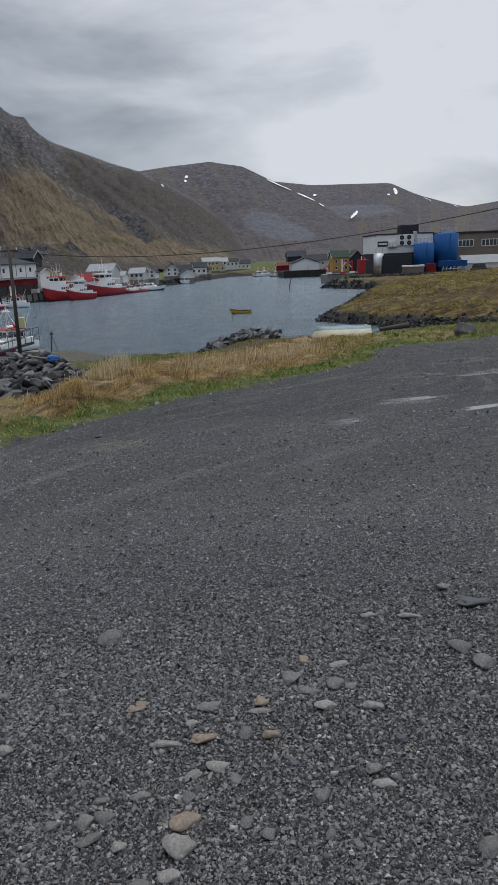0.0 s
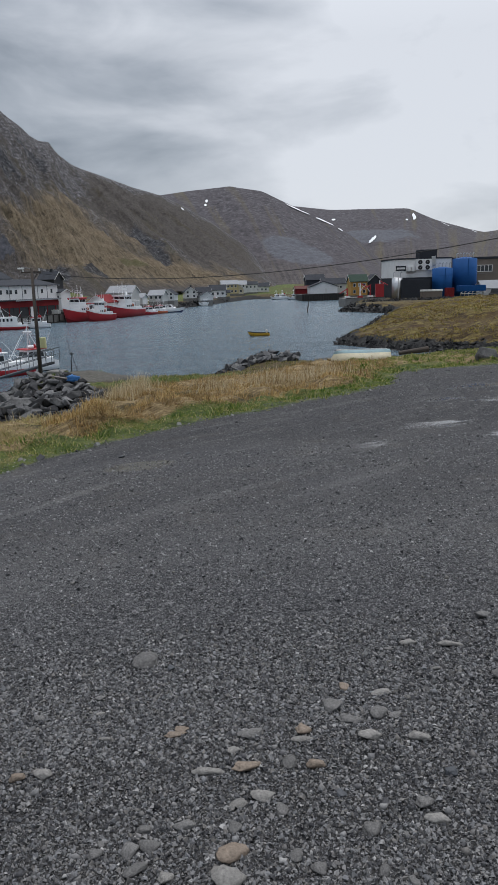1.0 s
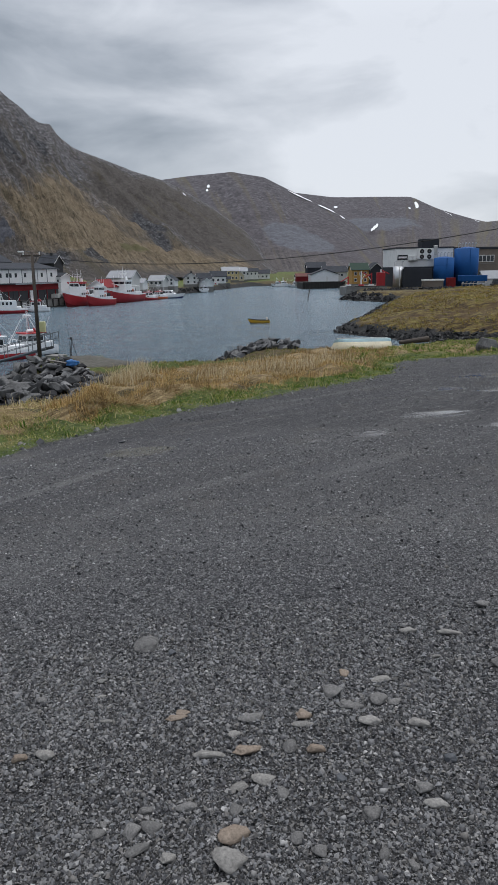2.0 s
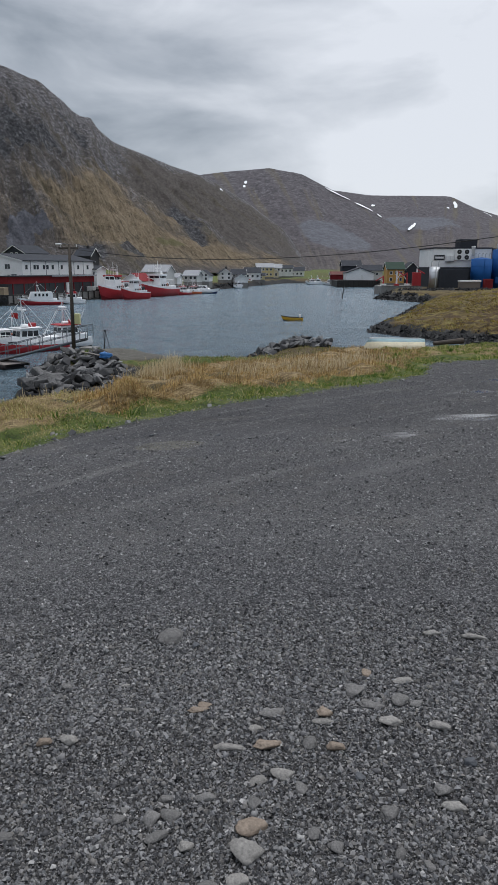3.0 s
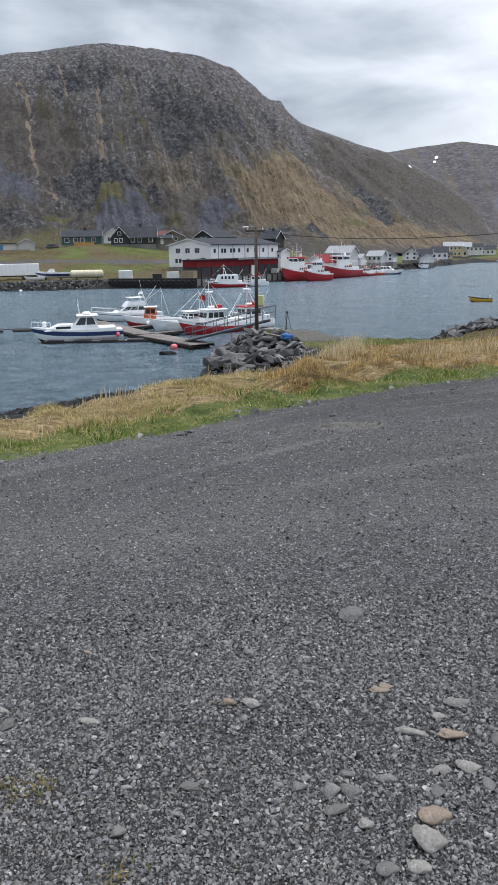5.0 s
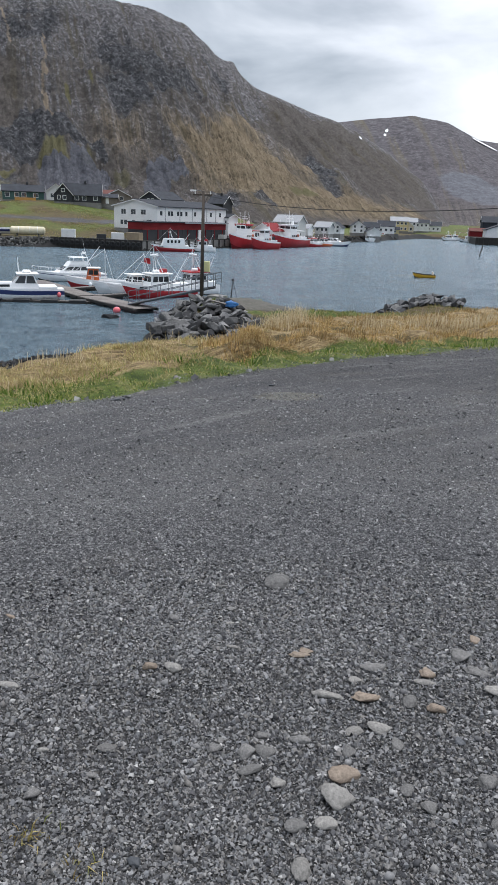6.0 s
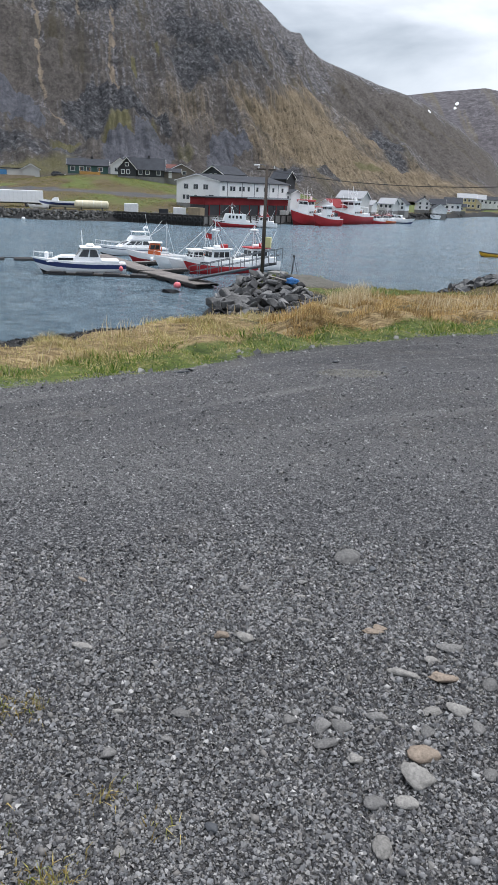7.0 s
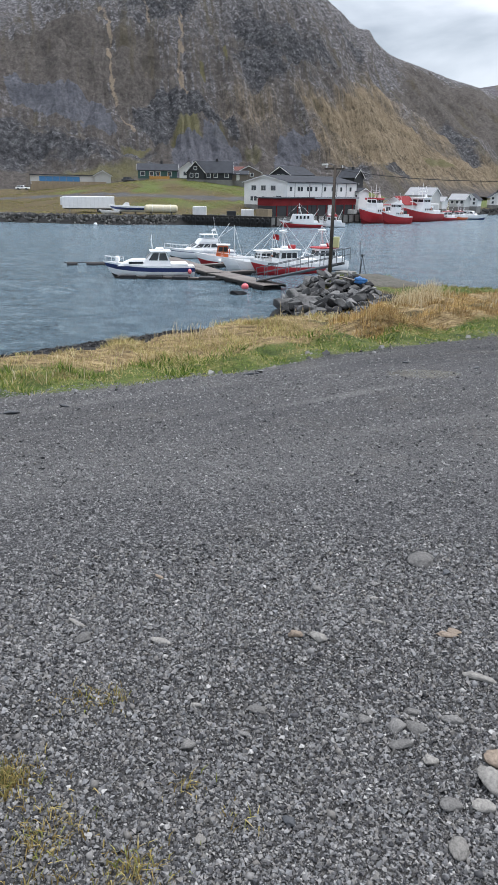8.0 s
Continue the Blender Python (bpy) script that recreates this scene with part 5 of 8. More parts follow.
def angular_rock(seed, corners=13, edge=0.035):
    """A quarried block: the hull of a few scattered corners, its edges a little worn."""
    pick = random.Random(seed)
    bm = bmesh.new()
    for _ in range(corners):
        v = Vector((pick.gauss(0, 1), pick.gauss(0, 1), pick.gauss(0, 1))).normalized() * pick.uniform(0.5, 0.68)
        bm.verts.new((v.x * 1.15, v.y * 0.9, v.z * 0.72))
    got = bmesh.ops.convex_hull(bm, input=list(bm.verts))
    bmesh.ops.delete(bm, geom=[g for g in set(got["geom_interior"] + got["geom_unused"]) if isinstance(g, bmesh.types.BMVert)], context="VERTS")
    bmesh.ops.dissolve_limit(bm, angle_limit=0.3, verts=list(bm.verts), edges=list(bm.edges))
    if edge:
        bmesh.ops.bevel(bm, geom=list(bm.edges), offset=edge, segments=1, affect="EDGES")
    bmesh.ops.triangulate(bm, faces=list(bm.faces))
    return bm


def rock_meshes(name, material, n=14, edge=0.03):
    out = []
    for k in range(n):
        bm = angular_rock(k + 31, 10 + k % 5, edge)
        me = bpy.data.meshes.new(name)
        bm.to_mesh(me)
        bm.free()
        me.materials.append(material)
        out.append(me)
    return out


ROCKS, DARK_ROCKS = rock_meshes("boulder", M_ROCK), rock_meshes("boulder", M_ROCK_DARK)
rnd = random.Random(5)


def boulder(x, y, size, lift, meshes, label, group):
    ob = new("boulder", rnd.choice(meshes))
    ob.location = (x, y, max(height_at(x, y), SEA - 0.3) + lift)
    ob.rotation_euler = (rnd.uniform(-0.7, 0.7), rnd.uniform(-0.7, 0.7), rnd.uniform(0, 6.3))
    ob.scale = (size * rnd.uniform(0.9, 1.5), size * rnd.uniform(0.8, 1.2), size * rnd.uniform(0.7, 1.1))
    return tagged(ob, label, "boulder", group)


for k in range(290):
    u, v = rnd.random(), rnd.random()
    y = 43.6 + v * 11.0
    left = -14.4 - 2.5 * v
    x = left + u * (8.7 - 3.3 * v)
    if math.hypot(x + 14.25, y - 56.4) < 0.9:
        continue
    wet = v < 0.16 + 0.1 * (u < 0.15)
    boulder(x, y, rnd.uniform(0.42, 1.1) * (0.8 if wet else 1), rnd.uniform(0.05, 0.45), DARK_ROCKS if wet or rnd.random() < 0.2 else ROCKS, "wet dark boulder at the waterline" if wet else "angular grey riprap boulder on the jetty's slope", "riprap of the jetty")
heap_v, heap_f = [], []
for k in range(360):
    u = rnd.random()
    x = -1.3 + 7.6 * u
    swell = math.sin(math.pi * min(1.0, 0.05 + u * 0.72)) ** 0.8
    off_ = rnd.uniform(-4.6, 2.0)
    y = 64.8 + 3.8 * min(u * 2, 1) + off_
    size = rnd.uniform(0.4, 0.9)
    z = max(height_at(x, y), SEA - 0.3) + rnd.uniform(0.0, 1.25) * swell * (1 - abs(off_) / 5.5)
    m = Matrix.LocRotScale((x, y, z), Euler((rnd.uniform(-0.7, 0.7), rnd.uniform(-0.7, 0.7), rnd.uniform(0, 6.3))), (size * rnd.uniform(0.9, 1.5), size, size * rnd.uniform(0.7, 1.1)))
    me = rnd.choice(ROCKS)
    base = sum(len(v) for v in heap_v)
    heap_v.append(np.array([m @ v.co for v in me.vertices]))
    heap_f.append(np.array([f.vertices[:] for f in me.polygons]) + base)
ob = raw_mesh("boulder_heap", np.concatenate(heap_v), np.concatenate(heap_f), island_material("point_boulders", ((0.0, (0.025, 0.026, 0.028)), (0.5, (0.055, 0.056, 0.06)), (0.9, (0.11, 0.11, 0.112)), (1.0, (0.18, 0.178, 0.17))), 0.8, 2.5))
tagged(ob, "heap of dark angular boulders on the point", "boulders", kind="stuff")

# ---- paints ----
M_WHITE = mat("white_gelcoat", (0.84, 0.845, 0.85), 0.35, var=0.08, scale=1.2, fine=12, bump=0.03, per_object=0.05)
M_OFFWHITE = mat("weathered_white_paint", (0.76, 0.76, 0.75), 0.6, var=0.16, scale=0.8, fine=9, bump=0.08)
M_RED = mat("red_boat_paint", (0.38, 0.018, 0.024), 0.45, var=0.22, scale=0.8, fine=10, bump=0.05, per_object=0.12)
M_DKRED = mat("dull_red_cladding", (0.2, 0.02, 0.023), 0.8, spec=0.2, var=0.25, scale=0.6, fine=10, bump=0.08)
M_ORANGE = mat("orange_paint", (0.6, 0.13, 0.035), 0.5, var=0.15)
M_PINK = mat("pink_buoy_plastic", (0.75, 0.16, 0.18), 0.45, var=0.15)
M_NAVY = mat("navy_hull_stripe", (0.018, 0.032, 0.12), 0.35, var=0.15, bump=0.03)
M_BLUE = mat("blue_painted_steel", (0.006, 0.075, 0.25), 0.7, spec=0.25, var=0.16, scale=0.4, fine=6, bump=0.05)
M_TARP = mat("blue_tarpaulin", (0.03, 0.16, 0.42), 0.45, var=0.25, scale=5, fine=20, bump=0.4, dist=0.05)
M_YELLOW = mat("yellow_boat_paint", (0.62, 0.35, 0.025), 0.5, var=0.15)
M_CREAM = mat("aged_cream_paint", (0.62, 0.56, 0.4), 0.6, var=0.2, scale=1.5, fine=12, bump=0.08)
M_TEAL = mat("faded_teal_bottom_paint", (0.2, 0.31, 0.33), 0.6, var=0.3, scale=2, fine=12, bump=0.1)
M_BLACK = mat("black_rubber", (0.018, 0.018, 0.02), 0.6, var=0.3)
M_GLASS = mat("tinted_cabin_glass", (0.02, 0.025, 0.03), 0.08, var=0.2, bump=0.0, spec=0.7)
M_STEEL = mat("galvanised_steel", (0.2, 0.21, 0.225), 0.5, metal=0.6, var=0.2)
M_PALE_STEEL = mat("white_painted_tube", (0.72, 0.73, 0.74), 0.4, var=0.1)
M_DARK_STEEL = mat("dark_weathered_steel", (0.06, 0.06, 0.065), 0.6, metal=0.3, var=0.3)
M_POLE = mat("creosoted_pole_wood", (0.075, 0.06, 0.048), 0.85, var=0.4, scale=2, fine=30, bump=0.3, dist=0.01)
M_PLANK = mat("grey_weathered_planks", (0.165, 0.146, 0.134), 0.85, var=0.35, scale=1.2, fine=18, bump=0.25, per_object=0.2)
M_TIMBER = mat("tarred_quay_timber", (0.03, 0.027, 0.024), 0.8, var=0.4, scale=1, fine=14, bump=0.3)
M_CONC = mat("stained_concrete", (0.22, 0.212, 0.2), 0.9, var=0.3, scale=0.7, fine=12, bump=0.2)
M_BOX = mat("pale_yellow_cabinet", (0.6, 0.58, 0.3), 0.55, var=0.12)
M_ROPE = mat("worn_rope", (0.3, 0.27, 0.2), 0.9, var=0.2)


# ---- jetty ----
POLE = Vector((-14.25, 56.4, height_at(-14.25, 56.4) - 0.3))
POLE_TOP = 3.25


def utility_pole(foot, top, lamp):
    pole = thing("utility_pole", "dark creosoted wooden power pole at the jetty root" if lamp else "dark creosoted wooden power pole beside the lot", "utility pole", Matrix.Translation(foot))
    h = top - foot.z
    part("shaft", rod((0, 0, 0), (0.05, 0, h), 0.17, 0.11, 14), M_POLE, pole, smooth_faces=True)
    arm = part("crossarm", box((-0.75, -0.06, h - 0.34), (0.75, 0.06, h - 0.22), 0.01), M_POLE, pole)
    for k in (-0.6, 0.05, 0.6):
        part("insulator", rod((k, 0, h - 0.22), (k, 0, h - 0.02), 0.05, 0.035, 8), M_OFFWHITE, arm, "white porcelain insulator")
    part("brace", rod((0.45, 0.05, h - 0.3), (0.1, 0.07, h - 0.9), 0.02), M_DARK_STEEL, pole)
    part("cable_duct", rod((0.15, -0.1, 0.3), (0.12, -0.06, h - 1.0), 0.03), M_DARK_STEEL, pole)
    if lamp:
        head = part("lamp_arm", tube([(0, -0.05, h - 0.05), (-0.35, -0.05, h + 0.06), (-0.6, -0.05, h + 0.02)], 0.025), M_STEEL, pole, "galvanised lamp bracket")
        part("lamp_head", box((-0.98, -0.14, h - 0.05), (-0.5, 0.04, h + 0.07), 0.04), M_OFFWHITE, head, "white street lamp head")
        boxy = part("meter_cabinet", box((0.2, -0.22, h - 5.95), (0.62, 0.14, h - 5.15), 0.03), M_BOX, pole, "pale yellow electric cabinet")
        part("cabinet_door", box((0.24, -0.235, h - 5.9), (0.58, -0.222, h - 5.2)), M_BOX, boxy)
        part("bracket", box((0.05, -0.1, h - 5.8), (0.2, 0.06, h - 5.7)), M_STEEL, pole)
    return pole


utility_pole(POLE, POLE_TOP, True)
POLE_B = Vector((18.6, 28.4, height_at(18.6, 28.4) - 0.3))
utility_pole(POLE_B, 4.7, False)
cable = bpy.data.curves.new("power_cable", "CURVE")
cable.dimensions, cable.bevel_depth, cable.bevel_resolution = "3D", 0.022, 1
cable_line = cable.splines.new("POLY")
cable_line.points.add(40)
for k, p in enumerate(cable_line.points):
    u = k / 40
    p.co = (-14.2 + 32.6 * u, 56.4 - 28.0 * u, 2.95 - 4.6 * u + 6.1 * u * u, 1)
cable.materials.append(M_BLACK)
tagged(new("power_cable", cable), "slack black power cable between two poles", "cable")


def gangway(a, b, half):
    g = thing("gangway", "grey steel gangway with railings down to the floating dock", "gangway", Matrix.Identity(4))
    a, b = Vector(a), Vector(b)
    d = b - a
    n = Vector((-d.y, d.x, 0)).normalized() * half
    up = Vector((0, 0, 1))
    bm = bmesh.new()
    vs = [bm.verts.new(p) for p in (a + n, a - n, b - n, b + n, a + n - up * 0.12, a - n - up * 0.12, b - n - up * 0.12, b + n - up * 0.12)]
    for f in ((0, 1, 2, 3), (4, 5, 6, 7), (0, 1, 5, 4), (1, 2, 6, 5), (2, 3, 7, 6), (3, 0, 4, 7)):
        bm.faces.new([vs[k] for k in f])
    part("deck", bm, M_DARK_STEEL, g, "dark grating walkway")
    for s_ in (1, -1):
        part("side_beam", rod(a + n * s_ - up * 0.1, b + n * s_ - up * 0.1, 0.09), M_STEEL, g)
        part("handrail", tube([a + n * s_ + up * 1.05 - d.normalized() * 0.6, b + n * s_ + up * 1.05], 0.035), M_STEEL, g)
        part("midrail", rod(a + n * s_ + up * 0.55 - d.normalized() * 0.6, b + n * s_ + up * 0.55, 0.028), M_STEEL, g)
        for k in range(8):
            p = a + d * (k / 7) + n * s_
            part("post", rod(p - up * 0.1, p + up * 1.05, 0.032, seg=6), M_STEEL, g)
        e = a + n * s_ - d.normalized() * 0.6
        part("post", rod(e - up * 0.05, e + up * 1.05, 0.032, seg=6), M_STEEL, g)
    return g


gangway((-14.3, 60.0, -4.15), (-22.4, 63.4, SEA + 0.62), 0.55)
o = part("gangway_abutment", box((-0.7, -0.6, -1.6), (0.6, 0.6, 0.1), 0.04), M_CONC, None)
o.location, o.rotation_euler = (-13.7, 59.7, -4.9), (0, 0, -0.4)
tagged(o, "weathered concrete abutment under the gangway's shore end", "abutment")

DOCK_WORDS = "weathered plank floating dock on black pontoons"


def dock(a, b, half, label, floats, group="floating docks", deck=0.42, lift=0.0):
    d = thing("floating_dock", label, "dock", Matrix.Identity(4), group)
    a, b = Vector((*a, SEA + deck)), Vector((*b, SEA + deck))
    run = (b - a)
    m = Matrix.Translation(a) @ run.to_track_quat("X", "Z").to_matrix().to_4x4()
    d.matrix_world = m
    length = run.length
    for s_ in (1, -1):
        part("side_beam", box((0, s_ * half - 0.07, -0.22), (length, s_ * half + 0.07, -0.02), 0.01), M_TIMBER, d, "dark tarred side beam")
    plank = None
    count = int(length / 0.3)
    bm = box((0, -half, 0), (0.27, half, 0.04), 0.006)
    plank = part("plank", bm, M_PLANK, d)
    for k in range(1, count):
        o = new("plank", plank.data)
        o.parent = d
        o.location = (k * 0.3, random.uniform(-0.02, 0.02), random.uniform(-0.004, 0.004))
    for k in range(floats):
        x = length * (k + 0.5) / floats
        part("pontoon", box((x - 0.9, -half * 0.9, -0.75), (x + 0.9, half * 0.9, -0.2), 0.08) if not lift else box((x - 0.8, -half * 1.9, -0.6), (x + 0.8, half * 1.9, lift), 0.05), M_BLACK, d, "black plastic pontoon")
    return d


dock((-20.4, 61.4), (-28.6, 68.3), 1.15, "weathered plank floating dock at the gangway's foot", 4)
dock((-28.9, 68.6), (-40.4, 80.8), 1.05, "weathered plank floating dock between the moored boats", 6)
dock((-27.4, 66.1), (-37.4, 63.4), 0.28, "narrow plank mooring finger on black floats", 4, deck=0.16, lift=0.16)
dock((-33.5, 74.2), (-31.2, 78.5), 0.4, "narrow plank mooring finger among the boats", 2)
dock((-28.6, 69.2), (-25.4, 72.6), 0.35, "narrow plank mooring finger beside the fishing boat", 1)
boom = thing("mooring_boom", "dark mooring boom lying low on black floats", "boom", Matrix.Translation((0, 0, SEA)))
part("beam", rod((-48.6, 71.3, 0.3), (-37.4, 77.4, 0.4), 0.05), M_DARK_STEEL, boom)
for p in ((-47.8, 71.8), (-45.9, 72.8), (-44.9, 73.3)):
    part("float", rod((p[0] - 0.5, p[1] - 0.25, 0.05), (p[0] + 0.5, p[1] + 0.25, 0.05), 0.3, seg=12), M_BLACK, boom)


def mooring_buoy(x, y, r, material, label):
    b = thing("mooring_buoy", label, "buoy", Matrix.Translation((x, y, SEA)), "mooring buoys")
    bm = bmesh.new()
    bmesh.ops.create_uvsphere(bm, u_segments=16, v_segments=10, radius=r, matrix=Matrix.Translation((0, 0, r * 0.55)) @ Matrix.Diagonal((1, 1, 0.92, 1)))
    part("ball", bm, material, b, smooth_faces=True)
    part("eye", rod((0, 0, r * 1.4), (0, 0, r * 1.75), r * 0.22, r * 0.15), M_NAVY, b, "blue moulded eye")


mooring_buoy(-23.05, 61.1, 0.33, M_PINK, "faded pink mooring buoy floating by the dock")
mooring_buoy(-92.0, 149.0, 0.4, M_WHITE, "small white mooring buoy in open water")
ob = new("rock_awash", rnd.choice(DARK_ROCKS))
ob.location, ob.scale, ob.rotation_euler = (-22.35, 57.6, SEA + 0.1), (1.25, 0.9, 1.15), (0.2, 0.25, 0.3)
tagged(ob, "black weed-covered rock just awash", "rock")

# tripod mark and ropes, tarp and planks on the jetty's top
tri = thing("tripod_mark", "thin dark steel tripod mark on the jetty edge", "marker", Matrix.Translation((-12.7, 61.0, height_at(-12.7, 61.0))))
for p in ((0.55, -0.2), (-0.2, 0.3), (-0.15, -0.35)):
    part("leg", rod((p[0], p[1], 0), (0, 0, 1.95), 0.035, 0.025, 6), M_DARK_STEEL, tri)
part("cap", box((-0.09, -0.09, 1.9), (0.09, 0.09, 2.1), 0.02), M_DARK_STEEL, tri)
part("whip", rod((-0.1, 0, 0.3), (-0.22, 0, 3.2), 0.012, seg=5), M_DARK_STEEL, tri)
bm = blob(0.5, 77, (1.2, 0.7, 0.42), 1.3, 3, 3)
tarp = part("tarpaulin", bm, M_TARP, None, smooth_faces=True)
tarp.location = (-10.5, 50.4, -4.4)
tarp.scale = (0.62, 0.75, 0.95)
tagged(tarp, "crumpled blue tarpaulin lying over the boulders", "tarpaulin")
for k, (x, y, a) in enumerate(((-11.9, 51.9, 0.5), (-11.5, 51.6, 0.35))):
    o = part("timber_plank", box((-0.9, -0.1, 0), (0.9, 0.1, 0.06), 0.01), M_PLANK, None)
    o.location, o.rotation_euler = (x, y, -4.5), (0.1, 0.12, -a)
    tagged(o, "bleached loose plank lying on the riprap", "plank", "loose planks")
bm = blob(0.5, 12, (1.1, 0.9, 0.9), 0.3, 2, 7)
o = part("boulder", bm, M_ROCK_DARK, None)
o.location = (-7.4, 60.0, height_at(-7.4, 60.0) + 0.35)
o.scale = (1.5, 1.2, 1.4)
tagged(o, "single mossy dark boulder at the path's end", "boulder")
o = part("boulder", angular_rock(47, 16, 0.04), M_ROCK, None)
o.location = (9.0, 24.9, height_at(9.0, 24.9) + 0.17)
o.scale = (0.62, 0.75, 0.98)
tagged(o, "large grey boulder standing on the lot's grass edge", "boulder")
o = part("driftwood_log", rod((-0.75, 0, 0.06), (0.75, 0.15, 0.2), 0.1, 0.15, 10), M_POLE, None)
o.location = (9.4, 36.0, height_at(9.4, 36.0) + 0.05)
tagged(o, "dark weathered driftwood log in the grass", "log")


# ---- boats ----
def hull_line(length, beam, keel, free, bow_rise, u, flare=0.0, stern=0.82, fine=2.2):
    """Half breadth, keel depth and sheer height at u from stern (0) to bow (1)."""
    b = beam / 2 * (stern + (1 - stern) * min(1, u * 2.5)) * (1 - max(0, (u - 0.42) / 0.58) ** fine)
    return max(b, 0.015), -keel * (1 - max(0, (u - 0.75) / 0.25) ** 2 * 1.0), free + bow_rise * u * u * u


def hull_band(spec, f0, f1, out=0.0, steps=18):
    """A strake of the hull between two fractions of its height, both sides, with the transom."""
    bm = bmesh.new()
    length, beam, keel, free, rise = spec

    def ring_at(u, f):
        b, kz, sz = hull_line(length, beam, keel, free, rise, u)
        z = kz + (sz - kz) * f
        w = b * (0.18 + 0.82 * min(1, f * 1.7) ** 0.6) if f < 0.6 else b * (1.0 + 0.05 * (f - 0.6))
        x = -length / 2 + length * u + (0.12 * length * (f - 0.6) * max(0, (u - 0.55) / 0.45) ** 2 if u > 0.55 else 0) - length * 0.05
        return x, w + out, z

    fs = [f0 + (f1 - f0) * k / 4 for k in range(5)]
    grid = []
    for k in range(steps + 1):
        u = k / steps
        row = [ring_at(u, f) for f in fs]
        grid.append([bm.verts.new((x, -w, z)) for x, w, z in row][::-1] + [bm.verts.new((x, w, z)) for x, w, z in row])
    n = len(fs)
    for a, b in zip(grid, grid[1:]):
        for k in range(n - 1):
            bm.faces.new((a[k], a[k + 1], b[k + 1], b[k]))
            bm.faces.new((a[n + k], a[n + k + 1], b[n + k + 1], b[n + k]))
        if f0 == 0:
            bm.faces.new((a[n - 1], a[n], b[n], b[n - 1]))
    for k in range(n - 1):
        bm.faces.new((grid[0][n - 1 - k], grid[0][n - 2 - k], grid[0][n + k + 1], grid[0][n + k]))
    return bm


def deck_mesh(spec, f, drop, steps=16):
    bm = bmesh.new()
    length, beam, keel, free, rise = spec
    prev = None
    for k in range(steps + 1):
        u = k / steps
        b, kz, sz = hull_line(length, beam, keel, free, rise, u)
        x = -length / 2 + length * u - length * 0.05 + (0.12 * length * (f - 0.6) * max(0, (u - 0.55) / 0.45) ** 2 if u > 0.55 else 0)
        z = kz + (sz - kz) * f - drop
        cur = bm.verts.new((x, -b * 0.98, z)), bm.verts.new((x, 0, z + 0.04)), bm.verts.new((x, b * 0.98, z))
        if prev:
            bm.faces.new((prev[0], prev[1], cur[1], cur[0]))
            bm.faces.new((prev[1], prev[2], cur[2], cur[1]))
        prev = cur
    return bm


def cabin(x0, x1, half, z0, z1, rake_front, rake_back, inset=0.12):
    """A deckhouse with raked ends and sides leaning in."""
    bm = bmesh.new()
    lo = [(x0, -half), (x1, -half * 0.9), (x1, half * 0.9), (x0, half)]
    hi = [(x0 + rake_back, -half + inset), (x1 - rake_front, -half * 0.9 + inset), (x1 - rake_front, half * 0.9 - inset), (x0 + rake_back, half - inset)]
    a, b = [bm.verts.new((x, y, z0)) for x, y in lo], [bm.verts.new((x, y, z1)) for x, y in hi]
    bm.faces.new(a)
    bm.faces.new(b)
    for k in range(4):
        bm.faces.new((a[k], a[k - 1], b[k - 1], b[k]))
    bmesh.ops.bevel(bm, geom=list(bm.edges), offset=0.05, segments=2, affect="EDGES")
    return bm


def cabin_windows(boat_house, x0, x1, half, z0, z1, rake_front, rake_back, inset, count, lo=0.45, hi=0.88):
    """Panes set 8 mm proud of a deckhouse's sides, and a windscreen in two halves."""
    def side(u, f, s_):
        x = x0 + rake_back * f + (x1 - rake_front * f - x0 - rake_back * f) * u
        w = half * (1 - 0.1 * u) - inset * f + 0.012
        return x, s_ * w, z0 + (z1 - z0) * f

    for s_ in (1, -1):
        for k in range(count):
            a, b = 0.06 + 0.88 * k / count, 0.06 + 0.88 * (k + 0.86) / count
            bm = bmesh.new()
            ring_ = [side(a, lo, s_), side(b, lo, s_), side(b, hi, s_), side(a, hi, s_)]
            v = [bm.verts.new(p) for p in ring_] + [bm.verts.new((p[0], p[1] - s_ * 0.03, p[2])) for p in ring_]
            for f in ((0, 1, 2, 3), (4, 5, 6, 7), (0, 1, 5, 4), (1, 2, 6, 5), (2, 3, 7, 6), (3, 0, 4, 7)):
                bm.faces.new([v[i] for i in f])
            part("window", bm, M_GLASS, boat_house, "dark tinted window")
    for s_ in (1, -1):
        bm = bmesh.new()
        ring_ = []
        for yy, f in ((0.05, lo), (0.9, lo), (0.9, hi), (0.05, hi)):
            w = half * 0.9 - inset * f
            ring_.append((x1 - rake_front * f + 0.012, s_ * yy * w, z0 + (z1 - z0) * f))
        v = [bm.verts.new(p) for p in ring_] + [bm.verts.new((p[0] - 0.03, p[1], p[2])) for p in ring_]
        for f in ((0, 1, 2, 3), (4, 5, 6, 7), (0, 1, 5, 4), (1, 2, 6, 5), (2, 3, 7, 6), (3, 0, 4, 7)):
            bm.faces.new([v[i] for i in f])
        part("windscreen", bm, M_GLASS, boat_house, "dark windscreen pane")


def boat_pose(bow, stern):
    """At the waterline, the bow towards the first place."""
    (bx, by), (sx, sy) = bow, stern
    return Matrix.Translation(((bx + sx) / 2, (by + sy) / 2, SEA)) @ Matrix.Rotation(math.atan2(by - sy, bx - sx), 4, "Z")


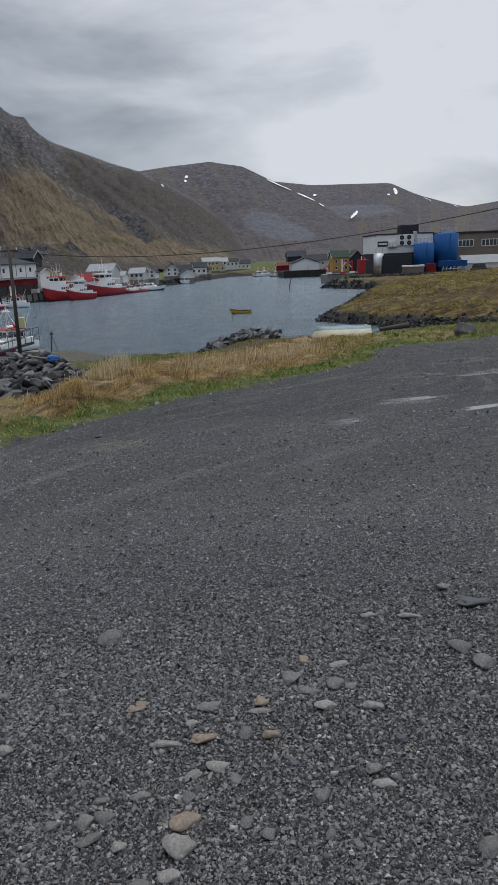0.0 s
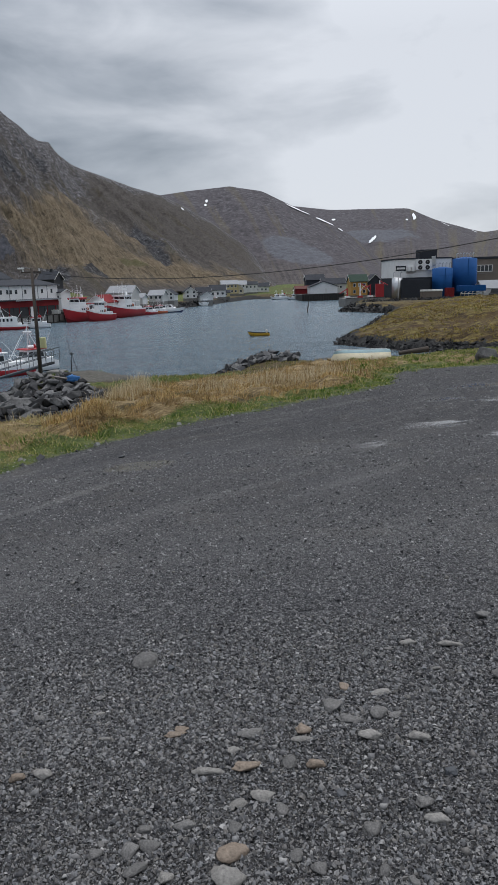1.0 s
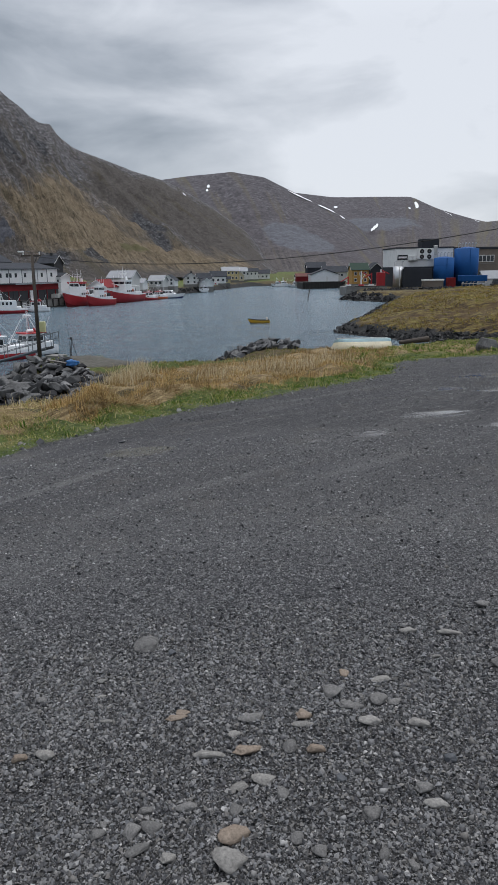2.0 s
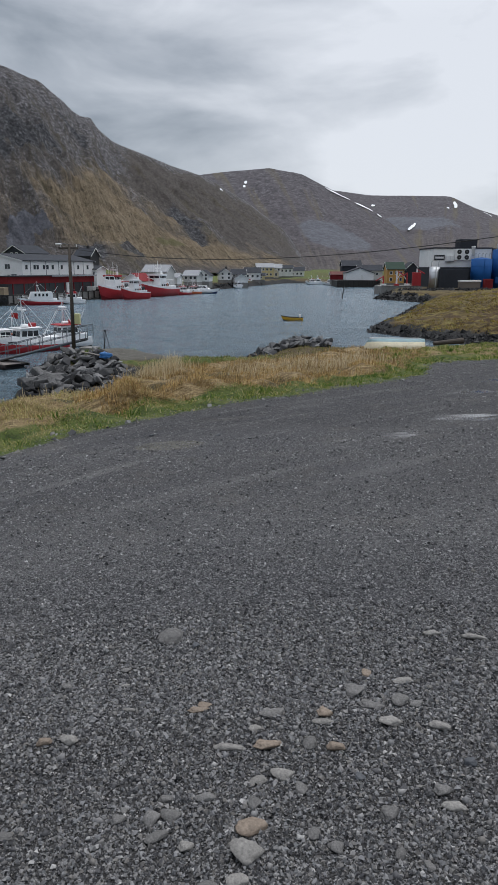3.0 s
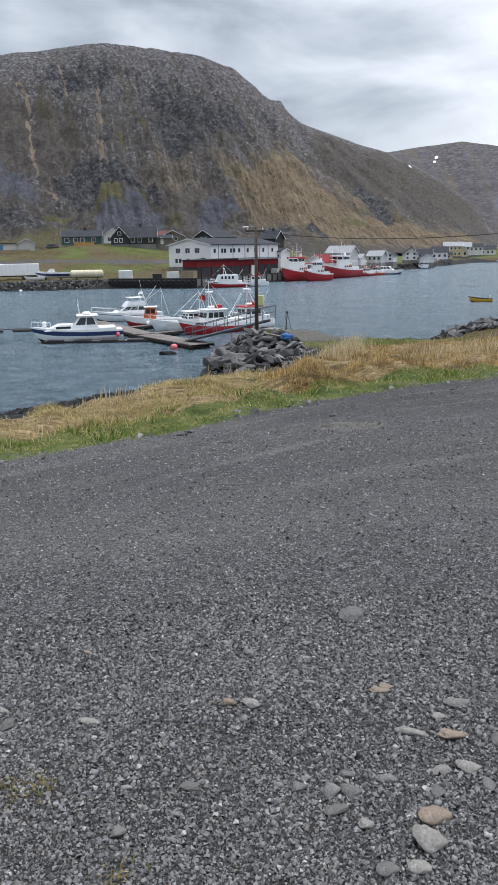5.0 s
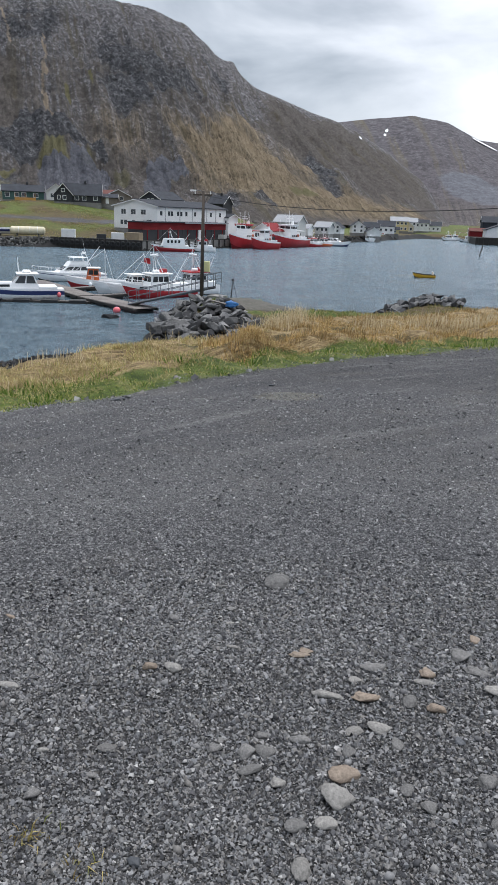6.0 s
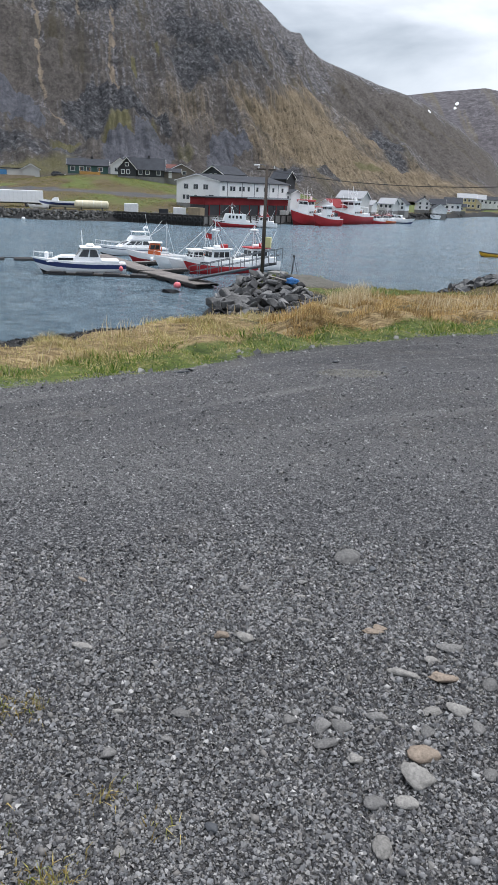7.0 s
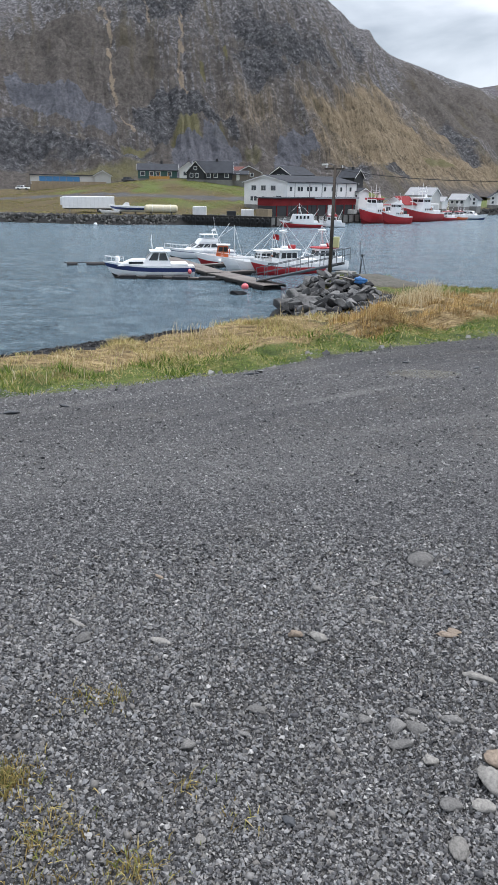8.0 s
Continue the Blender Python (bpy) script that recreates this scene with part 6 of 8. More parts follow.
def rails(boat, spec, f, u0, u1, high, n, both=True):
    length, beam, keel, free, rise = spec
    for s_ in (1, -1):
        top = []
        for k in range(n):
            u = u0 + (u1 - u0) * k / (n - 1)
            b, kz, sz = hull_line(*spec, u)
            x = -length / 2 + length * u - length * 0.05 + (0.05 * length * max(0, (u - 0.55) / 0.45) ** 2)
            p = Vector((x, s_ * b * 0.95, sz))
            part("stanchion", rod(p - Vector((0, 0, 0.05)), p + Vector((0, 0, high)), 0.018, seg=5), M_PALE_STEEL, boat)
            top.append(p + Vector((0, 0, high)))
        part("rail", tube(top, 0.02, 5), M_PALE_STEEL, boat)


def mast(boat, x, y, z0, z1, r, material, stays=(), spreader=0.0):
    m_ = part("mast", rod((x, y, z0), (x, y, z1), r, r * 0.7, 8), material, boat)
    for p in stays:
        part("stay", rod((x, y, z1 - 0.15), p, 0.02, seg=5), material, m_)
    if spreader:
        part("spreader", rod((x, y - spreader, z0 + (z1 - z0) * 0.72), (x, y + spreader, z0 + (z1 - z0) * 0.72), 0.025, seg=6), material, m_)
    return m_


def hull_parts(boat, spec, bands):
    for name, f0, f1, material, label, out in bands:
        part(name, hull_band(spec, f0, f1, out), material, boat, label, True)


def fender(boat, x, y, z, material, label):
    bm = bmesh.new()
    bmesh.ops.create_uvsphere(bm, u_segments=10, v_segments=8, radius=0.2, matrix=Matrix.Translation((x, y, z)) @ Matrix.Diagonal((1, 1, 1.25, 1)))
    part("fender", bm, material, boat, label, True)


def cabin_cruiser():
    spec = (8.4, 2.8, 0.45, 1.15, 0.45)
    c = thing("cabin_cruiser", "white cabin cruiser with a navy hull stripe moored at the dock", "boat", boat_pose((-38.9, 62.9), (-30.9, 67.5)))
    hull_parts(c, spec, (("bottom", 0, 0.3, M_BLACK, "dark bottom paint", 0), ("hull", 0.3, 0.66, M_WHITE, "", 0), ("stripe", 0.66, 0.9, M_NAVY, "navy blue stripe", 0.006), ("gunwale", 0.9, 1.0, M_WHITE, "", 0.012)))
    part("deck", deck_mesh(spec, 1.0, 0.05), M_WHITE, c)
    tr = part("trunk_cabin", cabin(-0.4, 2.9, 1.0, 1.15, 1.75, 1.4, 0.1, 0.2), M_WHITE, c)
    for s_ in (1, -1):
        part("window", box((0.35, s_ * 0.945 - 0.02, 1.36), (1.75, s_ * 0.945 + 0.02, 1.58)), M_GLASS, tr, "long dark side window")
    w = part("wheelhouse", cabin(-2.4, 0.6, 1.12, 1.15, 2.5, 1.15, 0.55, 0.16), M_WHITE, c)
    cabin_windows(w, -2.4, 0.6, 1.12, 1.15, 2.5, 1.15, 0.55, 0.16, 2, 0.4, 0.9)
    part("roof", box((-2.35, -1.12, 2.48), (-0.3, 1.12, 2.6), 0.05), M_WHITE, c)
    part("roof_hatch", box((-1.7, -0.55, 2.6), (-0.9, 0.55, 2.85), 0.12), M_WHITE, c, "rounded white roof raft")
    part("cockpit_coaming", box((-4.0, -1.2, 1.1), (-2.3, 1.2, 1.4), 0.06), M_WHITE, c)
    part("bow_raft", box((2.6, -0.25, 1.5), (3.0, 0.25, 2.05), 0.1), M_WHITE, c, "white life raft canister on the foredeck")
    for y in (0.7, -0.7):
        part("antenna", rod((-0.6, y, 2.6), (-0.5, y, 4.1 if y > 0 else 3.6), 0.02, seg=5), M_WHITE, c, "white whip antenna")
    rails(c, spec, 1.0, 0.8, 0.98, 0.5, 4)
    fender(c, -4.1, 1.35, 0.65, M_PINK, "pink round fender")
    fender(c, -4.0, -1.35, 0.65, M_PINK, "pink round fender")


def motor_yacht():
    spec = (10.2, 3.3, 0.5, 1.15, 0.6)
    c = thing("motor_yacht", "white flybridge motor yacht moored at the dock", "boat", boat_pose((-42.6, 83.4), (-35.4, 89.6)) @ Matrix.Diagonal((0.86, 0.86, 0.8, 1)))
    hull_parts(c, spec, (("bottom", 0, 0.3, M_BLACK, "dark bottom paint", 0), ("hull", 0.3, 0.78, M_WHITE, "", 0), ("stripe", 0.78, 0.83, M_NAVY, "thin dark stripe", 0.006), ("gunwale", 0.83, 1.0, M_WHITE, "", 0)))
    part("deck", deck_mesh(spec, 1.0, 0.05), M_WHITE, c)
    w = part("saloon", cabin(-3.2, 1.9, 1.35, 1.15, 2.35, 2.0, 0.4, 0.25), M_WHITE, c)
    cabin_windows(w, -3.2, 1.9, 1.35, 1.15, 2.35, 2.0, 0.4, 0.25, 3, 0.42, 0.86)
    part("flybridge", cabin(-3.0, 0.0, 1.2, 2.35, 2.95, 0.5, 0.1, 0.1), M_WHITE, c)
    part("flybridge_roof", box((-2.9, -1.15, 3.5), (-0.6, 1.15, 3.6), 0.04), M_WHITE, c)
    for x, y in ((-2.8, 1.05), (-2.8, -1.05), (-0.8, 1.05), (-0.8, -1.05)):
        part("strut", rod((x, y, 2.9), (x, y, 3.5), 0.03, seg=6), M_PALE_STEEL, c)
    a = part("radar_arch", tube([(-3.2, 1.2, 2.3), (-2.6, 1.0, 4.1), (-2.6, -1.0, 4.1), (-3.2, -1.2, 2.3)], 0.06), M_WHITE, c)
    part("radar_dome", rod((-2.6, 0.2, 4.15), (-2.6, 0.2, 4.4), 0.3, 0.25, 14), M_WHITE, a, "white radar dome")
    part("antenna", rod((-2.6, 0.8, 4.1), (-2.3, 0.8, 6.2), 0.02, seg=5), M_WHITE, a)
    part("outrigger", rod((-3.0, -1.2, 2.0), (-5.6, -1.4, 5.2), 0.035, seg=6), M_PALE_STEEL, c)
    rails(c, spec, 1.0, 0.55, 0.98, 0.6, 6)


def open_workboat(label, name, bow, stern, length, low, house, extra):
    spec = (length, length * 0.33, 0.4, 0.85, 0.55)
    c = thing(name, label, "boat", boat_pose(bow, stern))
    hull_parts(c, spec, (("bottom", 0, 0.55, low, "", 0), ("hull", 0.55, 1.0, M_WHITE, "", 0.004)))
    part("deck", deck_mesh(spec, 1.0, 0.22), M_OFFWHITE, c)
    if house:
        w = part("wheelhouse", cabin(-0.5, 1.0, 0.75, 0.8, 2.2, 0.3, 0.05, 0.08), house, c)
        cabin_windows(w, -0.5, 1.0, 0.75, 0.8, 2.2, 0.3, 0.05, 0.08, 2, 0.5, 0.85)
        part("roof", box((-0.7, -0.85, 2.18), (0.9, 0.85, 2.28), 0.04), M_WHITE, c)
        bm = bmesh.new()
        part("life_ring", tube([(-0.6, 0.55 + 0.28 * math.cos(a_ * math.pi / 6), 1.5 + 0.28 * math.sin(a_ * math.pi / 6)) for a_ in range(13)], 0.06, 8, bm), M_ORANGE, c, "orange life ring")
    for x in extra:
        mast(c, x, 0, 0.7, 4.4 if x < 0 else 3.6, 0.035, M_PALE_STEEL, ((length * 0.42, 0, 1.3), (x - 0.9, 0.7, 0.9), (x - 0.9, -0.7, 0.9)), 0.4)
    rails(c, spec, 1.0, 0.6, 0.97, 0.45, 4)
    for y in (1, -1):
        fender(c, 0.5, y * (length * 0.165 + 0.12), 0.45, M_WHITE, "white hanging fender")
    return c


def fishing_boat(bow, stern, length, hull, roof, label, tall):
    spec = (length, length * 0.34, 0.7, 1.15, 0.75)
    c = thing("fishing_boat", label, "boat", boat_pose(bow, stern) @ Matrix.Scale(0.88, 4), "coastal fishing boats")
    hull_parts(c, spec, (("bottom", 0, 0.42, M_BLACK if hull is M_WHITE else M_RED, "", 0), ("hull", 0.42, 0.8, hull, "", 0), ("bulwark", 0.8, 1.0, M_WHITE, "white bulwark", 0.004)))
    part("deck", deck_mesh(spec, 1.0, 0.35), M_OFFWHITE, c)
    w = part("wheelhouse", cabin(-1.4, 1.3, 1.05, 0.9, 2.75, 0.35, 0.1, 0.1), M_WHITE, c)
    cabin_windows(w, -1.4, 1.3, 1.05, 0.9, 2.75, 0.35, 0.1, 0.1, 3, 0.52, 0.85)
    part("roof", box((-1.7, -1.15, 2.72), (1.25, 1.15, 2.86), 0.05), roof, c)
    part("shelter", box((-length * 0.42, -1.1, 0.9), (-1.45, 1.1, 1.7), 0.08), M_WHITE, c)
    g = part("mast_frame", tube([(-0.6, 0.75, 2.8), (0.1, 0.1, 4.8), (0.1, -0.1, 4.8), (-0.6, -0.75, 2.8)], 0.05), M_PALE_STEEL, c)
    part("mast", rod((0.3, 0, 2.8), (0.2, 0, tall), 0.06, 0.04), M_PALE_STEEL, g)
    part("radar_bar", box((-0.05, -0.65, 4.75), (0.4, 0.65, 4.95), 0.05), M_WHITE, g, "white radar scanner")
    part("yard", rod((0.2, -0.9, tall * 0.82), (0.2, 0.9, tall * 0.82), 0.03, seg=6), M_PALE_STEEL, g)
    part("stay", rod((0.2, 0, tall - 0.2), (length * 0.4, 0, 2.0), 0.018, seg=5), M_PALE_STEEL, g)
    part("stay", rod((0.2, 0, tall - 0.2), (-length * 0.42, 0, 1.7), 0.018, seg=5), M_PALE_STEEL, g)
    part("roof_bin", box((-1.4, -0.35, 2.86), (-0.7, 0.35, 3.3), 0.05), M_RED, c, "red plastic bin on the roof")
    part("roof_raft", rod((-0.1, 0.55, 3.05), (0.7, 0.55, 3.05), 0.2, seg=12), M_WHITE, c, "white raft canister")
    part("winch", rod((2.0, -0.3, 1.2), (2.0, 0.3, 1.2), 0.22, seg=12), M_DARK_STEEL, c)
    part("derrick", rod((-length * 0.25, 0, 1.6), (-length * 0.45, 0.3, 4.6), 0.05), M_PALE_STEEL, c)
    for y in (1, -1):
        part("bow_name_bar", box((length * 0.2, y * length * 0.148 - 0.02, 1.25), (length * 0.31, y * length * 0.148 + 0.02, 1.42)), M_BLACK, c, "dark bar of unreadable lettering")
    rails(c, spec, 1.0, 0.5, 0.96, 0.5, 6)
    return c


cabin_cruiser()
motor_yacht()
open_workboat("small white and orange fishing boat with a red bottom", "small_fishing_boat", (-36.0, 79.0), (-29.6, 81.6), 7.0, M_RED, M_ORANGE, (-1.2,))
open_workboat("white open skiff moored with its bow to the dock", "skiff", (-31.0, 74.3), (-26.0, 79.2), 6.6, M_WHITE, None, ())
c = open_workboat("small white cabin boat with a red flag, moored at the dock", "cabin_boat", (-28.2, 72.0), (-23.6, 77.0), 6.8, M_WHITE, M_WHITE, (-1.0,))
bm = bmesh.new()
for k in range(6):
    bm.verts.new((-1.0 - 0.15 * k, 0.06 * math.sin(k * 1.3), 3.9 - 0.02 * k))
    bm.verts.new((-1.0 - 0.15 * k, 0.06 * math.sin(k * 1.3 + 0.4), 3.45 - 0.05 * k))
bm.verts.ensure_lookup_table()
for k in range(5):
    bm.faces.new((bm.verts[2 * k], bm.verts[2 * k + 2], bm.verts[2 * k + 3], bm.verts[2 * k + 1]))
bmesh.ops.solidify(bm, geom=list(bm.faces), thickness=0.015)
part("flag", bm, M_RED, c, "red cloth flag hanging")
fishing_boat((-26.8, 70.6), (-20.4, 77.6), 9.3, M_RED, M_WHITE, "small red-hulled fishing boat with a white wheelhouse at the dock", 6.2)
fishing_boat((-22.4, 76.8), (-19.0, 80.6), 6.2, M_WHITE, M_RED, "small white fishing boat with a red roof behind the gangway", 5.6)

# yellow rowboat at its mooring, and the skiff hauled up on the grass
c = thing("rowing_boat", "yellow open rowing boat moored in the bay", "boat", boat_pose((4.1, 120.5), (7.3, 120.8)) @ Matrix.Diagonal((0.8, 0.85, 1.05, 1)))
spec = (4.3, 1.6, 0.25, 0.5, 0.3)
hull_parts(c, spec, (("bottom", 0, 0.3, M_BLACK, "dark bottom paint", 0), ("hull", 0.3, 0.88, M_YELLOW, "", 0), ("gunwale", 0.88, 1.0, M_DARK_STEEL, "dark rubbing strake", 0.02)))
part("floor", deck_mesh(spec, 0.9, 0.3), M_YELLOW, c)
for x in (-1.2, 0.1, 1.1):
    part("thwart", box((x - 0.12, -0.65, 0.33), (x + 0.12, 0.65, 0.37)), M_YELLOW, c)
part("outboard_cover", box((-2.0, -0.18, 0.4), (-1.7, 0.18, 0.95), 0.06), M_WHITE, c, "white covered outboard motor")
c = thing("upturned_dinghy", "upturned cream dinghy with a faded teal bottom on the grass", "boat", Matrix.Translation((5.9, 32.5, height_at(5.9, 32.5) + 0.42)) @ Matrix.Rotation(radians(176), 4, "Z") @ Matrix.Rotation(math.pi, 4, "X") @ Matrix.Scale(0.78, 4))
spec = (3.4, 1.5, 0.08, 0.62, 0.1)
hull_parts(c, spec, (("bottom", 0, 0.2, M_TEAL, "flaking teal bottom paint", 0), ("hull", 0.2, 0.95, M_CREAM, "", 0), ("gunwale", 0.95, 1.0, M_OFFWHITE, "pale gunwale", 0.02)))
part("keel", box((-1.7, -0.03, -0.13), (1.2, 0.03, -0.06)), M_OFFWHITE, c)
c = thing("channel_stake", "leaning dark wooden stake standing in the water", "stake", Matrix.Translation((24.0, 206, SEA)))
part("shaft", tube([(0.1, 0, -1.5), (-0.1, 0, 0.6), (0.35, 0, 2.6), (0.2, 0, 3.3)], 0.14, 8), M_POLE, c)

# ---- the far shore ----
M_SIDING = mat("white_corrugated_siding", (0.82, 0.82, 0.81), 0.55, var=0.12, scale=0.3, fine=5, bump=0.06)
M_GREYWALL = mat("pale_grey_render", (0.52, 0.52, 0.5), 0.8, var=0.15, scale=0.4, fine=6, bump=0.1)
M_SLATE = mat("dark_slate_roof", (0.05, 0.054, 0.063), 0.9, spec=0.15, var=0.3, scale=0.7, fine=10, bump=0.2)
M_ROOF_PALE = mat("pale_metal_roof", (0.3, 0.31, 0.325), 0.75, spec=0.25, var=0.15, scale=0.5, fine=8)
M_ROOF_RED = mat("red_tile_roof", (0.14, 0.06, 0.052), 0.85, spec=0.2, var=0.25, scale=0.7, fine=10)
M_GREENWALL = mat("dark_green_clapboard", (0.045, 0.11, 0.1), 0.7, var=0.2, scale=0.5, fine=8)
M_DARKWALL = mat("black_stained_clapboard", (0.028, 0.03, 0.035), 0.75, var=0.25, scale=0.5, fine=8)
M_YELLOWWALL = mat("pale_yellow_clapboard", (0.6, 0.5, 0.26), 0.7, var=0.15, scale=0.5, fine=8)
M_OCHRE = mat("ochre_clapboard", (0.5, 0.27, 0.07), 0.7, var=0.2, scale=0.5, fine=8)
M_GREENROOF = mat("green_metal_roof", (0.035, 0.06, 0.045), 0.85, spec=0.2, var=0.2)
M_BROWN = mat("brown_facade_panels", (0.19, 0.16, 0.135), 0.75, var=0.25, scale=0.3, fine=5)
M_CHARCOAL = mat("charcoal_cladding", (0.04, 0.044, 0.053), 0.85, spec=0.2, var=0.2, scale=0.3, fine=6)
M_WOODFENCE = mat("pine_boards", (0.32, 0.25, 0.165), 0.75, var=0.25, scale=0.8, fine=12)
M_BLUEGLASS = mat("blue_glazing", (0.05, 0.2, 0.42), 0.2, var=0.12, spec=0.7)
M_STAINLESS = mat("stainless_steel", (0.55, 0.56, 0.57), 0.35, metal=0.8, var=0.15, scale=0.6, fine=8)
M_PANE = mat("house_window_glass", (0.05, 0.06, 0.07), 0.1, var=0.2, bump=0, spec=0.7)


def window(house, face, u, z, w, h, half_w, depth, frame_mat=None):
    """A framed window on one face of a house: front (-y), right (+x) or left (-x)."""
    def put(lo, hi, material, name, parent, label=""):
        if face == "front":
            bm = box((u + lo[0], -depth / 2 - lo[2], z + lo[1]), (u + hi[0], -depth / 2 - hi[2], z + hi[1]))
        else:
            s_ = 1 if face == "right" else -1
            bm = box((s_ * (half_w + lo[2]), u + lo[0], z + lo[1]), (s_ * (half_w + hi[2]), u + hi[0], z + hi[1]))
        return part(name, bm, material, parent, label)
    f = put((-w / 2 - 0.1, -0.1, -0.05), (w / 2 + 0.1, h + 0.1, 0.03), frame_mat or M_OFFWHITE, "window", house)
    n = max(1, round(w / 0.9))
    for k in range(n):
        a = -w / 2 + w * k / n + 0.03
        put((a, 0.03, 0.0), (a + w / n - 0.06, h - 0.03, 0.042), M_PANE, "pane", f, "dark glass pane")


def house(label, x, y, z, w, d, wall_h, roof_h, rot, wall_mat, roof_mat, ridge="x", wins=(), door=None, chimney=False, trim=M_OFFWHITE, group="", name="house", foundation=0.35):
    """A pitched-roof house: walls with gables, two roof slopes with eaves, boards, windows and door."""
    t = thing(name, label, "house" if name == "house" else "building", pose(x, y, z, 0, 0, rot), group)
    hw, hd = w / 2, d / 2
    if foundation:
        part("foundation", box((-hw + 0.05, -hd + 0.05, -2.0), (hw - 0.05, hd - 0.05, foundation)), M_CONC, t, "grey concrete foundation")
    z0 = foundation - 0.02 if foundation else -1.0
    if ridge == "x":
        outline = [(-hd, z0), (hd, z0), (hd, wall_h), (0, wall_h + roof_h), (-hd, wall_h)]
        part("wall", prism(outline, -hw, hw, axis="x"), wall_mat, t)
    else:
        outline = [(-hw, z0), (hw, z0), (hw, wall_h), (0, wall_h + roof_h), (-hw, wall_h)]
        part("wall", prism(outline, -hd, hd), wall_mat, t)
    half, run = (hd, hw) if ridge == "x" else (hw, hd)
    k = roof_h / half
    over = 0.45
    for s_ in (1, -1):
        slab = [(0, wall_h + roof_h + 0.04), (s_ * (half + over), wall_h - over * k + 0.04), (s_ * (half + over), wall_h - over * k + 0.2), (0, wall_h + roof_h + 0.22)]
        r = part("roof", prism(slab, -run - over, run + over, axis="x" if ridge == "x" else "y"), roof_mat, t)
        edge = [(0, wall_h + roof_h - 0.1), (s_ * (half + over), wall_h - over * k - 0.1), (s_ * (half + over), wall_h - over * k + 0.12), (0, wall_h + roof_h + 0.12)]
        part("bargeboard", prism(edge, -run - over - 0.05, -run - over - 0.004, axis="x" if ridge == "x" else "y"), trim, r, "white bargeboard")
        part("bargeboard", prism(edge, run + over + 0.004, run + over + 0.05, axis="x" if ridge == "x" else "y"), trim, r, "white bargeboard")
    for face, u, wz, ww, wh in wins:
        window(t, face, u, wz, ww, wh, hw, d)
    if door is not None:
        dd = part("door", box((door - 0.5, -hd - 0.06, z0 + 0.1), (door + 0.5, -hd + 0.02, z0 + 2.15)), M_OFFWHITE, t)
        part("handle", box((door + 0.34, -hd - 0.1, z0 + 1.1), (door + 0.42, -hd - 0.06, z0 + 1.2)), M_STEEL, dd)
    if chimney:
        part("chimney", box((hw * 0.2 - 0.35, -0.35, wall_h + roof_h * 0.5), (hw * 0.2 + 0.35, 0.35, wall_h + roof_h + 0.9), 0.03), M_DARKWALL, t, "dark chimney stack")
    return t


def row(face, z, w, h, places):
    return [(face, u, z, w, h) for u in places]


# quays
def quay(name, label, a, b, back, top, material, piles, tyres):
    a, b = Vector((*a, 0)), Vector((*b, 0))
    run = b - a
    q = thing(name, label, "quay", Matrix.Translation((a.x, a.y, SEA)) @ Matrix.Rotation(math.atan2(run.y, run.x), 4, "Z"), "quays")
    tagged(q, kind="structure")
    part("face", box((0, 0, -1.5), (run.length, back, top), 0.04), material, q)
    part("kerb", box((0, -0.06, top), (run.length, 0.3, top + 0.22), 0.03), M_TIMBER, q, "dark timber kerb")
    for k in range(piles):
        x = run.length * (k + 0.5) / piles
        part("pile", rod((x, -0.2, -1.5), (x, -0.2, top + 0.1), 0.17, seg=8), M_TIMBER, q)
    for k in range(tyres):
        x = run.length * (k + 0.5) / tyres
        bm = bmesh.new()
        tube([(x + 0.45 * math.cos(i * math.pi / 5), -0.42, top - 0.75 + 0.45 * math.sin(i * math.pi / 5)) for i in range(11)], 0.16, 6, bm)
        part("tyre_fender", bm, M_BLACK, q, "black tyre fender")
    return q


quay("timber_quay", "black timber quay hung with old tyre fenders", (-77, 163.2), (-54.5, 162.0), 4, 2.1, M_TIMBER, 16, 18)
quay("harbour_quay", "stained harbour quay beside the fish landing", (-54.4, 162.2), (-41.6, 199.5), 4, 2.1, M_CONC, 14, 0)
quay("harbour_quay", "stained harbour quay along the moored trawlers", (-41.5, 199.8), (-18.5, 269.0), 3, 1.9, M_CONC, 16, 0)
quay("concrete_quay", "pale concrete quay front at the factory yard", (39.6, 235.0), (52.5, 235.0), 14, 2.7, M_CONC, 0, 0)
quay("boathouse_quay", "dark timber quay under the white boathouse", (35.3, 324.0), (54, 324.0), 24, 2.7, M_TIMBER, 9, 0)

# fish landing warehouse and the sheds on the quay
wh = pose(0, 0, 0, 0, 0, -20.7)
ax, ay = wh @ Vector((1, 0, 0)), wh @ Vector((0, 1, 0))
c0 = Vector((-56.7, 180.6, 0))
cen = c0 - ax * 7.0 + ay * 15.5
house("long white warehouse with a shallow dark roof and a gabled end", cen.x, cen.y, -4.6, 14.0, 31, 7.5, 1.55, -20.7, M_SIDING, M_SLATE, "y", name="warehouse", foundation=2.1,
      wins=row("front", 5.5, 1.5, 1.2, (-3.8, -0.6, 2.6)) + row("front", 3.0, 0.9, 1.1, (-4.4, -3.2, -0.6, 2.9)) + [("front", 4.4, 2.8, 1.6, 1.5)]
      + row("right", 5.4, 0.95, 1.1, (-14, -10.8, -9.6, -7.0, -5.6, -3.4, 0.5, 4.0, 8.0, 12.5)))
for u in (-12.4, -6.2, -0.8, 6.0, 10.4):
    p = cen + ax * 7.03 + ay * u
    o = part("downpipe", rod((p.x, p.y, -3), (p.x, p.y, 2.8), 0.08), M_STEEL, None)
    tagged(o, "grey downpipe on the warehouse wall", "pipe", "warehouse downpipes")
gc = Vector((-50.6, 184.5, 0)) - ax * 1.6
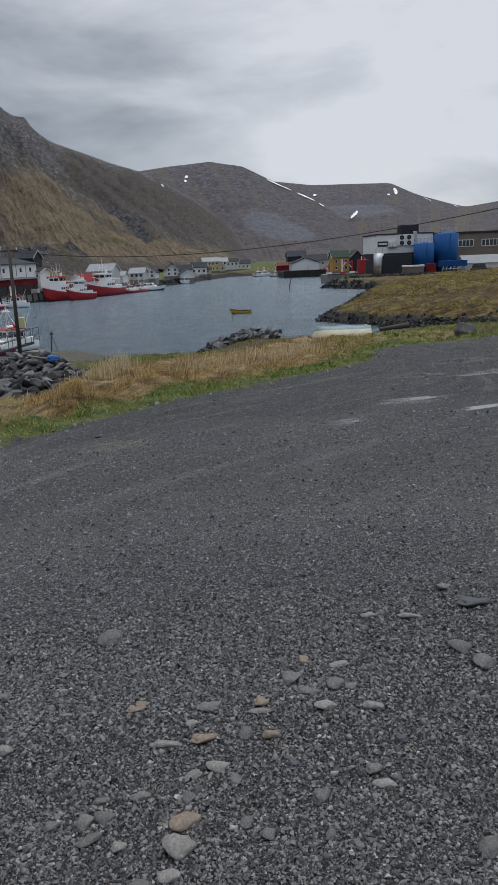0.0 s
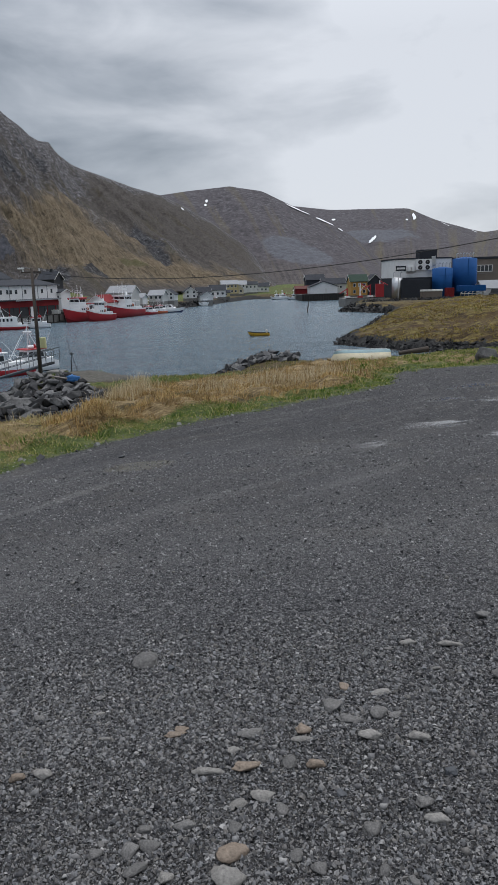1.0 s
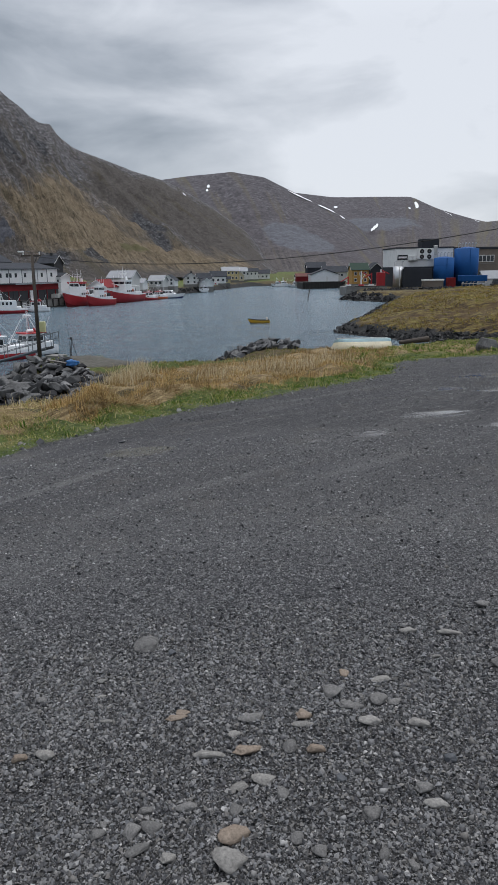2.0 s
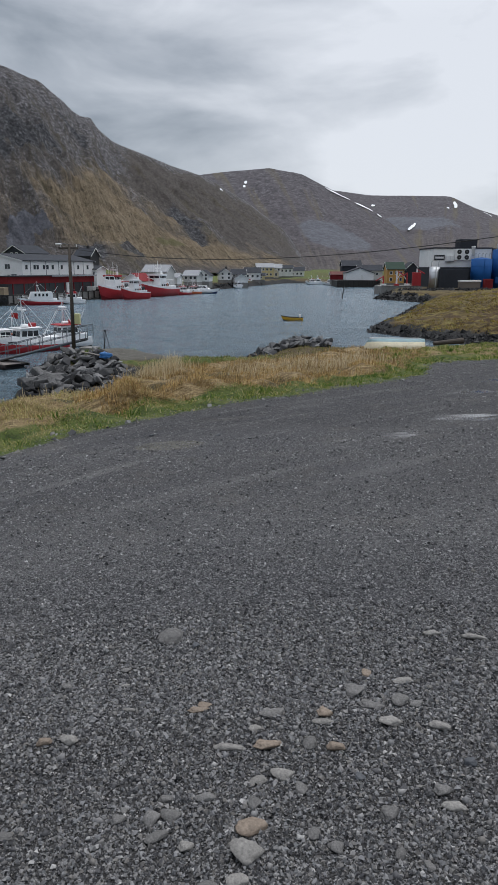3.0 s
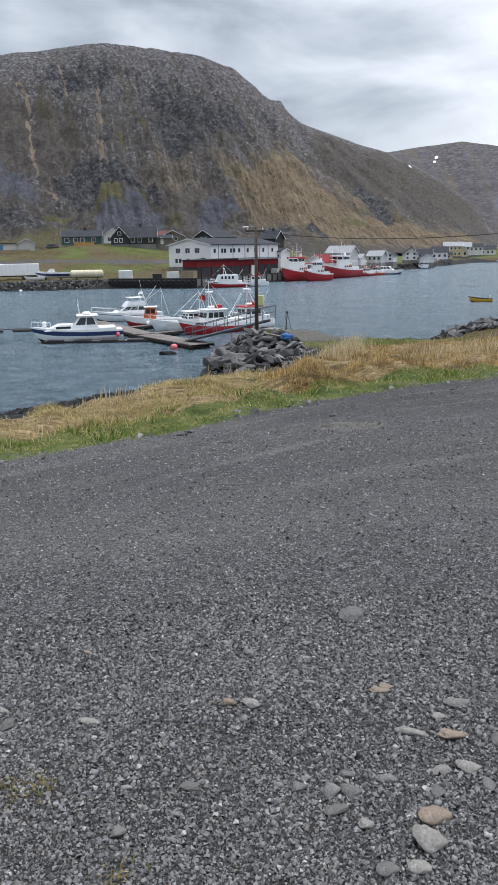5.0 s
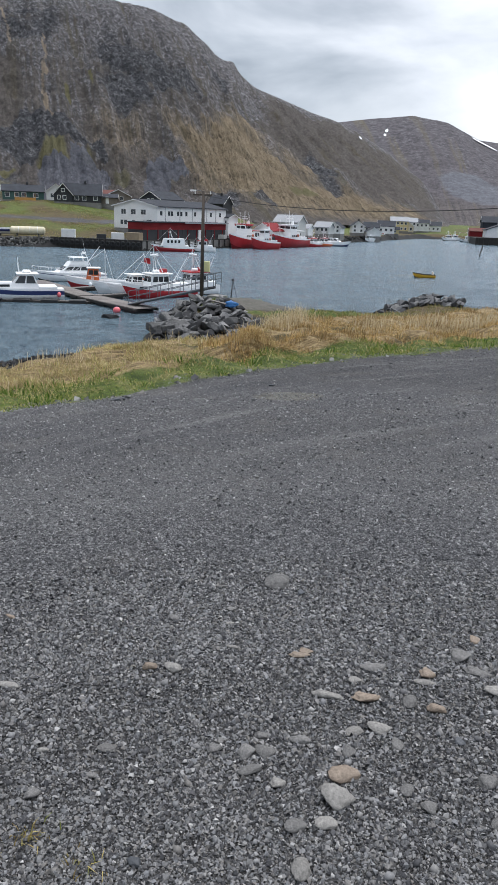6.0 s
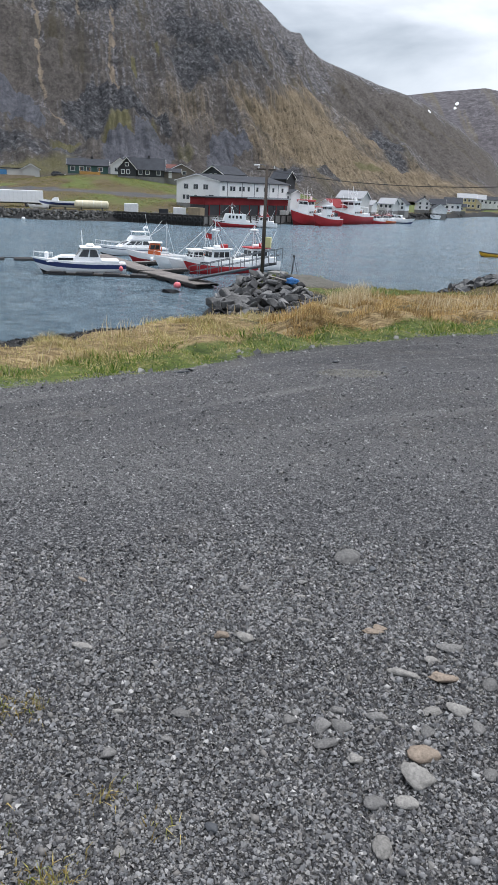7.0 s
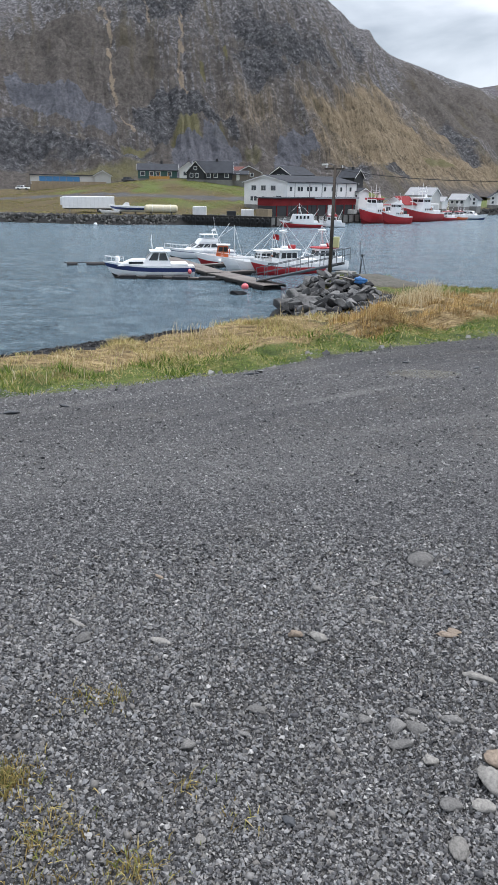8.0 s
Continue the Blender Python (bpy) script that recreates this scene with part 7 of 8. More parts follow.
t = thing("landing_shed", "long low red shed with a flat roof on the quay", "shed", pose(gc.x, gc.y, -4.8, 0, 0, -20.7))
part("wall", box((-2.2, -17.5, -0.5), (2.2, 17.5, 2.4)), M_DARKWALL, t, "dark open lower wall")
part("upper_wall", box((-2.25, -17.55, 2.42), (2.3, 17.55, 4.0)), M_DKRED, t, "dull red upper cladding")
part("roof", box((-2.7, -17.9, 4.02), (2.9, 17.9, 4.25), 0.04), M_CHARCOAL, t, "dark flat roof")
part("fascia", box((2.9, -1.9, 3.9), (2.98, 17.9, 4.25)), M_ROOF_PALE, t, "pale metal fascia")
for u in range(-16, 17, 4):
    part("post", box((2.2, u - 0.1, -0.5), (2.36, u + 0.1, 2.4)), M_DKRED, t, "red door post")
for u in (-9, -1, 6, 12):
    part("loading_door", box((2.18, u - 1.2, -0.3), (2.26, u + 1.2, 2.4)), M_DARKWALL if u != 6 else M_OFFWHITE, t)
house("dark gabled hall with white bargeboards behind the warehouse", -69.6, 226, 2.2, 9.4, 9, 3.1, 2.2, -30, M_CHARCOAL, M_SLATE, "y", name="hall", wins=row("front", 2.4, 0.9, 0.8, (-1, 1)))
house("small white annexe at the warehouse's end", -45.8, 212, -4.4, 4.0, 5, 5.2, 0.8, -20.7, M_SIDING, M_SLATE, "x", name="annexe", wins=row("front", 3.4, 0.8, 1.0, (-1.0, 1.0)))
house("dark-roofed house behind the warehouse", -53.8, 238, 0.5, 5.4, 6, 4.4, 2.2, -15, M_DARKWALL, M_SLATE, "x", chimney=True, group="village houses")
house("white gabled boathouse with a dull red roof on the quay", -33.9, 214, -4.9, 6.0, 8, 2.6, 1.9, -18, M_OFFWHITE, M_DKRED, "y", name="boathouse", wins=row("front", 1.0, 0.9, 0.9, (-1.6,)), door=1.2)
house("large white harbour building with a pale metal roof", -31.8, 243, -4.6, 8.2, 7, 4.6, 2.0, -16, M_GREYWALL, M_ROOF_PALE, "x", name="harbour_building", wins=row("front", 2.6, 1.1, 1.1, (-2.8, -0.9, 0.9, 2.8)))
house("grey clapboard house with a pale metal roof", -22.4, 264, -4.0, 5.0, 6, 2.6, 1.6, -14, M_GREYWALL, M_ROOF_PALE, "x", group="village houses", wins=row("front", 1.3, 0.9, 1.0, (-1.5, 0.2, 1.7)))
house("low white shed with a pale roof by the quay", -28.0, 252, -4.5, 4.5, 5, 2.6, 1.2, -14, M_OFFWHITE, M_ROOF_PALE, "x", name="shed", wins=row("front", 1.2, 0.9, 0.8, (0.5,)))
house("tall grey and white house on the shore", -19.0, 275, -4.0, 4.6, 6, 2.6, 1.7, -10, M_OFFWHITE, M_SLATE, "y", group="village houses", wins=row("front", 2.2, 0.8, 0.9, (-1.2, 1.2)) + row("front", 0.9, 0.8, 0.9, (-1.2, 1.2)))
house("white gabled house with a slate roof", -13.0, 308, -4.0, 5.0, 7, 3.0, 1.7, 10, M_OFFWHITE, M_SLATE, "y", group="village houses", wins=row("front", 2.3, 0.8, 0.9, (-1.3, 1.3)) + row("front", 0.8, 0.8, 0.9, (-1.3, 1.3)), chimney=True)
house("blue-grey roofed house above the landing", -7.6, 318, -3.8, 6, 6, 2.4, 1.8, 5, M_OFFWHITE, M_SLATE, "x", group="village houses", wins=row("front", 1.0, 0.9, 1.0, (-1.9, 0, 1.9)))
house("small white boathouse by the water", -6.6, 305, -5.0, 5.4, 6, 2.0, 1.6, 12, M_OFFWHITE, M_SLATE, "y", name="boathouse", door=0.0)
house("white house with a hipped dark roof", -1.6, 352, -4.6, 7.5, 8, 3.6, 2.2, 0, M_OFFWHITE, M_SLATE, "x", group="village houses", wins=row("front", 1.4, 1.0, 1.1, (-2.3, 0, 2.3)))
house("low yellow annexe by the shore road", 0.9, 356, -4.6, 6.5, 5, 2.2, 1.1, 0, M_YELLOWWALL, M_SLATE, "x", group="village houses", wins=row("front", 0.9, 0.9, 0.9, (-1.5, 1.5)))
house("pale yellow two-storey house on the green shore", 4.6, 402, -3.9, 9.0, 9, 5.2, 2.0, 4, M_YELLOWWALL, M_ROOF_PALE, "x", group="village houses", wins=row("front", 3.6, 1.0, 1.1, (-3, -1, 1, 3)) + row("front", 1.0, 1.0, 1.1, (-3, -1, 1, 3)))
house("white gabled house on the green shore", 10.4, 412, -3.8, 7.0, 8, 4.8, 2.0, 0, M_OFFWHITE, M_ROOF_PALE, "x", group="village houses", wins=row("front", 3.4, 0.9, 1.1, (-2, 0, 2)))
house("cream gabled house with tall windows", 9.6, 402, -4.3, 5.0, 6, 3.2, 2.0, 0, M_CREAM, M_ROOF_PALE, "y", group="village houses", wins=row("front", 1.2, 1.0, 1.4, (-1.1, 1.1)))
house("white two-storey house on the far shore", 16.8, 421, -3.8, 7.6, 8, 4.6, 1.6, 0, M_OFFWHITE, M_SLATE, "x", group="village houses", wins=row("front", 2.8, 0.9, 1.1, (-2.2, 0, 2.2)))
house("grey-roofed white house at the shore's end", 23.4, 431, -3.9, 8.5, 8, 3.4, 2.0, 0, M_OFFWHITE, M_SLATE, "x", group="village houses", wins=row("front", 1.2, 1.0, 1.1, (-2.4, 0.2, 2.4)))
house("white boathouse with a dark roof on the timber quay", 45.4, 332, -4.2, 12.2, 10, 3.3, 2.2, 0, M_WHITE, M_SLATE, "y", name="boathouse", door=1.0, foundation=0.3, trim=M_CHARCOAL)
house("grey storehouse behind the white boathouse", 53.2, 352, -4.4, 11, 10, 4.5, 2.4, 0, M_GREYWALL, M_SLATE, "x", name="storehouse", wins=row("front", 2.4, 1.0, 1.0, (-3, 0, 3)))
house("dark storehouse with a tall roof", 46.2, 366, -4.4, 9, 9, 6.6, 2.4, 0, M_CHARCOAL, M_SLATE, "x", name="storehouse")
house("low red shed near the boathouse", 38.6, 352, -4.4, 7, 6, 2.6, 1.2, 0, M_DKRED, M_ROOF_RED, "x", name="shed")
house("ochre house with a green metal roof", 52.9, 287, -4.6, 6.4, 8, 5.6, 2.4, 0, M_OCHRE, M_GREENROOF, "x", group="village houses", wins=row("front", 3.6, 0.9, 1.1, (-1.8, 0.2, 1.9)) + row("front", 1.2, 0.9, 1.1, (-1.8, 1.9)))
house("dark gabled storehouse behind the quay", 59.2, 288, -4.6, 6.4, 9, 5.0, 3.0, 0, M_CHARCOAL, M_SLATE, "y", name="storehouse")

# the village slope on the near side of the mountain
house("dark green clapboard house with white windows and an ochre porch", -116.5, 229, 3.6, 12.6, 8, 2.9, 1.9, 26, M_GREENWALL, M_SLATE, "x", chimney=True, group="village houses", wins=row("front", 1.2, 1.3, 1.2, (-4.8, -2.0, 0.2, 3.8)))
house("white gabled house with a reddish roof", -107.5, 234, 3.9, 6.2, 9, 3.0, 2.2, 24, M_OFFWHITE, M_ROOF_RED, "y", group="village houses", wins=row("front", 1.1, 1.2, 1.2, (-1.2,)))
house("black-stained house with a steep slate roof", -95.9, 227, 3.4, 12, 8, 2.5, 3.2, 22, M_DARKWALL, M_SLATE, "x", chimney=True, group="village houses", wins=row("front", 1.0, 1.1, 1.2, (-4.6, -1.4, 0.8, 4.2)))
t = house("black-stained gabled wing facing the water", -100.0, 222.6, 3.4, 5.4, 6, 2.6, 3.0, 22, M_DARKWALL, M_SLATE, "y", group="village houses", wins=row("front", 1.0, 0.9, 1.1, (-1.2, 0.4)) + [("front", 0, 3.2, 0.9, 0.9)])
house("grey house with a red tiled roof higher on the slope", -97.0, 246, 3.8, 8, 8, 2.4, 1.8, 20, M_GREYWALL, M_ROOF_RED, "x", group="village houses")
house("brown clapboard house with white bargeboards", -88.6, 240, 3.8, 8, 8, 2.4, 1.9, 20, M_BROWN, M_SLATE, "y", group="village houses", wins=row("front", 1.1, 1.0, 1.0, (-1.6, 1.0)))
house("low dark garage with a brown roof", -89.5, 231, 3.2, 7, 6, 2.2, 1.0, 20, M_BROWN, M_SLATE, "x", name="garage", door=0.5)
t = thing("porch", "ochre wooden porch on posts before the green house", "porch", pose(-113.2, 223.6, 3.5, 0, 0, 26))
part("floor", box((-3.2, -1.2, 0.0), (3.2, 1.2, 0.2)), M_WOODFENCE, t)
part("railing", box((-3.2, -1.25, 0.2), (3.2, -1.15, 1.1)), M_OCHRE, t, "ochre board railing")
for x in (-3, 0, 3):
    part("post", box((x - 0.07, -1.2, -1.5), (x + 0.07, -1.06, 2.2)), M_OCHRE, t)
t = thing("pavilion", "long flat-roofed pavilion with blue glazing and a board fence", "building", pose(-141.6, 214, 1.8, 0, 0, 33) @ Matrix.Scale(0.78, 4))
part("wall", box((-14.5, -3, -1.5), (14.0, 3, 3.5), 0.03), M_GREYWALL, t)
part("roof", box((-14.8, -3.4, 3.52), (14.3, 3.4, 3.8), 0.03), M_CHARCOAL, t, "flat dark roof")
for k in range(6):
    w_ = part("window", box((-11.0 + k * 2.7, -3.06, 1.1), (-8.45 + k * 2.7, -2.98, 3.1)), M_BLUEGLASS, t, "blue glazed panel")
    part("mullion", box((-8.44 + k * 2.7, -3.1, 1.0), (-8.32 + k * 2.7, -2.98, 3.2)), M_STEEL, w_)
for k in range(27):
    part("fence_board", box((-14.0 + k * 1.1, -6.05, -2.6), (-12.94 + k * 1.1, -6.0, 1.15)), M_WOODFENCE, t)
part("deck", box((-14.4, -6.0, -2.6), (15.8, -3.0, 0.0)), M_WOODFENCE, t)
house("small grey shed with a white roof edge by the pavilion", -131.5, 219, 1.9, 5.2, 5, 2.8, 1.4, 33, M_GREYWALL, M_SLATE, "y", name="shed")

t = thing("box_trailer", "long white box trailer parked on the shore grass", "trailer", pose(-101.3, 161.5, height_at(-101, 161.5), 0, 0, 32))
part("box", box((-6.2, -1.25, 1.0), (6.2, 1.25, 3.75), 0.06), M_WHITE, t)
for k in range(12):
    part("rib", box((-5.6 + k, -1.27, 1.1), (-5.55 + k, -1.252, 3.65)), M_OFFWHITE, t)
part("refrigeration_unit", box((-6.65, -1.0, 1.7), (-6.2, 1.0, 3.5), 0.06), M_OFFWHITE, t)
part("chassis", box((-5.8, -0.5, 0.75), (5.9, 0.5, 1.0)), M_DARK_STEEL, t)
for x in (2.4, 3.6, 4.8):
    for y in (-1.05, 1.05):
        w_ = part("wheel", rod((x, y - 0.15, 0.5), (x, y + 0.15, 0.5), 0.5, seg=16), M_BLACK, t)
        part("hub", rod((x, y - 0.17, 0.5), (x, y + 0.17, 0.5), 0.22, seg=12), M_STEEL, w_)
for y in (-0.8, 0.8):
    part("landing_leg", box((-4.6, y - 0.08, 0), (-4.44, y + 0.08, 1.0)), M_STEEL, t)
zb = height_at(-90.5, 161)
t = thing("stored_boat", "white motorboat with a blue stripe stored on a cradle ashore", "boat", pose(-90.5, 161, zb + 0.9, 0, 0, 205))
spec = (8.6, 2.6, 0.5, 0.9, 0.4)
hull_parts(t, spec, (("bottom", 0, 0.4, M_OFFWHITE, "", 0), ("hull", 0.4, 0.75, M_NAVY, "blue hull band", 0), ("gunwale", 0.75, 1.0, M_WHITE, "", 0.004)))
part("deck", deck_mesh(spec, 1.0, 0.08), M_WHITE, t)
part("windscreen", cabin(-0.6, 1.2, 0.9, 0.9, 1.7, 0.8, 0.1), M_OFFWHITE, t)
for x in (-2, 1.5):
    part("cradle", box((x - 0.15, -1.0, -0.95), (x + 0.15, 1.0, -0.4)), M_TIMBER, t)
t = thing("stored_boat", "small pale boat lying on the grass by the trailer", "boat", pose(-94.0, 158.5, height_at(-94, 158.5) + 0.35, 0, 0, 200))
spec = (4.6, 1.7, 0.3, 0.5, 0.3)
hull_parts(t, spec, (("hull", 0, 0.85, M_WHITE, "", 0), ("gunwale", 0.85, 1.0, M_OFFWHITE, "", 0.01)))
part("deck", deck_mesh(spec, 1.0, 0.1), M_OFFWHITE, t)
t = thing("storage_tank", "cream horizontal steel tank lying on saddles", "tank", pose(-82.7, 163.6, height_at(-82.7, 163.6), 0, 0, 24))
bm = rod((-3.6, 0, 1.35), (3.6, 0, 1.35), 0.95, seg=28)
rod((-3.95, 0, 1.35), (-3.6, 0, 1.35), 0.5, 0.95, 28, bm)
rod((3.6, 0, 1.35), (3.95, 0, 1.35), 0.95, 0.5, 28, bm)
part("shell", bm, M_CREAM, t, smooth_faces=False)
for x in (-2.4, 2.4):
    part("saddle", box((x - 0.15, -0.8, 0), (x + 0.15, 0.8, 0.7)), M_DARK_STEEL, t)
for x in (-2.0, 0.5, 2.2):
    part("band", rod((x - 0.04, 0, 1.35), (x + 0.04, 0, 1.35), 0.965, seg=28), M_OFFWHITE, t)


def crate(x, y, w, d, h, material, label, rot=20, name="container"):
    t_ = thing(name, label, "container", pose(x, y, height_at(x, y), 0, 0, rot))
    part("body", box((-w / 2, -d / 2, 0), (w / 2, d / 2, h), 0.04), material, t_)
    for k in range(int(w / 0.5)):
        part("rib", box((-w / 2 + 0.2 + k * 0.5, -d / 2 - 0.02, 0.1), (-w / 2 + 0.3 + k * 0.5, -d / 2 - 0.003, h - 0.1)), material, t_)
    return t_


crate(-74.2, 167.0, 3.2, 2.4, 2.1, M_OFFWHITE, "dirty white storage box on the quay apron")
crate(-62.4, 168.0, 3.0, 2.2, 1.5, M_OFFWHITE, "stack of white fish boxes by the shed", name="fish_box_stack")
crate(-57.6, 166.0, 3.6, 1.6, 1.9, M_WOODFENCE, "stack of pale wooden pallets by the red shed", -20, name="pallet_stack")
crate(-65.8, 166.4, 2.2, 1.6, 1.3, M_DARKWALL, "black tarpaulin-covered stack on the quay", name="covered_stack")
crate(-41.0, 205.0, 2.0, 1.4, 1.6, M_OFFWHITE, "white fish boxes stacked on the quay edge", -20, name="fish_box_stack")
crate(-43.8, 197.0, 2.0, 1.4, 1.4, M_GREYWALL, "grey gear crate on the quay edge", -20, name="gear_crate")


def trawler(bow, stern, length, label, house_at, tall, top_mat, blue=False, size=0.8):
    spec = (length, length * 0.32, 1.2, 2.3, 1.9)
    c = thing("trawler", label, "boat", boat_pose(bow, stern) @ Matrix.Scale(size, 4), "moored red trawlers")
    hull_parts(c, spec, (("bottom", 0, 0.34, M_DKRED, "", 0), ("hull", 0.34, 0.91, M_RED, "", 0), ("bulwark", 0.91, 1.0, M_WHITE, "white bulwark", 0.01)))
    part("deck", deck_mesh(spec, 1.0, 0.6), M_GREYWALL, c)
    part("whaleback", cabin(length * 0.14, length * 0.26, length * 0.07, 2.0, 2.9, 0.4, 0.1), M_WHITE, c)
    x0 = house_at * length
    h0 = length * 0.3
    lower = part("deckhouse", cabin(x0 - h0 / 2, x0 + h0 / 2, length * 0.13, 1.9, 4.2, 0.2, 0.1), M_WHITE, c)
    for s_ in (1, -1):
        for k in range(4):
            part("window", box((x0 - h0 * 0.38 + k * h0 * 0.22, s_ * (length * 0.125) - 0.03, 3.0), (x0 - h0 * 0.28 + k * h0 * 0.22, s_ * (length * 0.125) + 0.03, 3.5)), M_GLASS, lower, "dark porthole window")
    w = part("wheelhouse", cabin(x0 - h0 * 0.25, x0 + h0 * 0.4, length * 0.11, 4.2, 6.2, -0.2, 0.2), M_WHITE, c)
    cabin_windows(w, x0 - h0 * 0.25, x0 + h0 * 0.4, length * 0.11, 4.2, 6.2, -0.2, 0.2, 0.12, 4, 0.5, 0.85)
    part("wheelhouse_roof", box((x0 - h0 * 0.3, -length * 0.12, 6.18), (x0 + h0 * 0.46, length * 0.12, 6.4), 0.05), top_mat, c)
    part("wheelhouse_band", box((x0 - h0 * 0.27, -length * 0.115, 5.86), (x0 + h0 * 0.43, length * 0.115, 6.17), 0.03), top_mat, c, "painted band under the roof")
    for s_ in (1, -1):
        part("bulwark_rail", rod((x0 - h0 * 0.5, s_ * length * 0.135, 4.9), (x0 + h0 * 0.45, s_ * length * 0.125, 4.9), 0.04), M_PALE_STEEL, c)
        for k in range(3):
            part("antenna", rod((x0 - 0.9 + k * 0.8, s_ * 0.9, 6.4), (x0 - 0.9 + k * 0.8, s_ * (0.9 + 0.1 * k), 8.0 + 0.7 * ((k + (s_ > 0)) % 3)), 0.035, seg=5), M_PALE_STEEL, c)
        part("life_ring", tube([(x0 - h0 * 0.2 + 0.35 * math.cos(a_ * math.pi / 5), s_ * length * 0.133, 3.4 + 0.35 * math.sin(a_ * math.pi / 5)) for a_ in range(11)], 0.08, 6), M_ORANGE, c, "orange life ring")
        part("net_drum", rod((-length * 0.3, s_ * 0.2, 3.5), (-length * 0.3, s_ * 1.3, 3.5), 0.55, seg=14), M_DARK_STEEL, c)
    part("funnel", cabin(x0 - h0 * 0.45, x0 - h0 * 0.3, 0.6, 4.2, 5.9, 0.1, 0.1), M_RED, c, "red funnel casing")
    m_ = part("mast", rod((x0, 0, 6.4), (x0, 0, tall), 0.12, 0.06), M_OFFWHITE, c)
    part("yard", rod((x0, -0.7, tall * 0.85), (x0, 0.7, tall * 0.85), 0.04), M_PALE_STEEL, m_)
    part("radar_bar", box((x0 - 0.15, -0.9, tall * 0.78), (x0 + 0.15, 0.9, tall * 0.78 + 0.2)), M_WHITE, m_, "white radar scanner")
    part("radome", rod((x0 - 0.8, 0.7, 6.4), (x0 - 0.8, 0.7, 7.3), 0.4, 0.3, 12), M_WHITE, c, "white satellite dome")
    part("fore_mast", rod((length * 0.24, 0, 3.2), (length * 0.24, 0, tall * 0.75), 0.1, 0.06), M_PALE_STEEL, c)
    part("boom", rod((x0 + h0 * 0.3, 0, 5.0), (length * 0.3, 0, 5.4), 0.08), M_PALE_STEEL, c)
    part("gantry", tube([(-length * 0.36, length * 0.12, 1.8), (-length * 0.36, length * 0.12, 4.6), (-length * 0.36, -length * 0.12, 4.6), (-length * 0.36, -length * 0.12, 1.8)], 0.12), M_OFFWHITE if blue else M_RED, c)
    part("shelter_deck", box((-length * 0.42, -length * 0.13, 1.8), (x0 - h0 / 2, length * 0.13, 3.0), 0.06), M_WHITE, c)
    part("bow_name_bar", box((length * 0.22, -length * 0.133, 2.45), (length * 0.33, -length * 0.11, 2.75)), M_BLACK, c, "dark bar of unreadable lettering")
    return c


trawler((-40.6, 192.5), (-36.2, 205.5), 16.5, "red trawler with a red-roofed white wheelhouse at the quay", -0.02, 9.8, M_RED, size=0.98)
trawler((-35.4, 193.5), (-29.8, 200.5), 11.5, "smaller red and white trawler moored outside another", -0.06, 8.2, M_WHITE)
trawler((-32.0, 209.0), (-26.2, 225.0), 19.0, "big red trawler with a tall white bridge at the quay", -0.05, 10.2, M_WHITE, True, 1.0)
fishing_boat((-24.6, 224.5), (-21.0, 232.5), 9.0, M_RED, M_RED, "red fishing boat moored behind the big trawler", 6.5)
fishing_boat((-21.6, 231.5), (-18.4, 239.0), 8.5, M_ORANGE, M_RED, "orange-red fishing boat moored along the quay", 6.0)
t = fishing_boat((-53.4, 164.2), (-44.6, 168.2), 10.8, M_RED, M_WHITE, "red fishing vessel with a white superstructure at the timber quay", 6.0)
part("upper_cabin", cabin(-3.5, 2.6, 1.5, 1.2, 3.3, 0.8, 0.2), M_WHITE, t)
for k in range(4):
    part("window", box((-2.2 + k * 0.95, 1.38, 2.2), (-1.7 + k * 0.95, 1.47, 2.9)), M_GLASS, t, "dark arched cabin window")
fishing_boat((-45.6, 170.6), (-40.2, 171.6), 6.6, M_WHITE, M_RED, "small white fishing boat below the quay wall", 5.0)
c = thing("motor_yacht", "white motor cruiser with a dark boot stripe moored beyond the trawlers", "boat", boat_pose((-12.6, 241.0), (-20.2, 243.0)))
spec = (9.5, 3.0, 0.5, 1.2, 0.5)
hull_parts(c, spec, (("bottom", 0, 0.45, M_NAVY, "dark blue bottom", 0), ("hull", 0.45, 1.0, M_WHITE, "", 0)))
part("deck", deck_mesh(spec, 1.0, 0.05), M_WHITE, c)
w = part("saloon", cabin(-3.0, 1.5, 1.2, 1.2, 2.5, 1.4, 0.3, 0.2), M_WHITE, c)
cabin_windows(w, -3.0, 1.5, 1.2, 1.2, 2.5, 1.4, 0.3, 0.2, 3, 0.4, 0.85)
for k, (bx, by, sx, sy, L) in enumerate(((-2.2, 341, -3.2, 348, 6.5), (24.5, 371, 31.0, 373, 7.5), (31.5, 360, 39.5, 361, 9.0), (29.0, 380, 34.0, 381, 6.0), (-10.0, 300, -4.5, 304, 6.0))):
    fishing_boat((bx, by), (sx, sy), L, M_WHITE, M_WHITE, "small white boat moored off the far shore", 5.0 + 0.4 * (k % 3))

# ---- the factory on the point ----
f_z = SEA + 2.2
t = thing("factory", "white and charcoal fish factory with fans and a sign panel", "building", Matrix.Translation((0, 0, f_z)))
part("upper_wall", box((56.9, 242, 6.4), (75.6, 262, 12.2), 0.05), M_SIDING, t)
part("lower_wall", box((56.7, 241.6, -1.0), (76.2, 262, 6.38)), M_CHARCOAL, t, "charcoal lower wall")
part("parapet", box((56.7, 241.8, 12.2), (75.8, 262.2, 12.6)), M_CHARCOAL, t, "dark parapet strip")
part("plant_room", box((66.4, 246, 12.6), (72.0, 252, 15.3), 0.05), M_CHARCOAL, t)
sg = part("sign_panel", box((57.3, 241.85, 8.6), (60.6, 242.02, 10.2)), M_CHARCOAL, t, "dark sign panel")
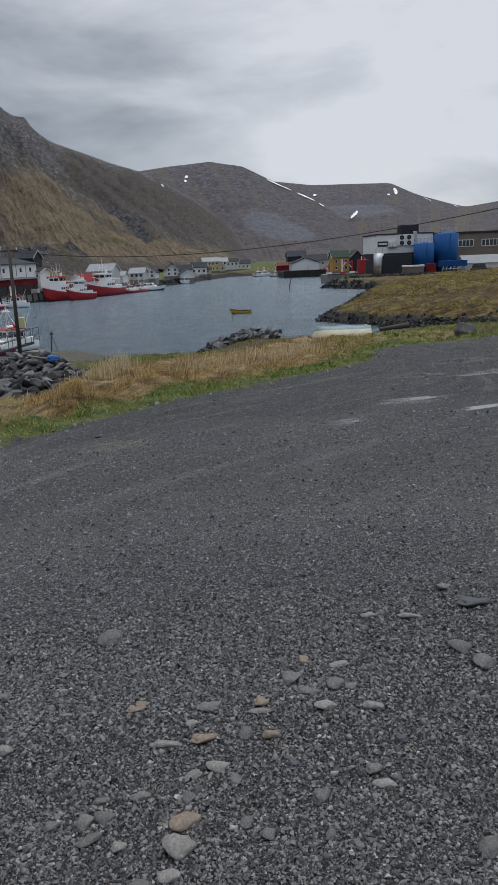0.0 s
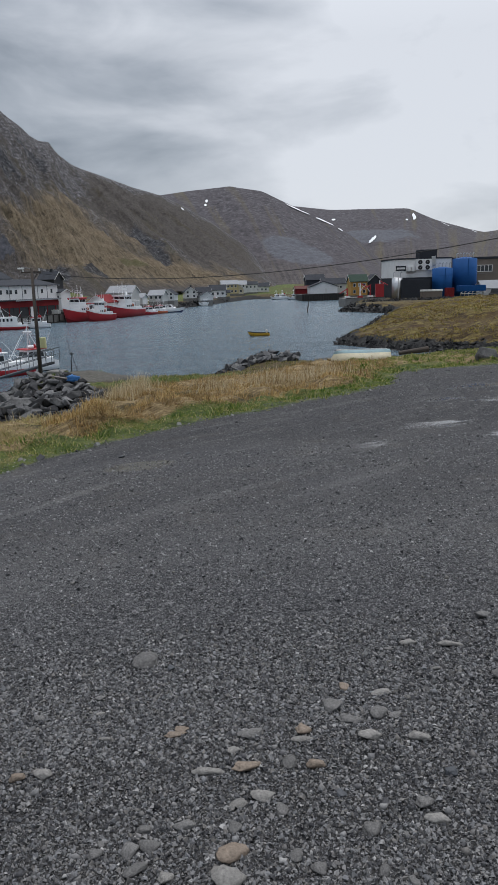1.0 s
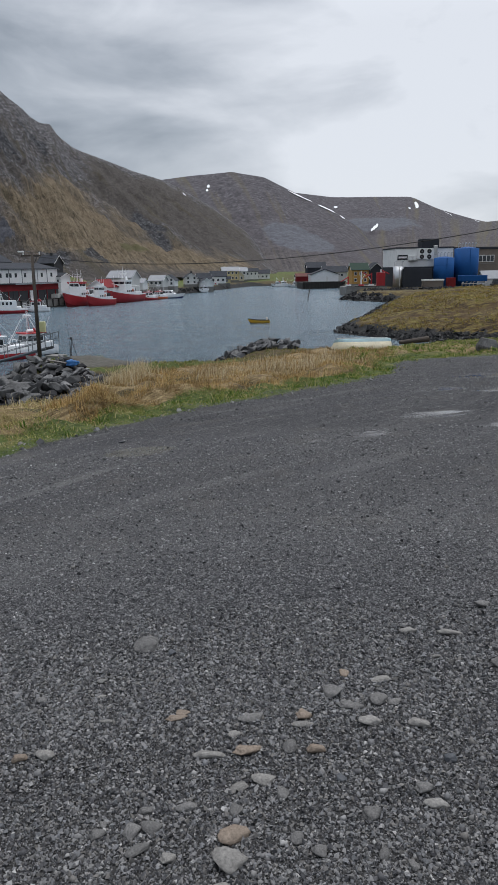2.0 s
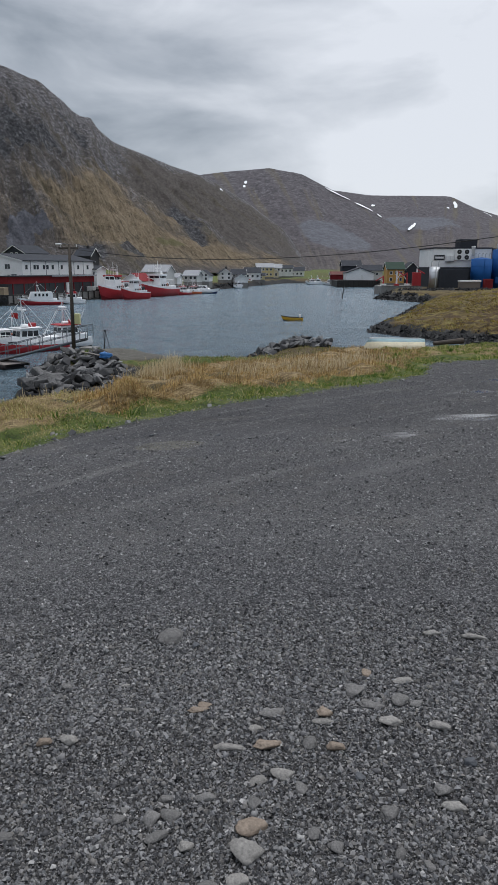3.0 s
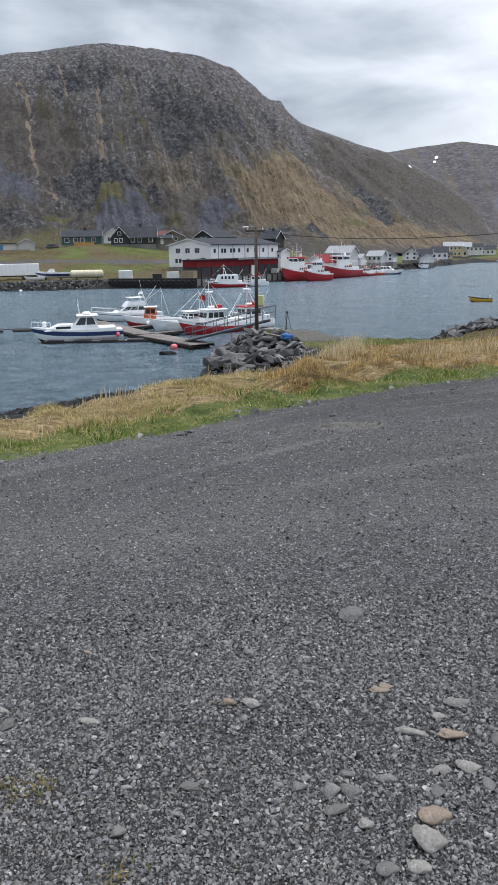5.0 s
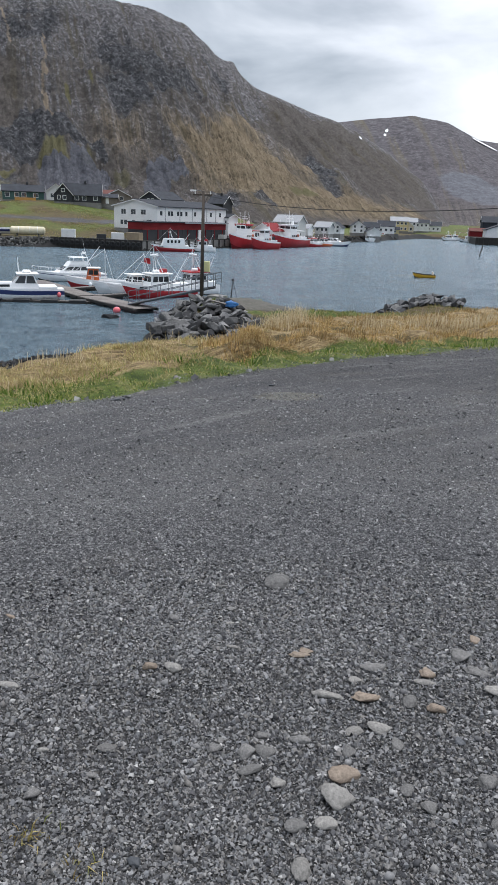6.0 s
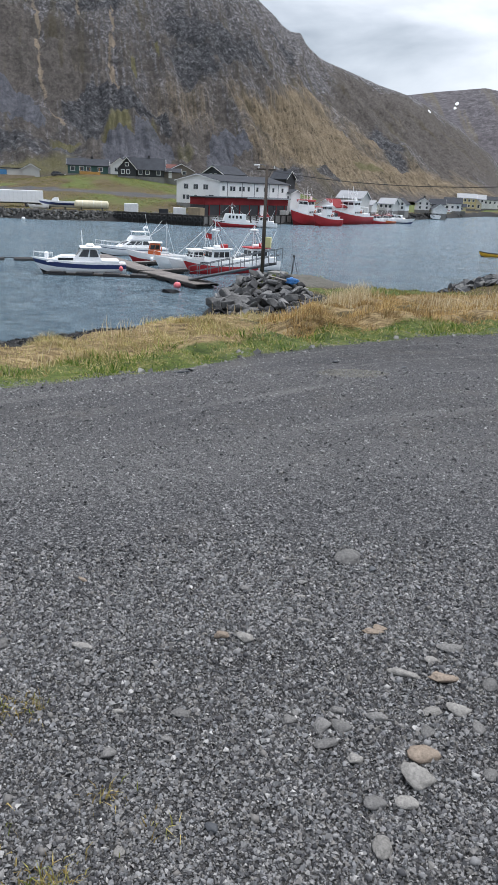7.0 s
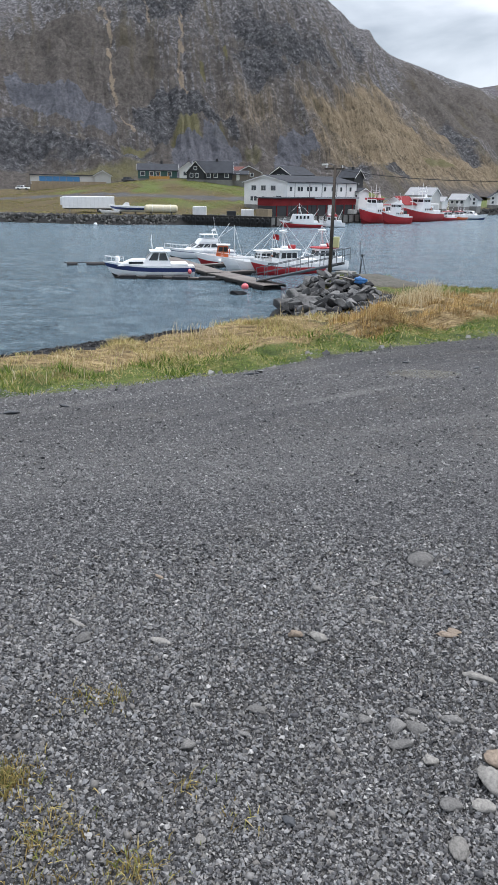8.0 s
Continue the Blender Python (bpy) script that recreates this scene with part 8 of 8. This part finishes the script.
part("sign_lettering", box((57.6, 241.8, 9.1), (60.3, 241.86, 9.7)), M_OFFWHITE, sg, "pale bar of unreadable lettering")
fan_box = part("fan_housing", box((63.6, 241.2, 8.7), (69.0, 242.0, 12.0), 0.05), M_OFFWHITE, t)
for x in (65.1, 67.5):
    for z_ in (9.5, 11.2):
        fn = part("fan", rod((x, 241.16, z_), (x, 241.3, z_), 0.72, seg=20), M_BLACK, fan_box, "black round fan grille")
        part("fan_hub", rod((x, 241.1, z_), (x, 241.2, z_), 0.18, seg=10), M_STEEL, fn)
for x in (61.5, 62.8):
    part("condenser", box((x - 0.55, 241.1, 8.4), (x + 0.55, 242.0, 10.0), 0.05), M_OFFWHITE, t)
part("bracket_shelf", box((60.8, 240.9, 8.1), (63.5, 242.0, 8.3)), M_STEEL, t)
part("vent_hood", box((69.0, 241.4, 10.0), (70.2, 242.0, 13.0), 0.05), M_STAINLESS, t)


def tank(x, y, r, h, material, label, pipes):
    t_ = thing("storage_tank", label, "tank", Matrix.Translation((x, y, height_at(x, y) - 0.2)), "factory tanks")
    bm = rod((0, 0, 0), (0, 0, h), r, seg=40)
    for f in bm.faces:
        f.smooth = len(f.verts) == 4
    part("shell", bm, material, t_)
    part("roof", rod((0, 0, h + 0.002), (0, 0, h + r * 0.14), r, r * 0.15, 40), material, t_)
    for k in range(3):
        part("seam", rod((0, 0, h * (k + 1) / 4 - 0.03), (0, 0, h * (k + 1) / 4 + 0.03), r + 0.015, seg=40), material, t_)
    for k in range(pipes):
        px_ = -r * 0.7 + 1.4 * r * k / max(1, pipes - 1)
        part("vent_pipe", tube([(px_, 0, h), (px_, 0, h + 1.5), (px_ + 0.25, 0, h + 1.8), (px_ + 0.5, 0, h + 1.5)], 0.13, 8), M_STAINLESS, t_, "bent steel vent pipe")
    part("ladder", box((-0.12, -r - 0.1, 0.3), (0.12, -r - 0.05, h)), material, t_)


tank(71.6, 238.5, 3.2, 9.2, M_BLUE, "blue steel storage tank with bent vent pipes", 5)
tank(79.8, 241.5, 3.9, 12.0, M_BLUE, "tall blue steel storage tank with bent vent pipes", 6)
tank(56.4, 236.5, 1.65, 6.6, M_STAINLESS, "stainless steel silo beside the factory", 2)
crate(62.0, 236.5, 9.2, 4.0, 5.8, M_CHARCOAL, "charcoal machine house before the factory", 0, "machine_house")
crate(65.4, 229.0, 6.2, 2.4, 2.0, M_BROWN, "brown gear container with a pale lid", 0)
o = crate(65.4, 228.9, 6.5, 2.6, 0.5, M_OFFWHITE, "white stacked slabs on the gear container", 0, "slab_stack")
o.location.z += 2.0
crate(71.0, 228.6, 2.4, 2.2, 3.0, M_DKRED, "rust-red steel container in the yard", 0)
o = crate(78.6, 231.0, 8.4, 3.0, 1.8, M_BLUE, "blue steel skip raised on a frame", 0, "skip")
o.location.z += 1.6
t = thing("pipe_rack", "tangle of galvanised pipes and valves under the skip", "pipe rack", Matrix.Translation((78.6, 229.2, height_at(78.6, 229.2))))
for k in range(7):
    part("pipe", tube([(-3.8 + k * 1.2, 0, 0), (-3.8 + k * 1.2, 0, 1.2 + 0.3 * (k % 2)), (-3.2 + k * 1.2, 0.2, 1.5)], 0.1), M_STAINLESS, t)
part("header", rod((-4.0, 0, 0.9), (4.2, 0, 0.9), 0.12), M_STAINLESS, t)
t = thing("plant_building", "brown panelled industrial building with a band of windows", "building", Matrix.Translation((0, 0, f_z)))
part("wall", box((82.0, 262, -1), (122, 285, 12.0)), M_BROWN, t)
part("parapet", box((81.8, 261.8, 12.02), (122.2, 285.2, 12.8)), M_CHARCOAL, t)
for z_ in (4.5, 7.0, 9.6):
    part("panel_joint", box((82.0, 261.94, z_), (122, 261.99, z_ + 0.15)), M_CONC, t)
for x0 in (92.4, 103.6):
    w_ = part("window", box((x0 - 4.2, 261.9, 7.6), (x0 + 4.2, 261.99, 10.0)), M_OFFWHITE, t)
    for k in range(6):
        part("pane", box((x0 - 4.0 + k * 1.36, 261.87, 7.8), (x0 - 2.85 + k * 1.36, 261.91, 9.8)), M_PANE, w_)
house("low white shed with a sloping roof at the factory", 92.5, 236, f_z - 0.2, 19, 8, 2.6, 2.2, 0, M_OFFWHITE, M_ROOF_PALE, "x", name="shed")
for k, (x, z_) in enumerate(((38.6, 0), (43.0, 0.2), (46.5, 0), (49.8, 0.1))):
    t = thing("deck_crane", "red and white painted deck crane frame on the quay", "crane", Matrix.Translation((x + 2.0, 238 + k, SEA + 2.7)), "quay cranes")
    hh = (3.2, 4.8, 4.2, 5.4)[k]
    m_ = M_RED if k % 2 == 0 else M_OFFWHITE
    part("column", rod((0, 0, 0), (0, 0, hh), 0.28, 0.2), m_, t)
    part("jib", rod((0, 0, hh - 0.2), (2.6 if k % 2 else -2.4, 0, hh - 1.6), 0.16), M_RED, t)
    part("brace", rod((0, 0, hh * 0.4), (1.2 if k % 2 else -1.2, 0, hh - 0.9), 0.1), M_OFFWHITE, t)
    part("base", box((-0.8, -0.6, 0), (0.8, 0.6, 0.7), 0.04), M_OFFWHITE if k % 2 == 0 else M_RED, t)
crate(51.0, 237.5, 2.6, 1.6, 4.8, M_RED, "red upright steel cabinet at the quay's corner", 0, "steel_cabinet")


def car(x, y, rot, paint, label, name="car", long=4.4, high=1.45):
    t_ = thing(name, label, name, pose(x, y, height_at(x, y), 0, 0, rot), "parked vehicles")
    b_ = part("body", box((-long / 2, -0.88, 0.3), (long / 2, 0.88, 0.85), 0.12), paint, t_)
    cab = part("cabin", cabin(-long * 0.42, long * 0.22, 0.84, 0.84, high, 0.6, 0.35, 0.12), paint, t_)
    cabin_windows(cab, -long * 0.42, long * 0.22, 0.84, 0.84, high, 0.6, 0.35, 0.12, 2, 0.15, 0.85)
    for wx in (-long * 0.3, long * 0.3):
        for wy in (-0.8, 0.8):
            w_ = part("wheel", rod((wx, wy - 0.1, 0.32), (wx, wy + 0.1, 0.32), 0.32, seg=14), M_BLACK, t_)
            part("rim", rod((wx, wy - 0.11, 0.32), (wx, wy + 0.11, 0.32), 0.18, seg=10), M_STEEL, w_)
    for wy in (-0.6, 0.6):
        part("headlight", box((long / 2 - 0.03, wy - 0.15, 0.6), (long / 2 + 0.02, wy + 0.15, 0.74)), M_OFFWHITE, b_)


car(-121.0, 217.5, 10, M_DARK_STEEL, "dark grey car parked below the green house")
car(-157.5, 212.0, 20, M_WHITE, "white car parked by the shore road")
car(86.5, 227.5, 3, M_DARK_STEEL, "dark van parked beside the factory shed", "van", 6.6, 2.2)

# ---- shore rocks and rough grass farther off ----
M_SHORE = island_material("shore_rocks", ((0.0, (0.014, 0.014, 0.015)), (0.6, (0.028, 0.028, 0.029)), (0.93, (0.07, 0.069, 0.067)), (1.0, (0.14, 0.137, 0.132))), 0.9, 3.0, 0.2)


M_REVET = island_material("revetment_rocks", ((0.0, (0.04, 0.039, 0.038)), (0.6, (0.1, 0.098, 0.094)), (0.9, (0.17, 0.166, 0.158)), (1.0, (0.26, 0.254, 0.243))), 0.9, 3.0, 0.2)


def shore_rocks(label, a, b, n, spread, lo, hi, inland, tone=M_SHORE):
    a, b = np.array(a, float), np.array(b, float)
    u = RNG.uniform(0, 1, n)
    run = (b - a) / np.linalg.norm(b - a)
    side = np.array([-run[1], run[0]])
    p = a + (b - a) * u[:, None] + side * (inland + RNG.normal(0, spread, n))[:, None]
    ob_ = pebbles("shore_rocks", p[:, 0], p[:, 1], RNG.uniform(lo, hi, n), tone, -0.1, LUMP, 0.3)
    tagged(ob_, label, "rocks", kind="stuff")


shore_rocks("dark rubble revetment along the far shore", (-119, 150), (-90, 153), 1000, 0.9, 0.2, 0.55, 0.8, M_REVET)
shore_rocks("dark rubble revetment along the far shore", (-90, 153), (-76, 163), 700, 0.9, 0.2, 0.55, 0.8, M_REVET)
shore_rocks("dark rubble revetment along the far shore", (-200, 138), (-119, 150), 1400, 1.0, 0.2, 0.6, 0.6, M_REVET)
shore_rocks("rubble along the quieter end of the harbour", (-18, 270), (-3, 330), 300, 0.8, 0.3, 0.7, 0.5)
shore_rocks("dark tidal rocks at the foot of the knoll", (15.5, 99), (22, 87), 900, 0.9, 0.12, 0.45, -0.8)
shore_rocks("dark tidal rocks at the foot of the knoll", (22, 87), (46, 67), 1600, 1.0, 0.12, 0.45, -0.8)
shore_rocks("dark tidal rocks at the foot of the knoll", (36, 166), (15.5, 99), 1200, 0.8, 0.12, 0.5, -0.5)
shore_rocks("black rock ledges at the foot of the knoll", (15.0, 99), (22, 87), 400, 1.4, 0.25, 0.7, -2.2)
shore_rocks("black rock ledges at the foot of the knoll", (22, 87), (46, 67), 700, 1.2, 0.2, 0.5, -2.0)
shore_rocks("black rock ledges at the foot of the knoll", (36, 166), (15.5, 99), 600, 1.0, 0.2, 0.6, -1.6)
shore_rocks("dark rubble spit before the factory", (43, 226), (33, 205), 420, 1.3, 0.4, 1.1, 0.5)
shore_rocks("dark rubble spit before the factory", (33, 205), (42, 184), 300, 1.1, 0.4, 1.0, 0.3)
shore_rocks("rubble below the factory yard", (40, 214), (72, 214), 420, 2.0, 0.4, 1.0, 0.0)
shore_rocks("weedy stones along the near beach", (-15.6, 45), (-31, 19.5), 1800, 0.8, 0.05, 0.2, 0.6)

px, py = RNG.uniform(14, 90, 28000), RNG.uniform(62, 180, 28000)
kd = bay_distance(px, py)
step = terraces(px, py)
keep = (kd > 2.2 + 1.2 * wave(px, py, 0.6)) & (py - 0.35 * px > 40) & (RNG.uniform(0, 1, len(px)) < np.clip(3.2 * (step - 0.13) + 0.4 * wave(px, py, 0.45, 1.0), 0.04, 1))
px, py = px[keep], py[keep]
ob = tussocks("grass", px, py, 5, np.full(len(px), 0.22), RNG.uniform(0.2, 0.5, len(px)), np.full(len(px), 0.1), RNG.uniform(0.9, 1.15, len(px)), island_material("tussock_grass", ((0.0, (0.17, 0.11, 0.032)), (0.35, (0.38, 0.275, 0.08)), (0.6, (0.54, 0.41, 0.15)), (0.8, (0.32, 0.3, 0.075)), (1.0, (0.22, 0.25, 0.055))), 0.8, 1.2, 0.2, 0.35, 0.22), (0.4, -0.2))
tagged(ob, "tawny tussock grass over the rocky knoll", "grass", kind="stuff")
px, py = RNG.uniform(-150, -56, 9000), RNG.uniform(152, 232, 9000)
kd = bay_distance(px, py)
keep = (kd > 3) & (np.abs(kd - 36 - 4 * wave(px, py, 0.05)) > 3.4) & (wave(px, py, 0.3, 0.5) > -0.25) & (px < -62 + 0.2 * (py - 160))
px, py = px[keep], py[keep]
ob = tussocks("grass", px, py, 5, np.full(len(px), 1.1), RNG.uniform(0.15, 0.4, len(px)), np.full(len(px), 0.2), RNG.uniform(0.9, 1.15, len(px)), M_BANK, (0.3, -0.1))
tagged(ob, "rough olive pasture grass below the village", "grass", kind="stuff")
px, py = RNG.uniform(-17, -2, 9000), RNG.uniform(46, 63, 9000)
kd = bay_distance(px, py)
pathy = (py > 52) & (py < 60.2) & (px > -12.6) & (px < -5.5)
keep = (kd > 1.2) & ~pathy & ((py > 55.8) | (px > -8.5)) & (np.hypot(px + 14.25, py - 56.4) > 0.5)
ob = blades("grass", px[keep], py[keep], RNG.uniform(0.06, 0.22, keep.sum()), np.full(keep.sum(), 0.05), RNG.uniform(0.5, 1.0, keep.sum()), M_GREEN)
tagged(ob, "short yellow-green grass along the jetty's top", "grass", kind="stuff")

# the same chips behind and beside the standpoint, coarser
px, py = scatter(36000, 0.25, 5.0, 39, 301, 0.5)
ob = pebbles("gravel", px, py, RNG.gamma(6.0, 1 / 6, len(px)).clip(0.5, 2.0) * 0.0125, M_CHIP, 0.4, POINTED, 0.3, True)
tagged(ob, "coarse grey crushed gravel chips on the lot", "gravel", kind="stuff")
